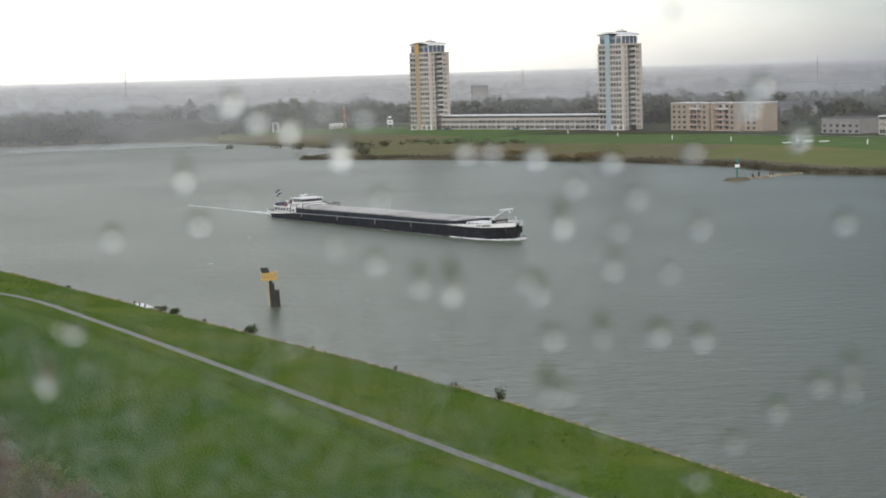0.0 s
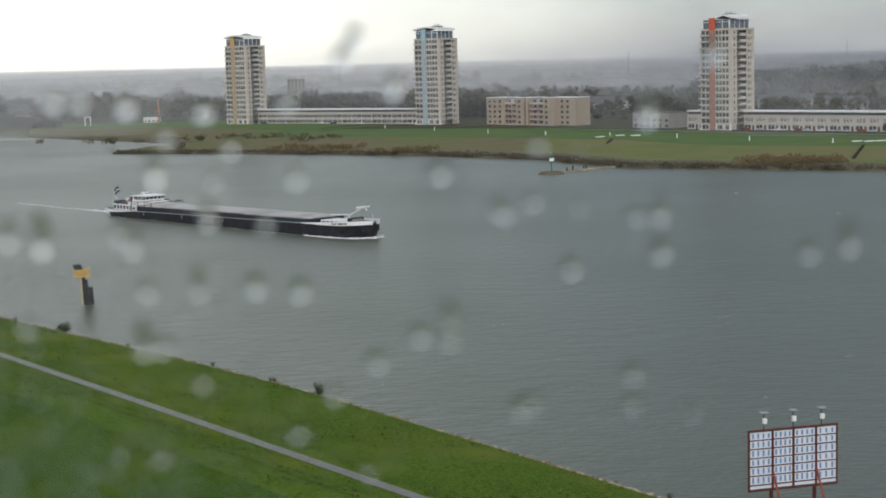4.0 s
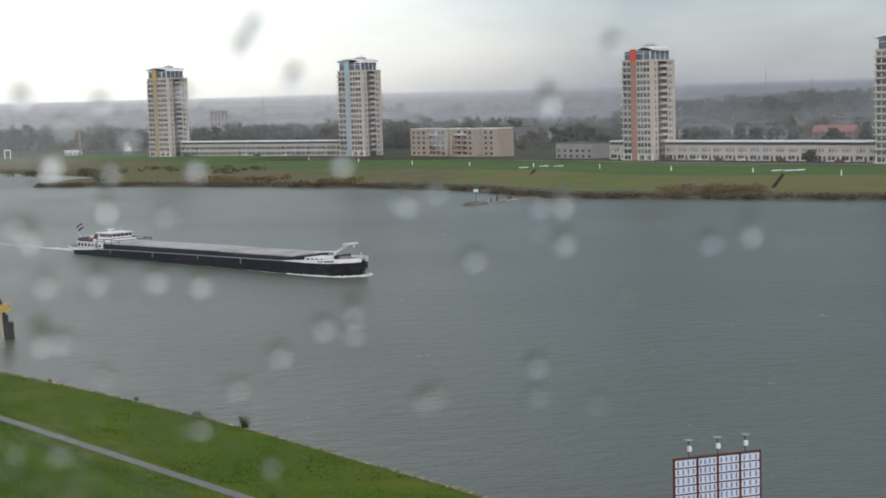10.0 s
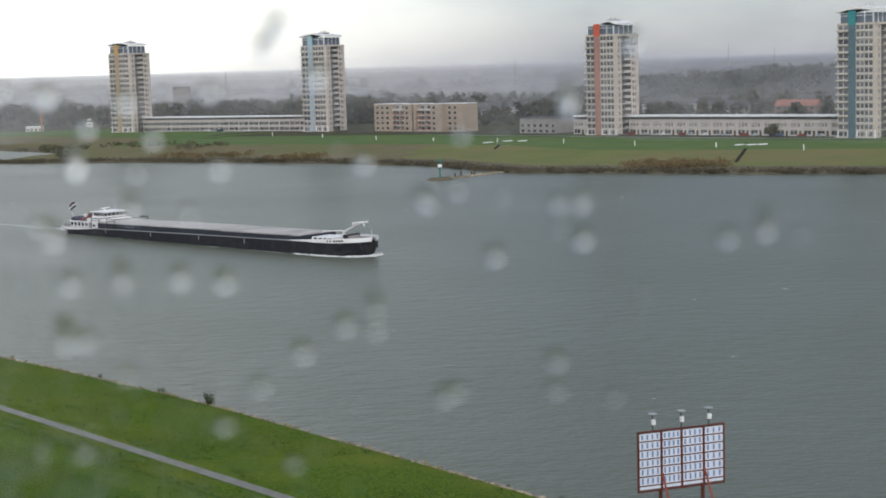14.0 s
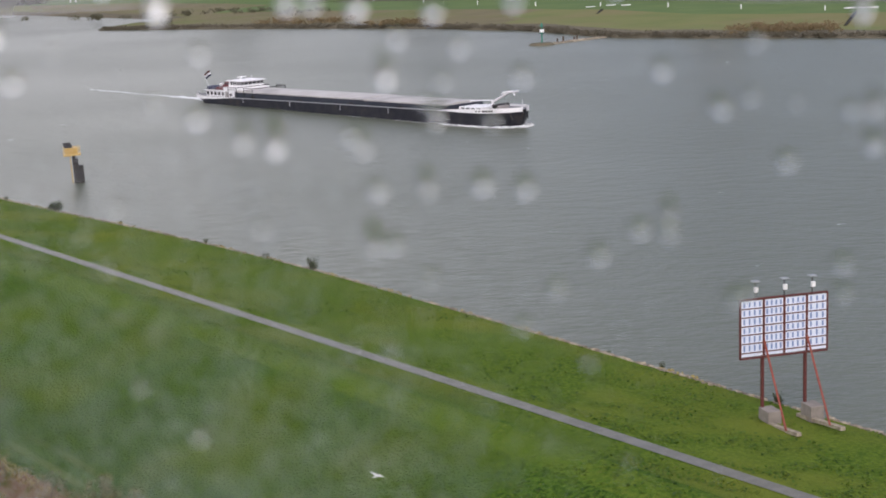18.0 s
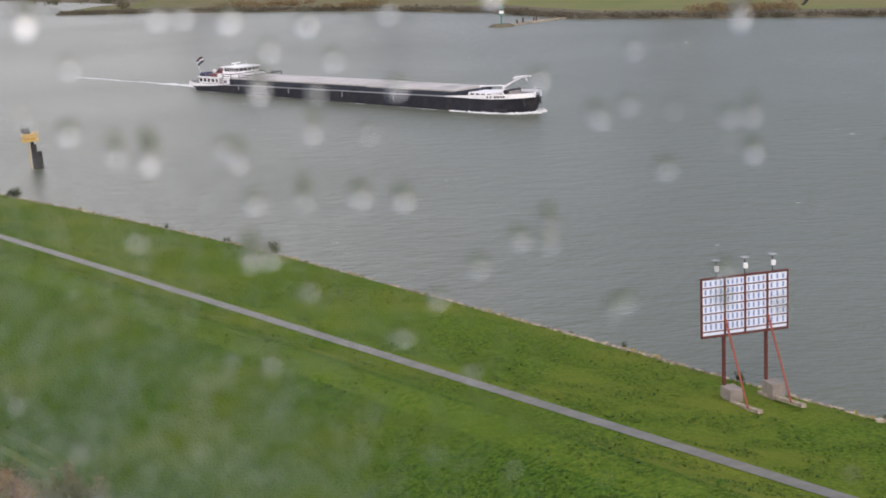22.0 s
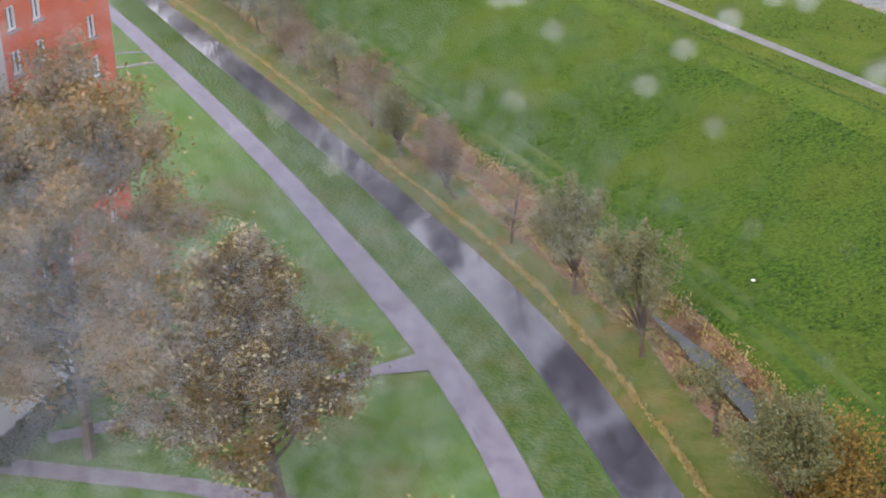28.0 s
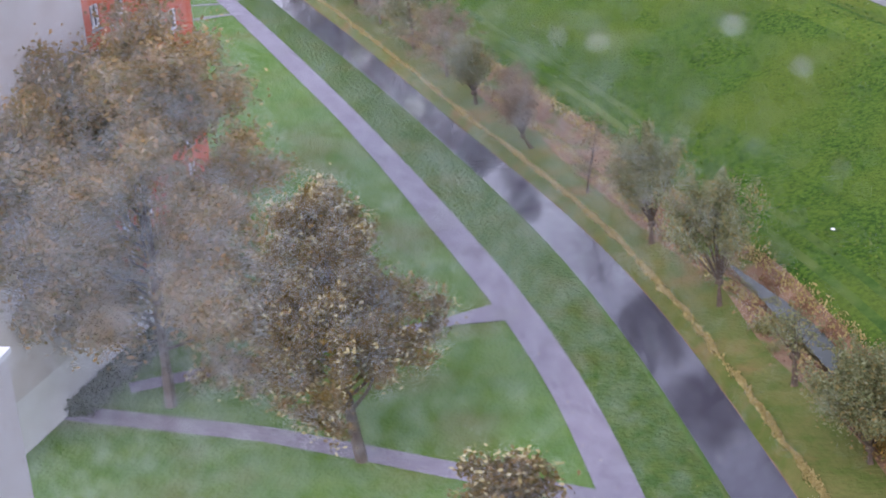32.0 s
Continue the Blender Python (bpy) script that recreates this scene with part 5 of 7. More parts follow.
def flat_block():
    """Five storeys of buff brick; wall bays and recessed balcony bays by turns."""
    p, q = Vector((193.4, 897, 3)), Vector((229.5, 837, 3))
    d = q - p
    ob = thing("flat_block", pose(*((p + q) / 2), 0, 0, math.degrees(math.atan2(d.y, d.x))), "five-storey buff brick block of flats with balconies", "apartment building")
    L = d.length
    u = -L / 2
    for k, (w, kind) in enumerate(((15.6, "wall"), (11.0, "balcony"), (6.6, "wall"), (1.6, "set"), (1.4, "set"), (11.2, "balcony"), (9.2, "wall"), (L - 56.6, "wall"))):
        out = (0, 0.6, -2.2, 1.0, -2.4, 0.2, -1.6, 1.4)[k]
        a, b = u, u + w
        u = b
        if kind == "balcony":
            part("bay", boxes((a, b, -5.0 + out, 6, 0, 14.8)), GREYWALL, ob)
            for f in range(5):
                s = part("balcony", boxes((a + 0.1, b - 0.1, -7.6 + out, -5.0 + out, f * 2.9 + 0.2, f * 2.9 + 0.62)), SLAB, ob)
                part("railing", boxes((a + 0.1, b - 0.1, -7.65 + out, -7.58 + out, f * 2.9 + 0.62, f * 2.9 + 1.35)), PIERS[2] if f < 4 else SLAB, s, "faded balcony panels")
                part("divider", boxes(((a + b) / 2 - 0.12, (a + b) / 2 + 0.12, -7.4 + out, -5.0 + out, f * 2.9 + 0.62, f * 2.9 + 2.9)), SLAB, s)
                part("window", boxes((a + 1, b - 1, -5.08 + out, -5.0 + out, f * 2.9 + 0.7, f * 2.9 + 2.6)), GLASS_DARK, ob)
        else:
            holes = [(a + 1.5 + g * 4.2, a + 3.6 + g * 4.2, f * 2.9 + 1.1, f * 2.9 + 2.5) for f in range(5) for g in range(int((w - 2) // 4.2))]
            bm = bmesh.new()
            wall_grid(bm, -6.5 + out, a, b, 0, 15.4, holes)
            part("wall", bm, BRICK, ob)
            part("wing", boxes((a, b, -6.1 + out, 6, 0, 15.2)), BRICK, ob)
            for h in holes:
                part("window", boxes((h[0], h[1], -6.22 + out, -6.12 + out, h[2], h[3])), GLASS_DARK, ob)
            part("roof_edge", boxes((a - 0.1, b + 0.1, -6.65 + out, 6.1, 15.4, 15.7)), WHITE, ob)


flat_block()


def low_house(name, x, y, rz, w, dpt, h, wall, roof, label, pitched=True, cols=5, z=2.6):
    ob = thing(name, pose(x, y, z, 0, 0, rz), label, "house")
    holes = [(-w / 2 + (c + 0.25) * w / cols, -w / 2 + (c + 0.75) * w / cols, f * 2.8 + 1.0, f * 2.8 + 2.3) for c in range(cols) for f in range(max(1, int(h // 2.8)))]
    bm = bmesh.new()
    wall_grid(bm, -dpt / 2, -w / 2, w / 2, 0, h, holes, 0.3)
    part("wall", bm, wall, ob)
    part("rear_wall", boxes((-w / 2, w / 2, -dpt / 2 + 0.32, dpt / 2, 0, h - 0.05)), wall, ob)
    for q in holes:
        part("window", boxes((q[0], q[1], -dpt / 2 + 0.18, -dpt / 2 + 0.26, q[2], q[3])), GLASS_DARK, ob)
    bm = bmesh.new()
    if pitched:
        r = [bm.verts.new(v) for v in ((-w / 2 - 0.3, -dpt / 2 - 0.4, h), (w / 2 + 0.3, -dpt / 2 - 0.4, h), (w / 2 + 0.3, dpt / 2 + 0.4, h), (-w / 2 - 0.3, dpt / 2 + 0.4, h), (-w / 2 - 0.3, 0, h + dpt * 0.42), (w / 2 + 0.3, 0, h + dpt * 0.42))]
        for f in ((0, 1, 5, 4), (2, 3, 4, 5), (0, 4, 3), (1, 2, 5), (3, 2, 1, 0)):
            bm.faces.new([r[k] for k in f])
    else:
        box(bm, -w / 2 - 0.2, w / 2 + 0.2, -dpt / 2 - 0.2, dpt / 2 + 0.2, h, h + 0.35)
    part("roof", bm, roof, ob)
    return ob


low_house("school_building", 255.7, 782, -62, 26, 14, 8.2, GREYWALL, ROOFING, "low grey flat-roofed building by the river road", False, 6)
low_house("garage", 248.5, 791, -62, 6, 6, 3.2, RENDER, WHITE, "small white flat-roofed garage", False, 1)
HOUSES = ((454, 891, -50, 27, RED_TILE, "long house with red tiled roof among trees"), (388, 1050, -40, 26, ROOFING, "white house with dark roof among trees"), (428, 1030, -45, 40, ROOFING, "row of white houses with dark roofs among trees"),
          (480, 1080, -55, 34, ROOFING, "row of white houses with dark roofs among trees"), (425, 930, -60, 30, ROOFING, "row of pale houses with dark roofs among trees"), (300, 1060, -40, 30, ROOFING, "white houses with dark roofs among trees"), (530, 1000, -55, 40, ROOFING, "row of white houses with dark roofs among trees"), (330, 1110, -40, 50, ROOFING, "long pale house among trees"))
# white houses take grey walls: distance haze put into their colour
for x, y, rz, w, roof, lab in HOUSES:
    low_house("far_house", x, y, rz, w, 9, 6.0, DARK_BRICK if roof == RED_TILE else GREYWALL, roof, lab, True, max(3, int(w / 5)))

# ---- parked cars ----
def car(m, paint, label):
    ob = thing("parked_car", m, label, "car", "cars on the river road")
    bm = bmesh.new()
    prof = ((-2.1, 0.35), (-2.15, 0.75), (-1.7, 0.95), (-1.15, 1.45), (0.55, 1.48), (1.25, 0.98), (2.0, 0.82), (2.1, 0.4))
    L = [bm.verts.new((x, -0.85, z)) for x, z in prof]
    R = [bm.verts.new((x, 0.85, z)) for x, z in prof]
    n = len(prof)
    for k in range(n):
        bm.faces.new((L[k], L[(k + 1) % n], R[(k + 1) % n], R[k]))
    bm.faces.new(L[::-1])
    bm.faces.new(R)
    part("body", bm, paint, ob)
    part("cabin_glass", boxes((-1.15, 0.6, -0.87, 0.87, 1.0, 1.36)), GLASS_DARK, ob)
    for x in (-1.35, 1.35):
        for y in (-0.8, 0.8):
            part("wheel", tubes(((x, y - 0.1, 0.32), (x, y + 0.1, 0.32), 0.32, 0.32), n=10), BLACK, ob)
    return ob


rng = np.random.default_rng(71)
bases = [car(pose(0, 0, -50), c, "parked %s car on the river road" % nm) for c, nm in zip(CARPAINT, ("white", "silver grey", "black", "red", "blue"))]
used = set()
for a, b, n in ((2, 3, 15), (0, 1, 6)):
    p, q = between(a, b, 6, 6)
    d = (q - p).normalized()
    nrm = Vector((-d.y, d.x))
    for i in range(n):
        f = (i + rng.uniform(0.1, 0.9)) / n
        c = p.lerp(q, f) - nrm * (7.5 if rng.uniform() < 0.7 else 10)
        k = int(rng.choice([0, 0, 1, 1, 2, 3, 4]))
        m = pose(c.x, c.y, 3.22, 0, 0, math.degrees(math.atan2(d.y, d.x)) + rng.uniform(-4, 4))
        if k not in used:
            used.add(k)
            bases[k].matrix_basis = m
        else:
            copy_thing(bases[k], m)
for k in range(5):
    if k not in used:
        bases[k].matrix_basis = pose(226 + 4 * k, 770 - 6 * k, 3.22, 0, 0, -60)

# ---- small things on the far bank ----
post = None
for x, y in ((127, 884), (146, 831), (164, 778), (183, 735), (205, 701), (226, 668), (243, 625), (263, 587), (281.5, 548), (300, 510)):
    if post is None:
        post = thing("marker_post", pose(x, y, 2.6), "white marker post on the grassy bank", "post", "bank marker posts")
        part("shaft", boxes((-0.19, 0.19, -0.16, 0.16, 0, 2.5), bevel=0.03), WHITE, post)
        part("cap", boxes((-0.21, 0.21, -0.18, 0.18, 2.5, 2.62)), STEEL, post)
    else:
        copy_thing(post, pose(x, y, 2.6))
for x, y, rz in ((199.3, 697.5, -58), (211, 704.5, -58), (216.5, 699, -58), (275.6, 592, -60), (279.3, 588.8, -60), (284, 588.4, -60)):
    s = thing("bank_slab", pose(x, y, 2.75, 0, 0, 20), "flat white concrete slab on the bank", "slab", "bank slabs")
    part("slab", boxes((-2.2, 2.2, -0.8, 0.8, -0.4, 0.9), bevel=0.05), WHITE, s)
for (x0, y0), (x1, y1) in (((186, 646), (199, 678)), ((241, 521), (268, 570))):
    d = Vector((x1 - x0, y1 - y0, 0))
    s = thing("bank_steps", pose((x0 + x1) / 2, (y0 + y1) / 2, 1.9, 0, 0, math.degrees(math.atan2(d.y, d.x))), "dark narrow stair down the grassy bank", "steps")
    for k in range(8):
        part("step", boxes((-d.length / 2 + k * d.length / 8, -d.length / 2 + (k + 1) * d.length / 8, -0.55, 0.55, -1.4, -0.1 + 0.21 * k)), STAIR, s)
road_edge = [(200, 800), (252, 712), (300, 640), (340, 585), (400, 500)]
vs, fs = [], []
for i, (x, y) in enumerate(road_edge):
    vs += [Vector((x + 1.0, y + 0.6, 3.4)), Vector((x + 4.5, y + 2.8, 3.4))]
    if i:
        fs.append((2 * i - 2, 2 * i, 2 * i + 1, 2 * i - 1))
sheet("river_road", vs, fs, ASPHALT, "grey road along the far bank", "road")
mast = thing("orange_mast", pose(2, 1109, 2.5), "orange painted steel pylon on the far bank", "mast")
part("shaft", boxes((-0.5, 0.5, -0.5, 0.5, 0, 17), bevel=0.1), OCHRE, mast)
part("crosshead", boxes((-1.6, 1.6, -0.9, 0.9, 8.6, 9.3)), OCHRE, mast)
sg = thing("river_sign", pose(33, 1078, 2.5), "white square shipping sign on two posts", "sign")
part("plate", boxes((-2.1, 2.1, -0.1, 0.1, 3.8, 6.8)), WHITE, sg)
part("upper_plate", boxes((-1.0, 1.0, -0.1, 0.1, 8.0, 9.2)), WHITE, sg)
for x in (-1.5, 1.5):
    part("post", boxes((x - 0.16, x + 0.16, 0.1, 0.35, 0, 9.0 if x < 0 else 6.8)), STEEL, sg)
part("band", boxes((-1.6, 1.6, -0.14, -0.1, 5.0, 5.6)), BLUE_PAINT, sg)
low_house("pavilion", -2.5, 1128, -10, 11, 8, 3.6, WHITE_RENDER, WHITE, "low white pavilion on the far bank", False, 4)
gate = thing("white_gate_frame", pose(-45, 1085, 2.5), "white steel frame on the far bank", "frame")
for x in (-1.8, 1.8):
    part("post", boxes((x - 0.3, x + 0.3, -0.3, 0.3, 0, 6.5)), WHITE, gate)
part("beam", boxes((-2.1, 2.1, -0.3, 0.3, 6.5, 7.1)), WHITE, gate)


# ---- far woods and distance ----
def far_woods():
    rng = np.random.default_rng(81)
    out = []

    def clump(x, y, z, h, w, n, size, heart=True):
        """A crown of uneven lobes: fine leaves outside, coarser sprays in its heart."""
        k = 9
        lobe = np.clip(rng.normal(size=(k, 3)), -1.5, 1.5) * np.array([w * 0.26, w * 0.26, h * 0.20]) + np.array([x, y, z + h * 0.55])
        lobe[0] = (x, y, z + h * 0.78)
        pick = rng.integers(0, k, n)
        d = rng.normal(size=(n, 3))
        d /= np.linalg.norm(d, axis=1)[:, None]
        r = w * rng.uniform(0.11, 0.24, k)[pick] * rng.uniform(0.55, 1.08, n)
        c = lobe[pick] + d * r[:, None] * np.array([1, 1, 0.8])
        c[:, 2] = np.maximum(c[:, 2], z + 0.3)
        sz = size * rng.uniform(0.6, 1.5, n)
        m = n // 6 if heart else 0
        c[:m] = lobe[pick[:m]] + (c[:m] - lobe[pick[:m]]) * 0.45
        c[:m, 2] -= rng.uniform(0, h * 0.3, m)
        c[:m, 2] = np.maximum(c[:m, 2], z + 0.5)
        sz[:m] = w * rng.uniform(0.16, 0.28, m)
        out.append(quads(c, sz, rng))

    # woods behind the houses, by heading and distance
    for _ in range(2600):
        az, r = rng.uniform(-16, 34), rng.uniform(0, 1) ** 0.7
        near = np.interp(az, [-16, -8, 0, 4, 10, 17, 22, 27, 34], [1180, 1190, 1180, 1130, 1020, 905, 800, 790, 700])
        d = near + r * 800
        x, y = d * math.sin(radians(az)), d * math.cos(radians(az))
        if noise.noise(Vector((x * 0.011, y * 0.011, 2.0))) < -0.14:
            continue
        p = Vector((x, y))
        if any(0 < -(p - Vector((hx, hy))).dot(Vector((hx, hy)).normalized()) < 130 and abs((p - Vector((hx, hy))).cross(Vector((hx, hy)).normalized())) < hw * 0.45 for hx, hy, _, hw, _, _ in HOUSES):
            continue
        h = rng.uniform(6.5, 11) * (1.1 if az < 3 else 1.0) * (0.85 + 1.5 * max(0, noise.noise(Vector((x * 0.016, y * 0.016, 5.0)))))
        clump(x, y, 2.0, h, h * rng.uniform(0.95, 1.5), 110, 0.62)
    # taller groups that stand out of the woods
    for k in range(64):
        az = rng.uniform(-14, 34)
        near = np.interp(az, [-16, -8, 0, 4, 10, 17, 22, 27, 34], [1180, 1190, 1180, 1130, 1020, 905, 800, 790, 700])
        d = near + rng.uniform(40, 330)
        tall = rng.uniform(9.5, 14.5) * (1.15 if az < 12 else 0.95)
        for _ in range(rng.integers(3, 7)):
            x, y = d * math.sin(radians(az)) + rng.normal() * 15, d * math.cos(radians(az)) + rng.normal() * 9
            h = tall * rng.uniform(0.8, 1.15)
            clump(x, y, 2.0, h, h * rng.uniform(0.9, 1.3), 260, 0.6)
    # thick wooded rise on the right, and scrub along the shore
    rise = []
    for _ in range(330):
        az, d = rng.uniform(19.5, 34), rng.uniform(1350, 1900)
        x, y = d * math.sin(radians(az)), d * math.cos(radians(az))
        rise.append((x, y, rng.uniform(17, 27) * np.interp(az, [19.5, 22, 27], [0.7, 1.0, 1.25])))
    for _ in range(300):
        az, d = rng.uniform(-16, -3.5), rng.uniform(1075, 1170)
        x, y = d * math.sin(radians(az)), d * math.cos(radians(az))
        clump(x, y, 1.5, rng.uniform(3.5, 9), 10, 110, 0.75)
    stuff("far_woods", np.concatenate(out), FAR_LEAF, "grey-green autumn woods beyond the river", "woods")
    out.clear()
    for x, y, h in rise:
        clump(x, y, 2.0, h, 26, 230, 1.3)
    stuff("wooded_rise", np.concatenate(out), RISE_LEAF, "dark blue-grey wooded rise in the rain", "woods")
    out.clear()
    shore = [Vector((x, y, 0)) for x, y in SHORE[3:13]]
    for p, q in zip(shore, shore[1:]):
        n = int((q - p).length / 0.24)
        for i in range(n):
            r = p.lerp(q, rng.uniform()) + Vector((0.62, 0.78, 0)) * abs(rng.normal() * 6.0 + 2)
            clump(r.x, r.y, 0.4, rng.uniform(0.7, 1.5), 4.2, 20, 0.36, False)
    stuff("far_reed_belt", np.concatenate(out), FAR_REEDS, "brown reed belt along the far shore", "reeds")
    out.clear()
    for cx, cy, k in ((108, 672, 30), (212, 520, 40), (222, 512, 30), (78, 715, 26), (60, 730, 16), (330, 420, 40)):
        for _ in range(k):
            clump(cx + rng.normal() * 7, cy + rng.normal() * 7, 1.0, rng.uniform(1.5, 3.2), 5.5, 80, 0.36, False)
    stuff("russet_scrub", np.concatenate(out), SCRUB, "russet scrub on the far bank", "scrub")
    out.clear()
    for cx, cy in ((319, 651), (320.5, 653), (127, 1036), (131, 1042)):
        clump(cx, cy, 2.6, 6.5, 6, 420, 0.5)
    for cx, cy, k, w in ((6, 768, 5, 4), (4, 830, 9, 7), (42, 841, 9, 9), (58, 818, 8, 7), (77, 790, 10, 7), (-30, 840, 6, 9), (20, 835, 6, 8)):
        for _ in range(k):
            clump(cx + rng.normal() * w, cy + rng.normal() * w * 0.7, 1.4, rng.uniform(1.8, 4.2), 6.5, 130, 0.42, False)
    stuff("bank_bushes", np.concatenate(out), FAR_BUSH, "grey-green bushes beside the far houses", "bushes")


def haze_mat(name, thick, low, high, patch, west=None):
    """Rain haze as a thin see-through surface: it thins out upwards and varies in patches."""
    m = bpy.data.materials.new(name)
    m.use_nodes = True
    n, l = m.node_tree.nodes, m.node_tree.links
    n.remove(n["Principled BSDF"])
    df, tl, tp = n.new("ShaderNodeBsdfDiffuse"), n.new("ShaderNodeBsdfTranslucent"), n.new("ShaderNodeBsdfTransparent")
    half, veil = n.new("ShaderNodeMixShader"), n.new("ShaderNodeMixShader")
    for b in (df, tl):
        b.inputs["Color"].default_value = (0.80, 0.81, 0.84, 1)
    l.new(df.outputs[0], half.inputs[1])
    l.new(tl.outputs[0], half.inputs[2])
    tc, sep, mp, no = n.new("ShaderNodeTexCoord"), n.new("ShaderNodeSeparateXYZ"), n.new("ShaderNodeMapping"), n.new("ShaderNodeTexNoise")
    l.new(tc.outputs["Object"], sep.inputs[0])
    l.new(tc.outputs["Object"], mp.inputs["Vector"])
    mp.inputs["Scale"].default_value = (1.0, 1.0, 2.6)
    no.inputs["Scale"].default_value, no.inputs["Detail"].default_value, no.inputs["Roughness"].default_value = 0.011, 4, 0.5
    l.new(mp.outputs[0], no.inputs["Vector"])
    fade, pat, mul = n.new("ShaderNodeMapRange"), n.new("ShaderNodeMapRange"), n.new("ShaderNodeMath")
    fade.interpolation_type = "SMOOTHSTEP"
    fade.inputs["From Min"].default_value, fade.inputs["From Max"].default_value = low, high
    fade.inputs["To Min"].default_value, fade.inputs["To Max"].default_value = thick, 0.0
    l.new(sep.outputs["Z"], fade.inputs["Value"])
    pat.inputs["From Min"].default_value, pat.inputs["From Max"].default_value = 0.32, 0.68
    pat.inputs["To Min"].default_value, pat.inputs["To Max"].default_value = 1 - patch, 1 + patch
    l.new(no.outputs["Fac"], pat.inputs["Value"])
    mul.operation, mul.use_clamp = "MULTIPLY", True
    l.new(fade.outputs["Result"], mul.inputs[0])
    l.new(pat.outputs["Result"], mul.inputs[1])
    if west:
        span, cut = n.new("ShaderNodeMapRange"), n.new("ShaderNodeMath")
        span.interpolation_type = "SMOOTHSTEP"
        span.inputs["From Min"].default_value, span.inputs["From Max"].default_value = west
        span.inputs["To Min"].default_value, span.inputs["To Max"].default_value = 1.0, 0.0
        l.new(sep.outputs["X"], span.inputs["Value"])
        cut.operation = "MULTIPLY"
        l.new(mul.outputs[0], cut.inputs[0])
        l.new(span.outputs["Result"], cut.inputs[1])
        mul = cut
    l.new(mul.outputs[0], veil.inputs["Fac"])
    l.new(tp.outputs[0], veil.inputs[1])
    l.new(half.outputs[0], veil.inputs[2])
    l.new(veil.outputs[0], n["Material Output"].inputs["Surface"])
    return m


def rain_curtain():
    """Still sheets added to imitate rain haze, one behind the other over the far bank and its woods."""
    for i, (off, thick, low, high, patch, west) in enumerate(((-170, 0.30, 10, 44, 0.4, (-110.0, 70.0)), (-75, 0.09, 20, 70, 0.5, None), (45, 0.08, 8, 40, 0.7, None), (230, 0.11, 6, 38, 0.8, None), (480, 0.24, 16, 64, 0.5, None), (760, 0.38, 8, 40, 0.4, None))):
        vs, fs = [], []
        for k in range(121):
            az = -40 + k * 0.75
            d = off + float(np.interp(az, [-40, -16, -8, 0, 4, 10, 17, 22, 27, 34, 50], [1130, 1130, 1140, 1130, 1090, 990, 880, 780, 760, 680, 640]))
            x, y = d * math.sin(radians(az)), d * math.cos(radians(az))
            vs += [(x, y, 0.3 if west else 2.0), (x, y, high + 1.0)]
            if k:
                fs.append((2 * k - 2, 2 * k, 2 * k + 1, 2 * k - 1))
        sheet("rain_curtain", vs, fs, haze_mat("haze_veil_%d" % (i + 1), thick, low, high, patch, west), "thin grey see-through sheet of rain haze over the far bank", "rain")


BREATH = leaf_mat("breath", [(0.78, 0.80, 0.82), (0.84, 0.86, 0.88)], 0.85, 0.9)
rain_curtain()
# haze over the rise is put into these bluish-grey leaf tones
RISE_LEAF = leaf_mat("rise_leaf", [(0.062, 0.074, 0.066), (0.075, 0.086, 0.076), (0.085, 0.088, 0.074), (0.068, 0.080, 0.072)], 0.4)
SCRUB = leaf_mat("scrub", [(0.31, 0.225, 0.128), (0.33, 0.240, 0.132), (0.28, 0.220, 0.120), (0.29, 0.235, 0.125)], 0.7)
FAR_BUSH = leaf_mat("far_bush_leaf", [(0.175, 0.175, 0.112), (0.195, 0.190, 0.120), (0.21, 0.190, 0.125), (0.182, 0.180, 0.114)], 0.65)
FAR_REEDS = leaf_mat("far_reeds", [(0.185, 0.165, 0.118), (0.205, 0.180, 0.125), (0.175, 0.158, 0.112), (0.215, 0.185, 0.125)], 0.7)
far_woods()


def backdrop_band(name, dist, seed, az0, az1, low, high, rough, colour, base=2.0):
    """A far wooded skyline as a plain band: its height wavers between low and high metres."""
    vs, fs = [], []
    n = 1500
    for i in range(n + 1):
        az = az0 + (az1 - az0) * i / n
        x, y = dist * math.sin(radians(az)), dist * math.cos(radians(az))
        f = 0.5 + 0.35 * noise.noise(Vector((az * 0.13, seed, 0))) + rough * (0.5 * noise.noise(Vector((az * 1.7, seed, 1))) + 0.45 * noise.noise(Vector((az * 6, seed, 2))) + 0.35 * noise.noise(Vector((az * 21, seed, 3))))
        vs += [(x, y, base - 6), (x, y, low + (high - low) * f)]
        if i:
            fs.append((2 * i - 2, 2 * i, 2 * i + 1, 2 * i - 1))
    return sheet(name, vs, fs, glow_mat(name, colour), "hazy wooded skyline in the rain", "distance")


# farther bands glow paler: haze set by the emission tone
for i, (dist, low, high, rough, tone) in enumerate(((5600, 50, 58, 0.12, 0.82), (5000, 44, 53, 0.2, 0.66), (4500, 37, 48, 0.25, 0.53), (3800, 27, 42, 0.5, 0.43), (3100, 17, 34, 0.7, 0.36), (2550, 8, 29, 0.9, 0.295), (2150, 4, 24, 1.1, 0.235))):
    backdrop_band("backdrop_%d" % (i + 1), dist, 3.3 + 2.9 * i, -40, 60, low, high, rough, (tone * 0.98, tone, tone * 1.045))
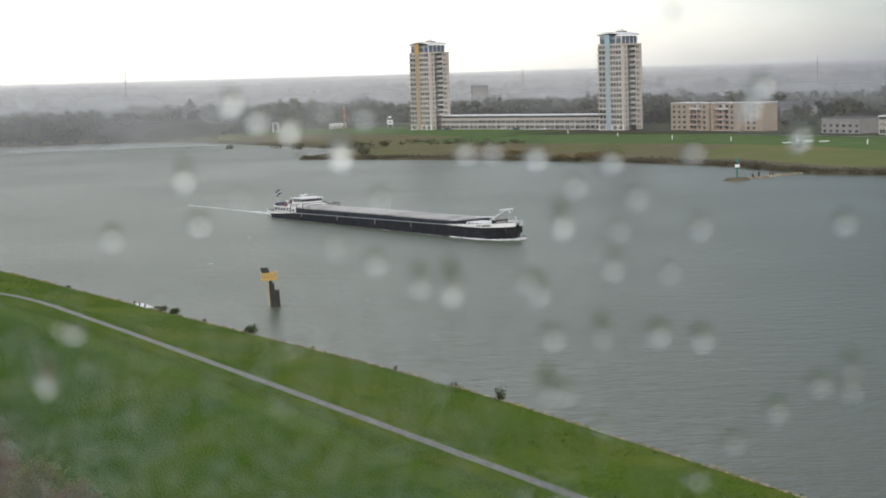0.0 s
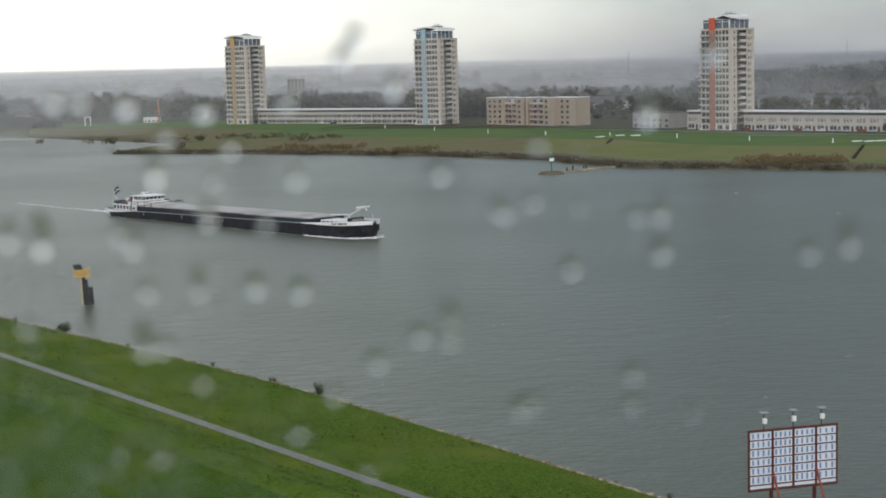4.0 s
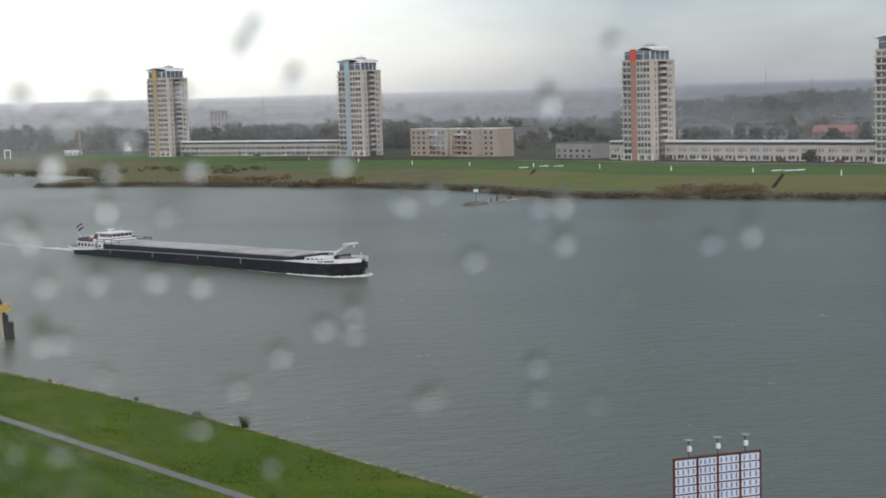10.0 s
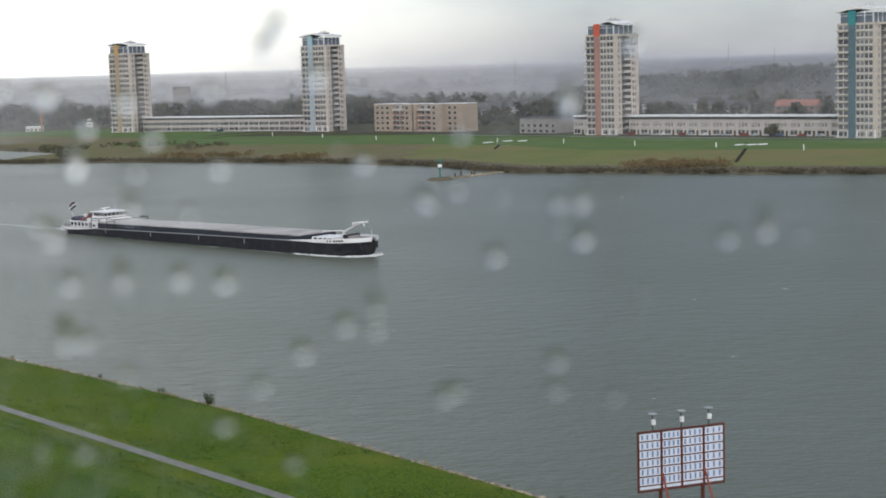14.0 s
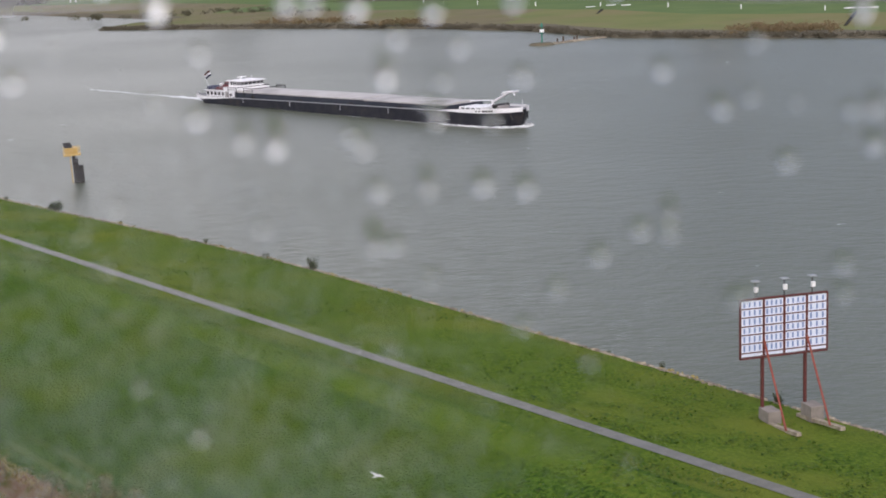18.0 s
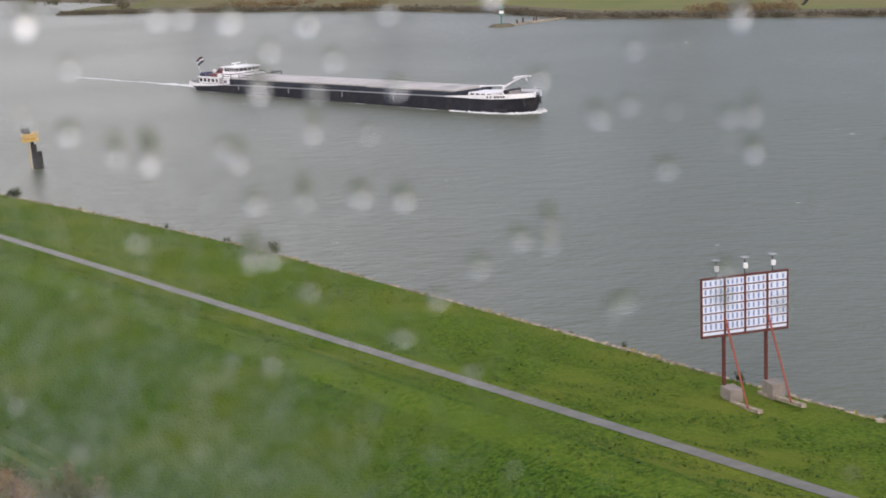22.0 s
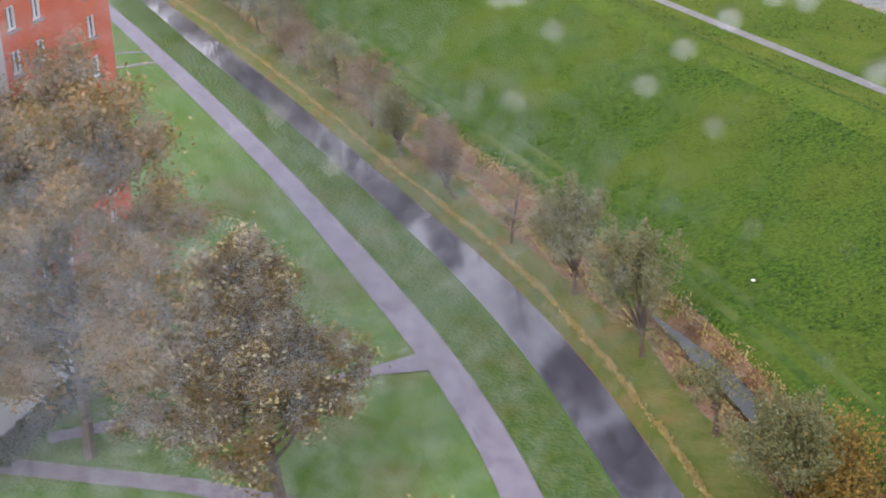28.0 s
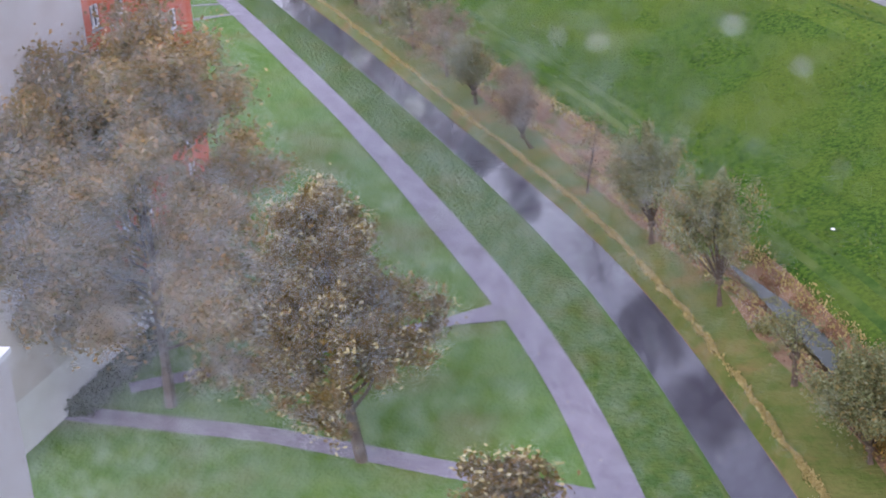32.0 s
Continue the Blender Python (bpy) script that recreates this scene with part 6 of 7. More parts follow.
for i, (az, d, h) in enumerate(((-7.6, 2300, 66), (17.0, 2200, 48), (24.6, 2200, 58), (26.2, 1900, 48), (6.6, 2250, 42), (10.9, 2260, 40))):
    m = thing("lattice_mast", pose(d * math.sin(radians(az)), d * math.cos(radians(az)), 2.0), "thin grey lattice mast far off", "mast", "far masts")
    part("shaft", tubes(((0, 0, 0), (0, 0, h), 0.9, 0.3), n=4), GREYWALL, m)
    part("crossarm", boxes((-3, 3, -0.2, 0.2, h * 0.8, h * 0.8 + 0.5)), GREYWALL, m)


# grey cladding on brown flats: the haze is put into the wall colour
low_house("far_flats", 350.0 * math.sin(radians(5.02)) * 5.2, 350.0 * math.cos(radians(5.02)) * 5.2, -5.02, 20, 14, 23, GREYWALL, ROOFING, "brown block of flats far off, greyed for haze", False, 5)


# ---- the orange house and the house of the window ----
def orange_house():
    a = Vector((-30.65, 87.3))
    d = Vector((-0.16, -0.987)).normalized()
    rz = math.degrees(math.atan2(d.y, d.x))
    ob = thing("orange_house", pose(a.x, a.y, -1.0, 0, 0, rz), "orange rendered apartment house with white windows and pale base", "apartment building")
    # local x runs along the front towards the window's house; the front faces +y
    top, dpt = 27.4, 14.0
    holes = [(c - 0.5, c + 0.5, z - 0.64, z + 0.64) for c in (2.3, 7.9, 10.45) for z in [5.3 + 2.34 * k for k in range(9)]]
    turn = pose(0, 0, 0, 0, 0, 180)
    bm = bmesh.new()
    wall_grid(bm, 0.0, -12.0, 0.0, 3.2, top, [(-h[1], -h[0], h[2], h[3]) for h in holes], 0.35, turn)
    part("orange_wall", bm, ORANGE, ob)
    part("end_wall", boxes((0.0, 0.35, -dpt, -0.36, 3.2, top)), ORANGE, ob)
    part("base_wall", boxes((0.06, 26, -0.5, -0.06, 0, 3.19), (0.06, 0.5, -dpt, -0.5, 0, 3.19)), WHITE_RENDER, ob, "white rendered ground floor")
    part("pale_wing", boxes((12.02, 26, -dpt, 0.25, 3.2, top + 1)), RENDER, ob, "pale grey rendered wing")
    part("inner_block", boxes((0.4, 12.0, -dpt, -0.7, 0, top - 0.1)), GREYWALL, ob)
    part("roof", boxes((-0.2, 26.2, -dpt - 0.2, 0.4, top + 1.0, top + 1.4)), ROOFING, ob)
    for h in holes:
        w = part("window", boxes((h[0], h[1], -0.28, -0.22, h[2], h[3])), GLASS_DARK, ob)
        x0, x1, z0, z1 = h
        part("window_frame", boxes((x0, x0 + 0.08, -0.22, -0.10, z0, z1), (x1 - 0.08, x1, -0.22, -0.10, z0, z1), (x0, x1, -0.22, -0.10, z1 - 0.09, z1), (x0, x1, -0.22, -0.10, z0, z0 + 0.09), ((x0 + x1) / 2 - 0.05, (x0 + x1) / 2 + 0.05, -0.22, -0.12, z0, z1)), WHITE, w)
        part("sill", boxes((x0 - 0.12, x1 + 0.12, -0.3, 0.10, z0 - 0.12, z0)), GREYWALL, w)


orange_house()


def own_house():
    """The room behind the eye, with the window opening, and the wing beside it."""
    t = pose(0, 0, 0, 0, 0, -PANE_TURN)

    def wall(name, *bs):
        ob = part(name, boxes(*bs), RENDER)
        ob.matrix_basis = t
        return tagged(ob, "plain pale wall of the window room", "wall", "", "structure")

    wall("wall_north", (-2.4, -1.1, 0.22, 0.52, 35.9, 39.4), (1.1, 2.4, 0.22, 0.52, 35.9, 39.4), (-1.1, 1.1, 0.22, 0.52, 39.0, 39.4), (-1.1, 1.1, 0.22, 0.52, 35.9, 36.9))
    wall("wall_south", (-2.4, 2.4, -4.2, -4.0, 35.9, 39.4))
    wall("wall_west", (-2.6, -2.4, -4.2, 0.52, 35.9, 39.4))
    wall("wall_east", (2.4, 2.6, -4.2, 0.52, 35.9, 39.4))
    for nm, z in (("floor", 35.7), ("ceiling", 39.4)):
        ob = part(nm, boxes((-2.6, 2.6, -4.2, 0.52, z, z + 0.2)), CONCRETE)
        ob.matrix_basis = t
        tagged(ob, "plain %s of the window room" % nm, nm, "", "structure")
    wing = thing("house_wing", Matrix(), "white rendered corner of the neighbouring wing", "building")
    part("wall", boxes((-14, -5.72, 6.5, 10.8, -1.2, 32.45), bevel=0.02), RENDER, wing)
    part("coping", boxes((-14.1, -5.70, 6.4, 10.83, 32.45, 32.5)), WHITE_RENDER, wing)
    tower_block = thing("own_house", t, "tall pale house block below the window", "building")
    part("wall", boxes((-9, 9, -14, 0.5, -1.2, 35.6)), RENDER, tower_block)


own_house()


# ---- the wet pane ----
def wet_window():
    t = pose(0, 0, EYE_H, 0, 0, -PANE_TURN)
    win = thing("window_1", t, "rain-spattered window pane in a white frame", "window", "", "structure")
    part("window_frame", boxes((-1.1, -1.03, PANE_AWAY - 0.03, PANE_AWAY + 0.03, -1.1, 1.0), (1.03, 1.1, PANE_AWAY - 0.03, PANE_AWAY + 0.03, -1.1, 1.0), (-1.1, 1.1, PANE_AWAY - 0.03, PANE_AWAY + 0.03, 0.93, 1.0), (-1.1, 1.1, PANE_AWAY - 0.03, PANE_AWAY + 0.03, -1.1, -1.03)), WHITE, win)

    def drop(x, z, r, tall=1.0, tilt=0.0):
        """A flat bead of rain on the outside of the pane."""
        key = "drop_%d" % round(r * 1e5)
        if key not in SHARED:
            bm = bmesh.new()
            bmesh.ops.create_uvsphere(bm, u_segments=14, v_segments=10, radius=1.0)
            for v in bm.verts:
                v.co = Vector((v.co.x * r, v.co.y * r * 0.5, v.co.z * r))
            for f in bm.faces:
                f.smooth = True
            me = bpy.data.meshes.new("raindrop")
            bm.to_mesh(me)
            bm.free()
            me.materials.append(RAIN)
            SHARED[key] = me
        ob = new("raindrop", SHARED[key])
        ob.parent = win
        ob.matrix_basis = pose(x, PANE_AWAY + r * 0.5 + 0.0005, z, 0, tilt, 0) @ Matrix.Diagonal((1, 1, tall, 1))
        ob.visible_shadow = False

    # steamed-up side of the pane: fine mist, thickest low down beside the frame
    rng = np.random.default_rng(17)
    gx, gz = np.meshgrid(np.arange(-0.155, 0.055, 0.0004), np.arange(-0.17, -0.018, 0.0004))
    gx, gz = gx.ravel() + rng.uniform(-2e-4, 2e-4, gx.size), gz.ravel() + rng.uniform(-2e-4, 2e-4, gz.size)

    def ramp(v, a, b):
        f = np.clip((v - a) / (b - a), 0, 1)
        return f * f * (3 - 2 * f)

    veil = 0.17 * ramp(gx, -0.070, -0.098) * (0.35 * ramp(gz, -0.012, -0.034) + 0.65 * ramp(gz, -0.065, -0.11)) * (1 - 0.65 * ramp(gz, -0.095, -0.135)) + 0.115 * ramp(gx, 0.005, -0.05) * (0.55 * ramp(gz, -0.012, -0.030) + 0.45 * ramp(gz, -0.055, -0.085)) * (1 - 0.5 * ramp(gz, -0.09, -0.12)) + 0.045 * ramp(gx, 0.035, -0.03) * ramp(gz, -0.035, -0.065) * ramp(gx, 0.06, 0.0)
    # extra specks, added to brighten this part of the view
    veil += 0.03 * np.exp(-((gx + 0.034) / 0.026) ** 2 - ((gz + 0.078) / 0.02) ** 2)
    smear = np.array([noise.noise(Vector((x * 45, 0.3, z * 20))) for x, z in zip(gx, gz)])
    veil *= 1 + 0.06 * smear
    on = rng.uniform(0, 1, gx.size) < veil
    gx, gz = gx[on], gz[on]
    h = 0.0002
    c = np.stack([gx, np.full(gx.size, PANE_AWAY - 0.001), gz], 1)
    sq = np.stack([c + np.array([a * h, 0, b * h]) for a, b in ((-1, -1), (1, -1), (1, 1), (-1, 1))], 1).reshape(-1, 3)
    mist = new("mist", quad_mesh("mist", sq, BREATH))
    mist.parent = win
    mist.visible_shadow = False
    tagged(mist, "fine mist of breath on the glass", "", "", "stuff")

    # beads in millimetres from the eye's axis, sideways and up
    beads = [(21, -37), (26, -35), (37, -50), (46, -27), (-12, -17), (2, -29), (56, -45), (-24, -21), (25, -11), (-22, -28), (-14, -28), (-5, -28), (-20, -37), (61, -19), (61, -25), (86, -26), (93, -25), (2, -11), (-11, -11), (-20, -10), (-8, -6), (41, -7), (59, -3), (-24, 1), (-31, 2),
             (-38, -20), (-26, -19), (1, 1), (-23, -37), (-92, -10), (-78, -8), (-80, -1), (-49, -5), (-50, -15), (-43, -19), (-18, -4), (-12, 0), (-55, 2), (-35, 2), (-99, -25), (-104, -33), (-68, 8), (-51, 8), (-63, 6), (26, -38), (14, -41)]
    rng = np.random.default_rng(91)
    for i, (x, z) in enumerate(beads):
        r = float(rng.choice([0.0011, 0.0013, 0.0015]))
        tall = (1.0, 2.3, 1.2)[i % 3]
        drop(x / 1000, z / 1000 + r * (tall - 1) * 0.7, r, tall)
    low = [(66, -52), (1, -52), (-3, -18), (40, -16), (57, -19), (-41, -33), (12, -59), (7, -46), (-14, -43), (39, -49), (56, -50), (-53, -67), (-62, -58), (-21, -55)]
    for x, z in low:
        drop(x / 1000, z / 1000, float(rng.choice([0.0011, 0.0013])))
    for _ in range(70):
        drop(rng.uniform(-0.13, 0.12), rng.uniform(-0.13, 0.03), float(rng.choice([0.0005, 0.0008])))
    drop(0.0346, -0.0172, 0.0013, 1.7, -35)
    for x, z in ((0.010, 0.008), (0.018, 0.003), (0.012, 0.011), (0.070, 0.007), (-0.072, 0.011)):
        drop(x, z, 0.0013, 1.6, 12)


wet_window()


# ---- barge ----
def build_barge():
    ob = thing("barge", Matrix(), "long black cargo barge with grey hatches and white deckhouse", "barge")
    # hull sections: x, half breadth, deck height; the stern overhangs the water
    secs = [(-54.6, 3.3, 2.75), (-53.4, 4.7, 2.6), (-50, 5.5, 2.5), (-45, 5.6, 2.48), (-38, 5.7, 2.55), (-30, 5.7, 2.65), (0, 5.7, 2.75), (24, 5.7, 2.8), (34, 5.7, 2.85), (42, 5.6, 2.95), (47, 5.2, 3.1), (50.5, 4.1, 3.25), (52.8, 2.4, 3.35), (53.8, 0.6, 3.4)]
    bm = bmesh.new()
    rings = []
    for x, b, z in secs:
        tuck = 0.45 if x < -50 else (0.82 if x > 48 else 1.0)
        keel = x + 2.6 * (-49 - x) / 5 if x < -49 else (x * 0.965 if x > 48 else x)
        chine = x + 1.7 * (-49 - x) / 5 if x < -49 else (x * 0.985 if x > 48 else x)
        full = 0.93 if x > 48 or x < -50 else 1.0
        rings.append([bm.verts.new(v) for v in ((keel, -b * tuck, -1.2), (chine, -b * full, 0.9), (x, -b, z), (x, b, z), (chine, b * full, 0.9), (keel, b * tuck, -1.2))])
    for r0, r1 in zip(rings, rings[1:]):
        for k in range(6):
            bm.faces.new((r0[k], r1[k], r1[(k + 1) % 6], r0[(k + 1) % 6]))
    bm.faces.new(rings[0])
    bm.faces.new(rings[-1][::-1])
    part("hull", bm, HULL, ob)

    def rail_band(name, x0, x1, lo, hi, material, label, out=0.06):
        bm = bmesh.new()
        xs = [x0] + [s[0] for s in secs if x0 < s[0] < x1] + [x1]
        for sgn in (-1, 1):
            pts = []
            for x in xs:
                b = float(np.interp(x, [s[0] for s in secs], [s[1] for s in secs]))
                z = float(np.interp(x, [s[0] for s in secs], [s[2] for s in secs]))
                l, h = lo(x, z), hi(x, z)
                pts.append([bm.verts.new((x, sgn * (b + o), q)) for o, q in ((out, l), (out, h), (-0.08, h), (-0.08, l))])
            for a, c in zip(pts, pts[1:]):
                for k in range(4):
                    f = (a[k], c[k], c[(k + 1) % 4], a[(k + 1) % 4])
                    bm.faces.new(f if sgn < 0 else f[::-1])
        return part(name, bm, material, ob, label)

    rail_band("bow_bulwark", 32, 53.8, lambda x, z: z - 0.4 * min(1, max(0.02, (x - 32) / 14)), lambda x, z: z + 0.5 * min(1, max(0.02, (x - 32) / 12)), WHITE, "white raised bow bulwark", 0.07)
    rail_band("stern_bulwark", -54.6, -37, lambda x, z: z - 0.68 * min(1, max(0.02, (-37 - x) / 13)), lambda x, z: z + 0.12 + 0.3 * max(0, (-50 - x) / 4), WHITE, "white stern bulwark tapering forward", 0.07)
    rail_band("stern_capping", -54.6, -38, lambda x, z: z + 0.125 + 0.3 * max(0, (-50 - x) / 4), lambda x, z: z + 0.2 + 0.3 * max(0, (-50 - x) / 4), GREYWALL, "grey capping rail", 0.09)
    rail_band("gunwale", -37, 34, lambda x, z: z - 0.10, lambda x, z: z + 0.08, STEEL, "pale worn rubbing strake", 0.12)
    part("coaming", boxes((-37.5, 37.2, -4.75, 4.75, 2.5, 3.82)), COAMING, ob, "dark blue hatch coaming")
    bm = bmesh.new()
    part("bow_stem", tubes(((52.0, 0, -1), (53.7, 0, 3.2), 0.16, 0.2)), HULL, ob)
    x = -37.2
    for k in range(14):
        w = 5.27
        z = 3.83 if k < 9 else 3.7
        bm = bmesh.new()
        prof = [(-4.85, z), (-4.85, z + 0.28), (-2.4, z + 0.52), (0, z + 0.6), (2.4, z + 0.52), (4.85, z + 0.28), (4.85, z)]
        L = [bm.verts.new((x + 0.04, y, q)) for y, q in prof]
        R = [bm.verts.new((x + w - 0.04, y, q)) for y, q in prof]
        for j in range(7):
            bm.faces.new((L[j], L[(j + 1) % 7], R[(j + 1) % 7], R[j]))
        bm.faces.new(L)
        bm.faces.new(R[::-1])
        part("hatch_cover", bm, HATCH, ob)
        x += w
    for px_ in (-30, -12, 6, 22):
        for sg in (-1, 1):
            for bx in (px_, px_ + 0.8):
                part("bollard", tubes(((bx, sg * 5.3, 2.7), (bx, sg * 5.3, 3.25), 0.16, 0.2)), BLACK, ob)
            part("side_ladder", boxes((px_ - 3, px_ - 2.8, sg * 5.76 - 0.03, sg * 5.76 + 0.03, 1.4, 2.7)), STEEL, ob)
    # stern house
    house = part("deckhouse", boxes((-50.4, -38.6, -4.0, 4.0, 2.3, 3.9), (-50.8, -38.4, -4.2, 4.2, 3.9, 4.02), bevel=0.06), WHITE, ob)
    for sg in (-1, 1):
        for k in range(5):
            xx = -49.6 + k * 1.55
            w = part("window", boxes((xx - 0.5, xx + 0.5, sg * 4.0 - 0.03, sg * 4.0 + 0.03, 2.78, 3.58), bevel=0.02), GLASS_DARK, house)
            part("window_frame", boxes((xx - 0.6, xx + 0.6, sg * 4.02 - 0.02, sg * 4.02 + 0.02, 2.70, 2.77), (xx - 0.6, xx + 0.6, sg * 4.02 - 0.02, sg * 4.02 + 0.02, 3.59, 3.65)), GREYWALL, w)
        part("door", boxes((-42.4, -41.4, sg * 4.0 - 0.03, sg * 4.0 + 0.03, 2.55, 3.75)), GREYWALL, house)
        part("window", boxes((-40.7, -39.6, sg * 4.0 - 0.03, sg * 4.0 + 0.03, 2.8, 3.3)), GLASS_DARK, house)
    for k in range(4):
        part("window", boxes((-50.44, -50.37, -3.4 + k * 2.0, -2.4 + k * 2.0, 2.8, 3.6)), GLASS_DARK, house)
    bm = bmesh.new()
    for sg in (-1, 1):
        for q in range(7):
            tube(bm, (-50.5 + q * 1.5, sg * 4.1, 4.0), (-50.5 + q * 1.5, sg * 4.1, 4.8), 0.02, 0.02, 5)
        tube(bm, (-50.5, sg * 4.1, 4.8), (-41.6, sg * 4.1, 4.8), 0.02, 0.02, 5)
    tube(bm, (-50.5, -4.1, 4.8), (-50.5, 4.1, 4.8), 0.02, 0.02, 5)
    part("roof_railing", bm, STEEL, ob)
    part("canvas_cover", boxes((-50.4, -48.2, -3.9, -1.2, 4.02, 4.85), (-48.3, -46.0, -3.7, -1.4, 4.02, 4.62), bevel=0.28), BLUE_PAINT, ob, "dark blue canvas cover")
    cab = part("deck_car", boxes((-48.2, -42.9, -1.0, 0.8, 4.3, 5.05), (-47.2, -44.0, -0.9, 0.7, 4.95, 5.62), bevel=0.24), RED_PAINT, ob, "dark red car on the deckhouse roof")
    part("car_window", boxes((-46.9, -45.7, -0.94, -0.9, 5.08, 5.45), (-45.5, -44.4, -0.94, -0.9, 5.08, 5.45)), GLASS_DARK, cab)
    for cx in (-47.2, -43.9):
        part("car_wheel", tubes(((cx, -1.05, 4.3), (cx, -0.8, 4.3), 0.28, 0.28), n=10), BLACK, cab)
    part("red_locker", boxes((-46.6, -43.4, -3.8, -2.2, 4.02, 4.75), bevel=0.12), RED_PAINT, ob, "dull red locker")
    part("life_raft", tubes(((-48.6, -0.9, 5.0), (-47.5, -0.9, 5.0), 0.36, 0.36), ((-48.0, -0.9, 4.0), (-48.0, -0.9, 4.7), 0.2, 0.2)), WHITE, ob)
    part("bridge_base", boxes((-43.2, -35.2, -4.0, 4.0, 4.0, 4.75), (-38.8, -34.6, -4.3, 4.3, 2.4, 4.0), bevel=0.08), WHITE, ob)
    wh = part("wheelhouse", boxes((-41.9, -36.6, -3.3, 3.3, 4.72, 5.35), (-41.9, -36.5, -3.2, 3.2, 6.1, 6.25), (-42.3, -36.1, -3.6, 3.6, 6.25, 6.42), (-41.8, -41.4, -3.2, 3.2, 5.3, 6.15), bevel=0.04), WHITE, ob)
    part("window_band", boxes((-41.5, -36.7, -3.16, 3.16, 5.32, 6.12)), GLASS_DARK, wh)
    for k in range(6):
        xx = -41.2 + k * 0.86
        for sg in (-1, 1):
            part("mullion", boxes((xx - 0.06, xx + 0.06, sg * 3.16 - 0.05, sg * 3.16 + 0.05, 5.32, 6.12)), WHITE, wh)
    for k in range(5):
        part("mullion", boxes((-36.74, -36.64, -2.4 + k * 1.2 - 0.06, -2.4 + k * 1.2 + 0.06, 5.32, 6.12)), WHITE, wh)
    part("radar", tubes(((-40.9, 0, 6.4), (-40.9, 0, 7.0), 0.12, 0.1), ((-40.9, -1.3, 7.02), (-40.9, 1.3, 7.02), 0.12, 0.12), ((-38.9, 1.5, 6.4), (-38.9, 1.5, 7.6), 0.05, 0.03), ((-39.7, -1.2, 6.4), (-39.7, -1.2, 6.9), 0.3, 0.2)), WHITE, ob)
    for x0, x1 in ((-39.9, -36.6), (-33.6, -30.2)):
        for sg in (-1, 1):
            part("gantry", tubes(((x0, sg * 4.9, 2.6), (x0, sg * 4.9, 4.9), 0.08, 0.08), ((x1, sg * 4.9, 2.6), (x1, sg * 4.9, 4.9), 0.08, 0.08), ((x0 - 0.1, sg * 4.9, 4.9), (x1 + 0.1, sg * 4.9, 4.9), 0.08, 0.08), ((x0, sg * 4.9, 4.4), (x1, sg * 4.9, 4.4), 0.06, 0.06)), BLACK, ob)
        part("gantry_beam", tubes(((x1, -4.9, 4.9), (x1, 4.9, 4.9), 0.08, 0.08)), BLACK, ob)
    part("flagstaff", tubes(((-53.6, 0, 2.6), (-56.9, 0, 7.3), 0.05, 0.03)), WHITE, ob)
    for k, m in enumerate((DARK_RED, WHITE, BLUE_PAINT)):
        bm = bmesh.new()
        n = 6
        cols = []
        for q in range(n + 1):
            u = q / n
            cols.append([bm.verts.new((-56.8 + 2.6 * u + 0.22 * (k + e), 0.22 * math.sin(u * 6 + 0.5), 7.2 - 0.44 * (k + e) + 1.25 * u - 0.25 * u * u)) for e in (0, 1)])
        for a, c in zip(cols, cols[1:]):
            bm.faces.new((a[0], c[0], c[1], a[1]))
        bmesh.ops.solidify(bm, geom=bm.faces[:], thickness=0.03)
        part("flag_stripe", bm, m, ob)
    # bow
    part("forepeak_house", boxes((37.6, 43.6, -2.6, 2.6, 2.6, 3.45), bevel=0.1), WHITE, ob)
    for k in range(4):
        for sg in (-1, 1):
            part("forepeak_window", boxes((38.3 + k * 1.5, 39.3 + k * 1.5, sg * 2.6 - 0.03, sg * 2.6 + 0.03, 2.95, 3.3)), GLASS_DARK, ob)
    part("winch", boxes((46.2, 48.2, -1.4, 1.4, 3.0, 3.9), bevel=0.1), GREYWALL, ob)
    part("winch_drum", tubes(((47.2, -2.1, 3.8), (47.2, 2.1, 3.8), 0.45, 0.45), n=10), BLACK, ob)
    part("crane_post", tubes(((44.9, 0, 2.8), (44.9, 0, 4.6), 0.3, 0.28)), WHITE, ob)
    part("crane_boom", tubes(((44.9, 0, 4.4), (49.6, 0, 6.5), 0.26, 0.2)), WHITE, ob)
    part("crane_head", tubes(((47.6, 0, 6.25), (52.2, 0, 6.95), 0.2, 0.2), ((49.4, -1.6, 6.7), (49.4, 1.6, 6.7), 0.14, 0.14), ((50.8, 0, 6.7), (51.2, 0, 6.0), 0.14, 0.14), ((38.5, 0, 4.45), (44.9, 0, 4.75), 0.12, 0.12), ((38.5, 0, 4.0), (38.5, 0, 4.5), 0.1, 0.1)), WHITE, ob)
    part("jackstaff", tubes(((53.4, 0, 3.4), (53.2, 0, 5.3), 0.06, 0.05)), WHITE, ob)
    for sg in (-1, 1):
        bm = bmesh.new()
        for k, (xx, wd) in enumerate(((45.6, 0.3), (46.4, 0.3), (47.4, 0.45), (48.0, 0.45), (48.6, 0.45), (49.2, 0.4))):
            b = float(np.interp(xx, [s[0] for s in secs], [s[1] for s in secs]))
            z = float(np.interp(xx, [s[0] for s in secs], [s[2] for s in secs]))
            box(bm, xx - wd / 2, xx + wd / 2, sg * (b + 0.1) - 0.1, sg * (b + 0.1) + 0.1, z - 0.15, z + 0.2)
        part("name_bars", bm, BLACK, ob, "dark lettering bars on the bow")
        part("anchor", tubes(((52.6, sg * 2.2, 1.4), (52.2, sg * 2.5, 2.6), 0.16, 0.14)), BLACK, ob)
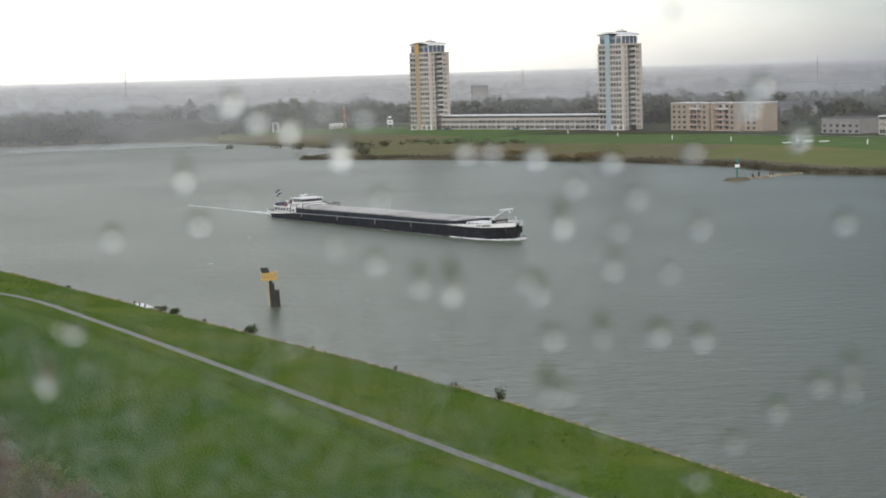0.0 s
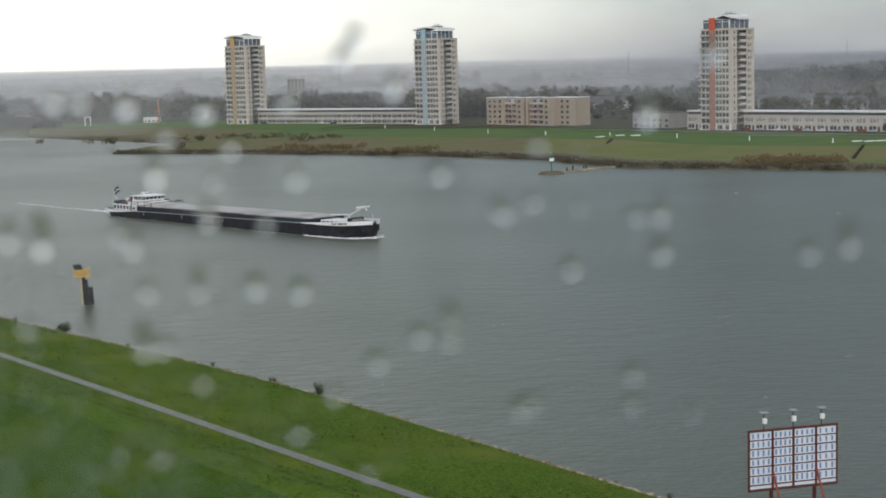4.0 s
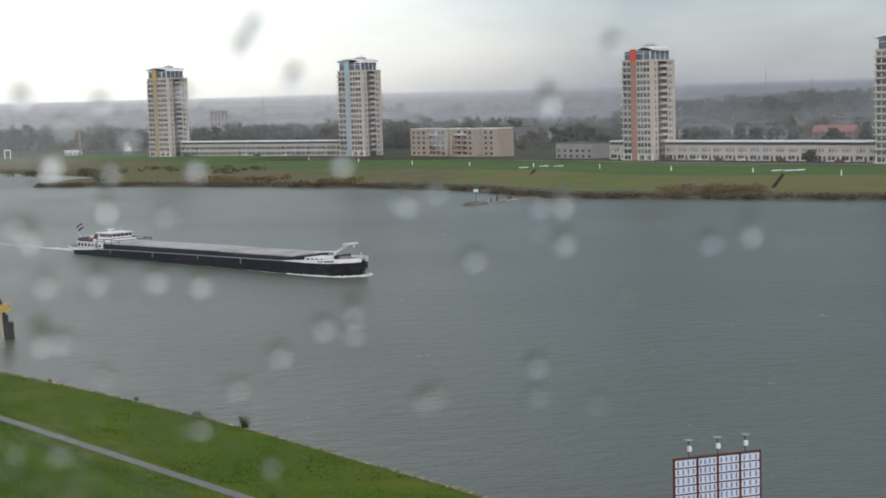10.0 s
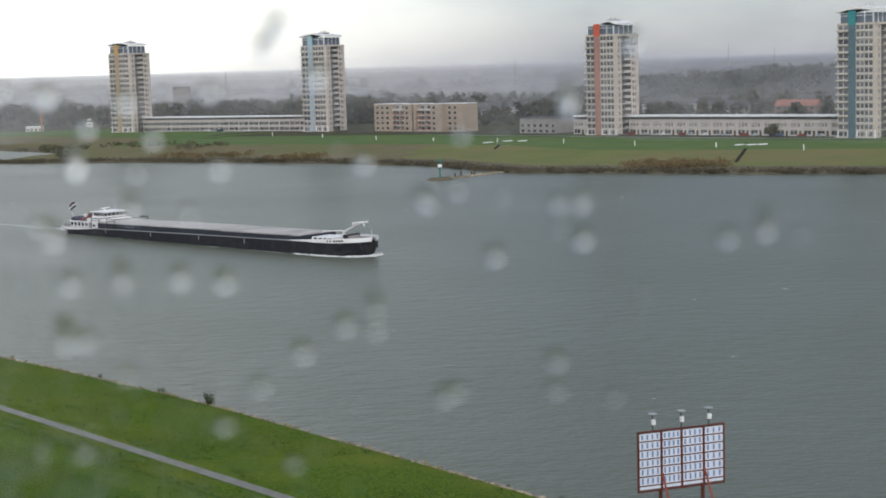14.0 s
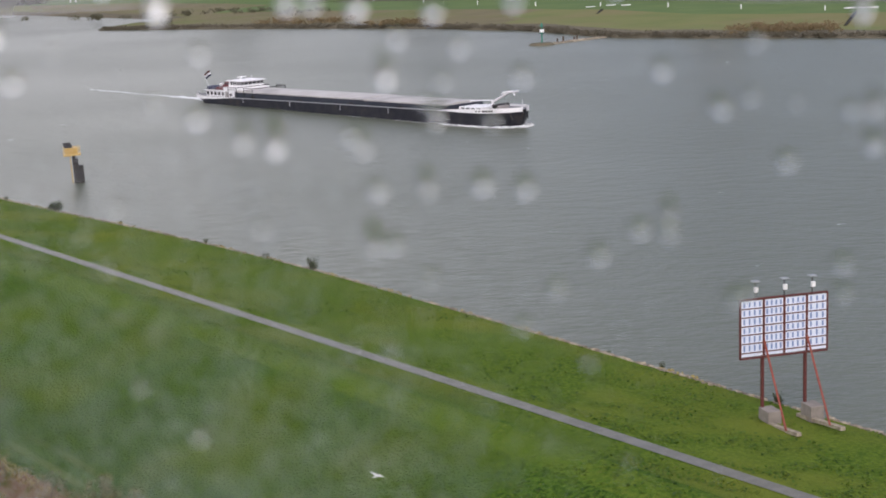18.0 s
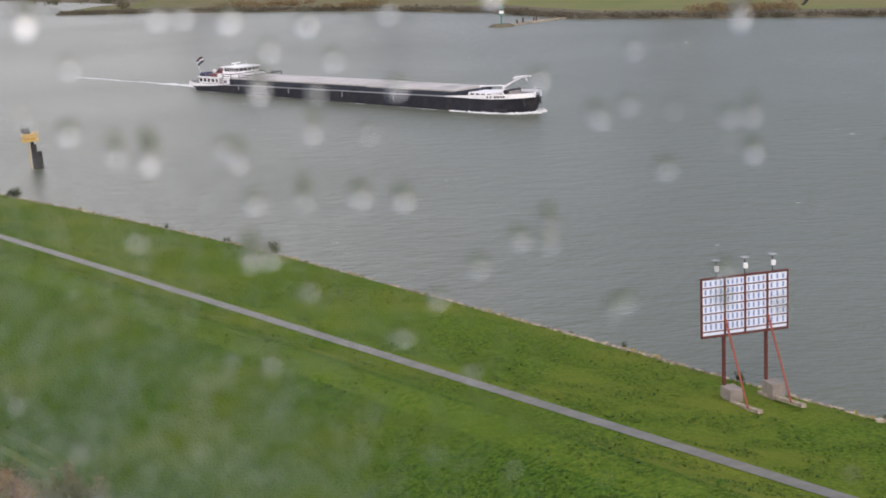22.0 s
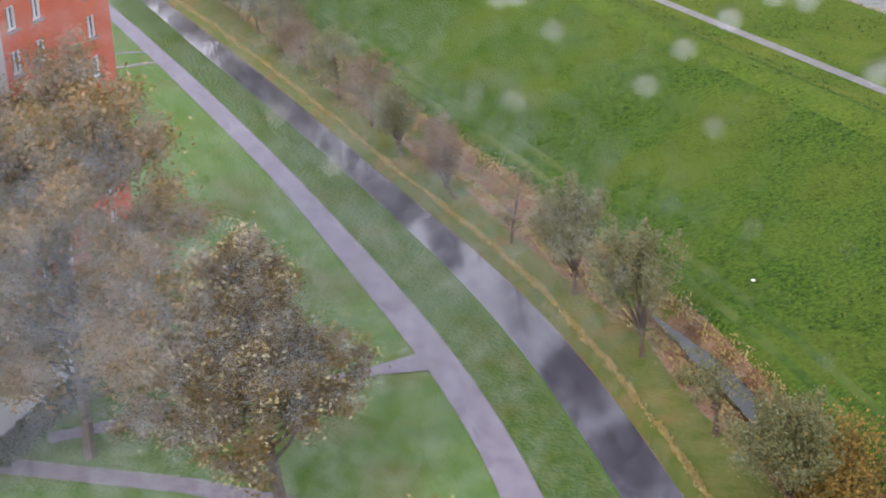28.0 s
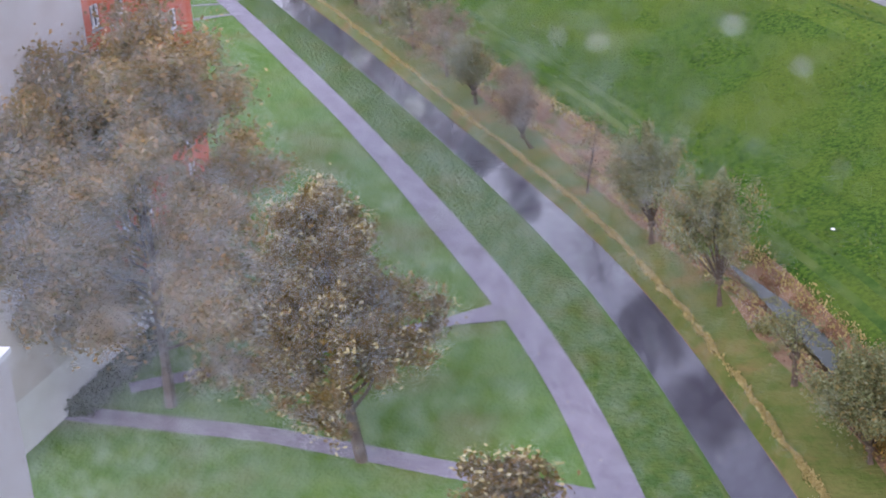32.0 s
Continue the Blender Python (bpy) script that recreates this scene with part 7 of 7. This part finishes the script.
    # she lies deeper by the stern: everything above the water is sheared down aft
    for c in list(ob.children) + [g for c in ob.children for g in c.children]:
        for v in c.data.vertices:
            v.co.z -= 0.0092 * max(0.0, 44 - v.co.x) * min(1.0, max(0.0, v.co.z / 2.0))
    # foam at bow and stern, ridges of broken water
    rng = np.random.default_rng(7)

    def foam(name, pts, width, height):
        bm = bmesh.new()
        for i, (x, y) in enumerate(pts):
            for _ in range(9):
                r = rng.uniform(0.3, 1.0) * width
                m = Matrix.Translation((x + rng.normal() * 0.9, y + rng.normal() * width * 0.5, 0.0)) @ Matrix.Diagonal((r * 2.8, r * 0.7, height * rng.uniform(0.35, 0.9), 1))
                bmesh.ops.create_icosphere(bm, subdivisions=1, radius=1.0, matrix=m)
        return tagged(part(name, bm, FOAM, ob), "white broken water", "", "", "stuff")

    foam("bow_wave", [(54.2, 0.0), (53.8, -0.9), (53.3, -1.9), (52.2, -3.0), (51, -4.0), (49.5, -4.9), (47.5, -5.5), (45.5, -5.9), (43, -6.1), (40, -6.2), (37.5, -6.3), (53.6, 1.2), (52.5, 2.8), (50.5, 4.4)], 0.40, 0.34)
    for x, n_, big in ((32, 3, 0.15), (27.5, 1, 0.10), (24, 2, 0.13), (16.5, 1, 0.08), (9.5, 2, 0.14), (7, 1, 0.09), (-2, 1, 0.08), (-16, 1, 0.10), (-27, 2, 0.09), (-41, 2, 0.13)):
        foam("side_wave", [(x - 1.3 * q + rng.normal() * 0.4, -6.0 - abs(rng.normal()) * 0.25) for q in range(n_)], big, 0.06)
    foam("stern_wave", [(-54.2, -1.5), (-55, -0.5), (-55.5, 0.6), (-56.5, -0.6), (-58, 0.3), (-60, -0.6), (-62, 0), (-64, -0.5), (-66.5, 0), (-69, -0.4)], 0.8, 0.35)
    foam("wake", [(-72 - 3.2 * k, 0.25 * math.sin(k)) for k in range(13)], 0.42, 0.10)
    return ob


barge = build_barge()


# ---- gull ----
def build_gull():
    ob = thing("gull", Matrix(), "white gull with grey wings gliding over the dike", "bird")
    bm = bmesh.new()
    bmesh.ops.create_uvsphere(bm, u_segments=10, v_segments=8, radius=1.0, matrix=Matrix.Diagonal((0.24, 0.075, 0.075, 1)))
    bmesh.ops.create_uvsphere(bm, u_segments=8, v_segments=6, radius=0.06, matrix=Matrix.Translation((0.24, 0, 0.035)))
    part("body", bm, WHITE, ob)
    part("tail", boxes((-0.38, -0.18, -0.07, 0.07, -0.012, 0.012), bevel=0.005), WHITE, ob)
    part("beak", tubes(((0.29, 0, 0.03), (0.35, 0, 0.015), 0.018, 0.005), n=6), YELLOW, ob)
    wings = []
    for sg in (-1, 1):
        bm = bmesh.new()
        o = [(0.12, 0.0), (0.15, 0.28), (0.06, 0.55), (-0.06, 0.72), (-0.04, 0.45), (-0.1, 0.22), (-0.1, 0.0)]
        top_ = [bm.verts.new((x, sg * y, 0.012)) for x, y in o]
        bot = [bm.verts.new((x, sg * y, -0.012)) for x, y in o]
        bm.faces.new(top_)
        bm.faces.new(bot[::-1])
        for k in range(7):
            bm.faces.new((top_[k], top_[(k + 1) % 7], bot[(k + 1) % 7], bot[k]))
        bmesh.ops.recalc_face_normals(bm, faces=bm.faces)
        wings.append(part("wing", bm, WHITE, ob, "pale grey outstretched wing"))
        wings[-1].matrix_basis = pose(0.02, sg * 0.05, 0.04)
    return ob, wings


gull, gull_wings = build_gull()


# ---- what moves ----
def motions():
    heading = math.degrees(math.atan2(-3.2, 1.835)) + 2.6
    h = radians(heading)
    rows = []
    for t in (0.0, 8.0, 16.0, 24.0, 32.0):
        c = Vector((39.4 + 1.86 * t, 360.0 - 3.07 * t, 0)) - Vector((math.cos(h), math.sin(h), 0)) * 53.6
        rows.append((t, pose(c.x, c.y, 0, 0, 0, heading)))
    walk(barge, rows)
    # the gull comes in from the left, turns over the slope and leaves below
    way = [(0.0, -160, 150, 14, -30), (8.0, -95, 135, 12, -25), (14.0, -30, 112, 7, -15), (16.5, -4, 89.5, 5.9, 8), (17.5, 7.04, 90.4, 5.5, 16), (18.0, 12.0, 91.85, 5.5, 30), (18.5, 15.86, 94.4, 5.5, 20), (19.0, 16.4, 94.85, 5.5, -60), (19.5, 14.05, 91.5, 5.5, -128),
           (20.0, 8.5, 86.8, 5.5, -142), (20.6, 1, 81.5, 6.5, -145), (24.0, -30, 70, 26, -160), (28.0, -60, 20, 34, -110), (32.0, -62, -40, 36, -90)]
    walk(gull, [(t, pose(x, y, z, -20 if 18 < t < 19.6 else 0, 0, a)) for t, x, y, z, a in way])
    for sg, wing in zip((-1, 1), gull_wings):
        rows = []
        for k in range(129):
            t = k * 0.25
            flap = 22 * math.sin(k * 1.9) if 16 < t < 18 or t > 21 else 6 + 5 * math.sin(k)
            rows.append((t, pose(0.02, sg * 0.05, 0.04, sg * flap, 0, 0)))
        walk(wing, rows)


motions()
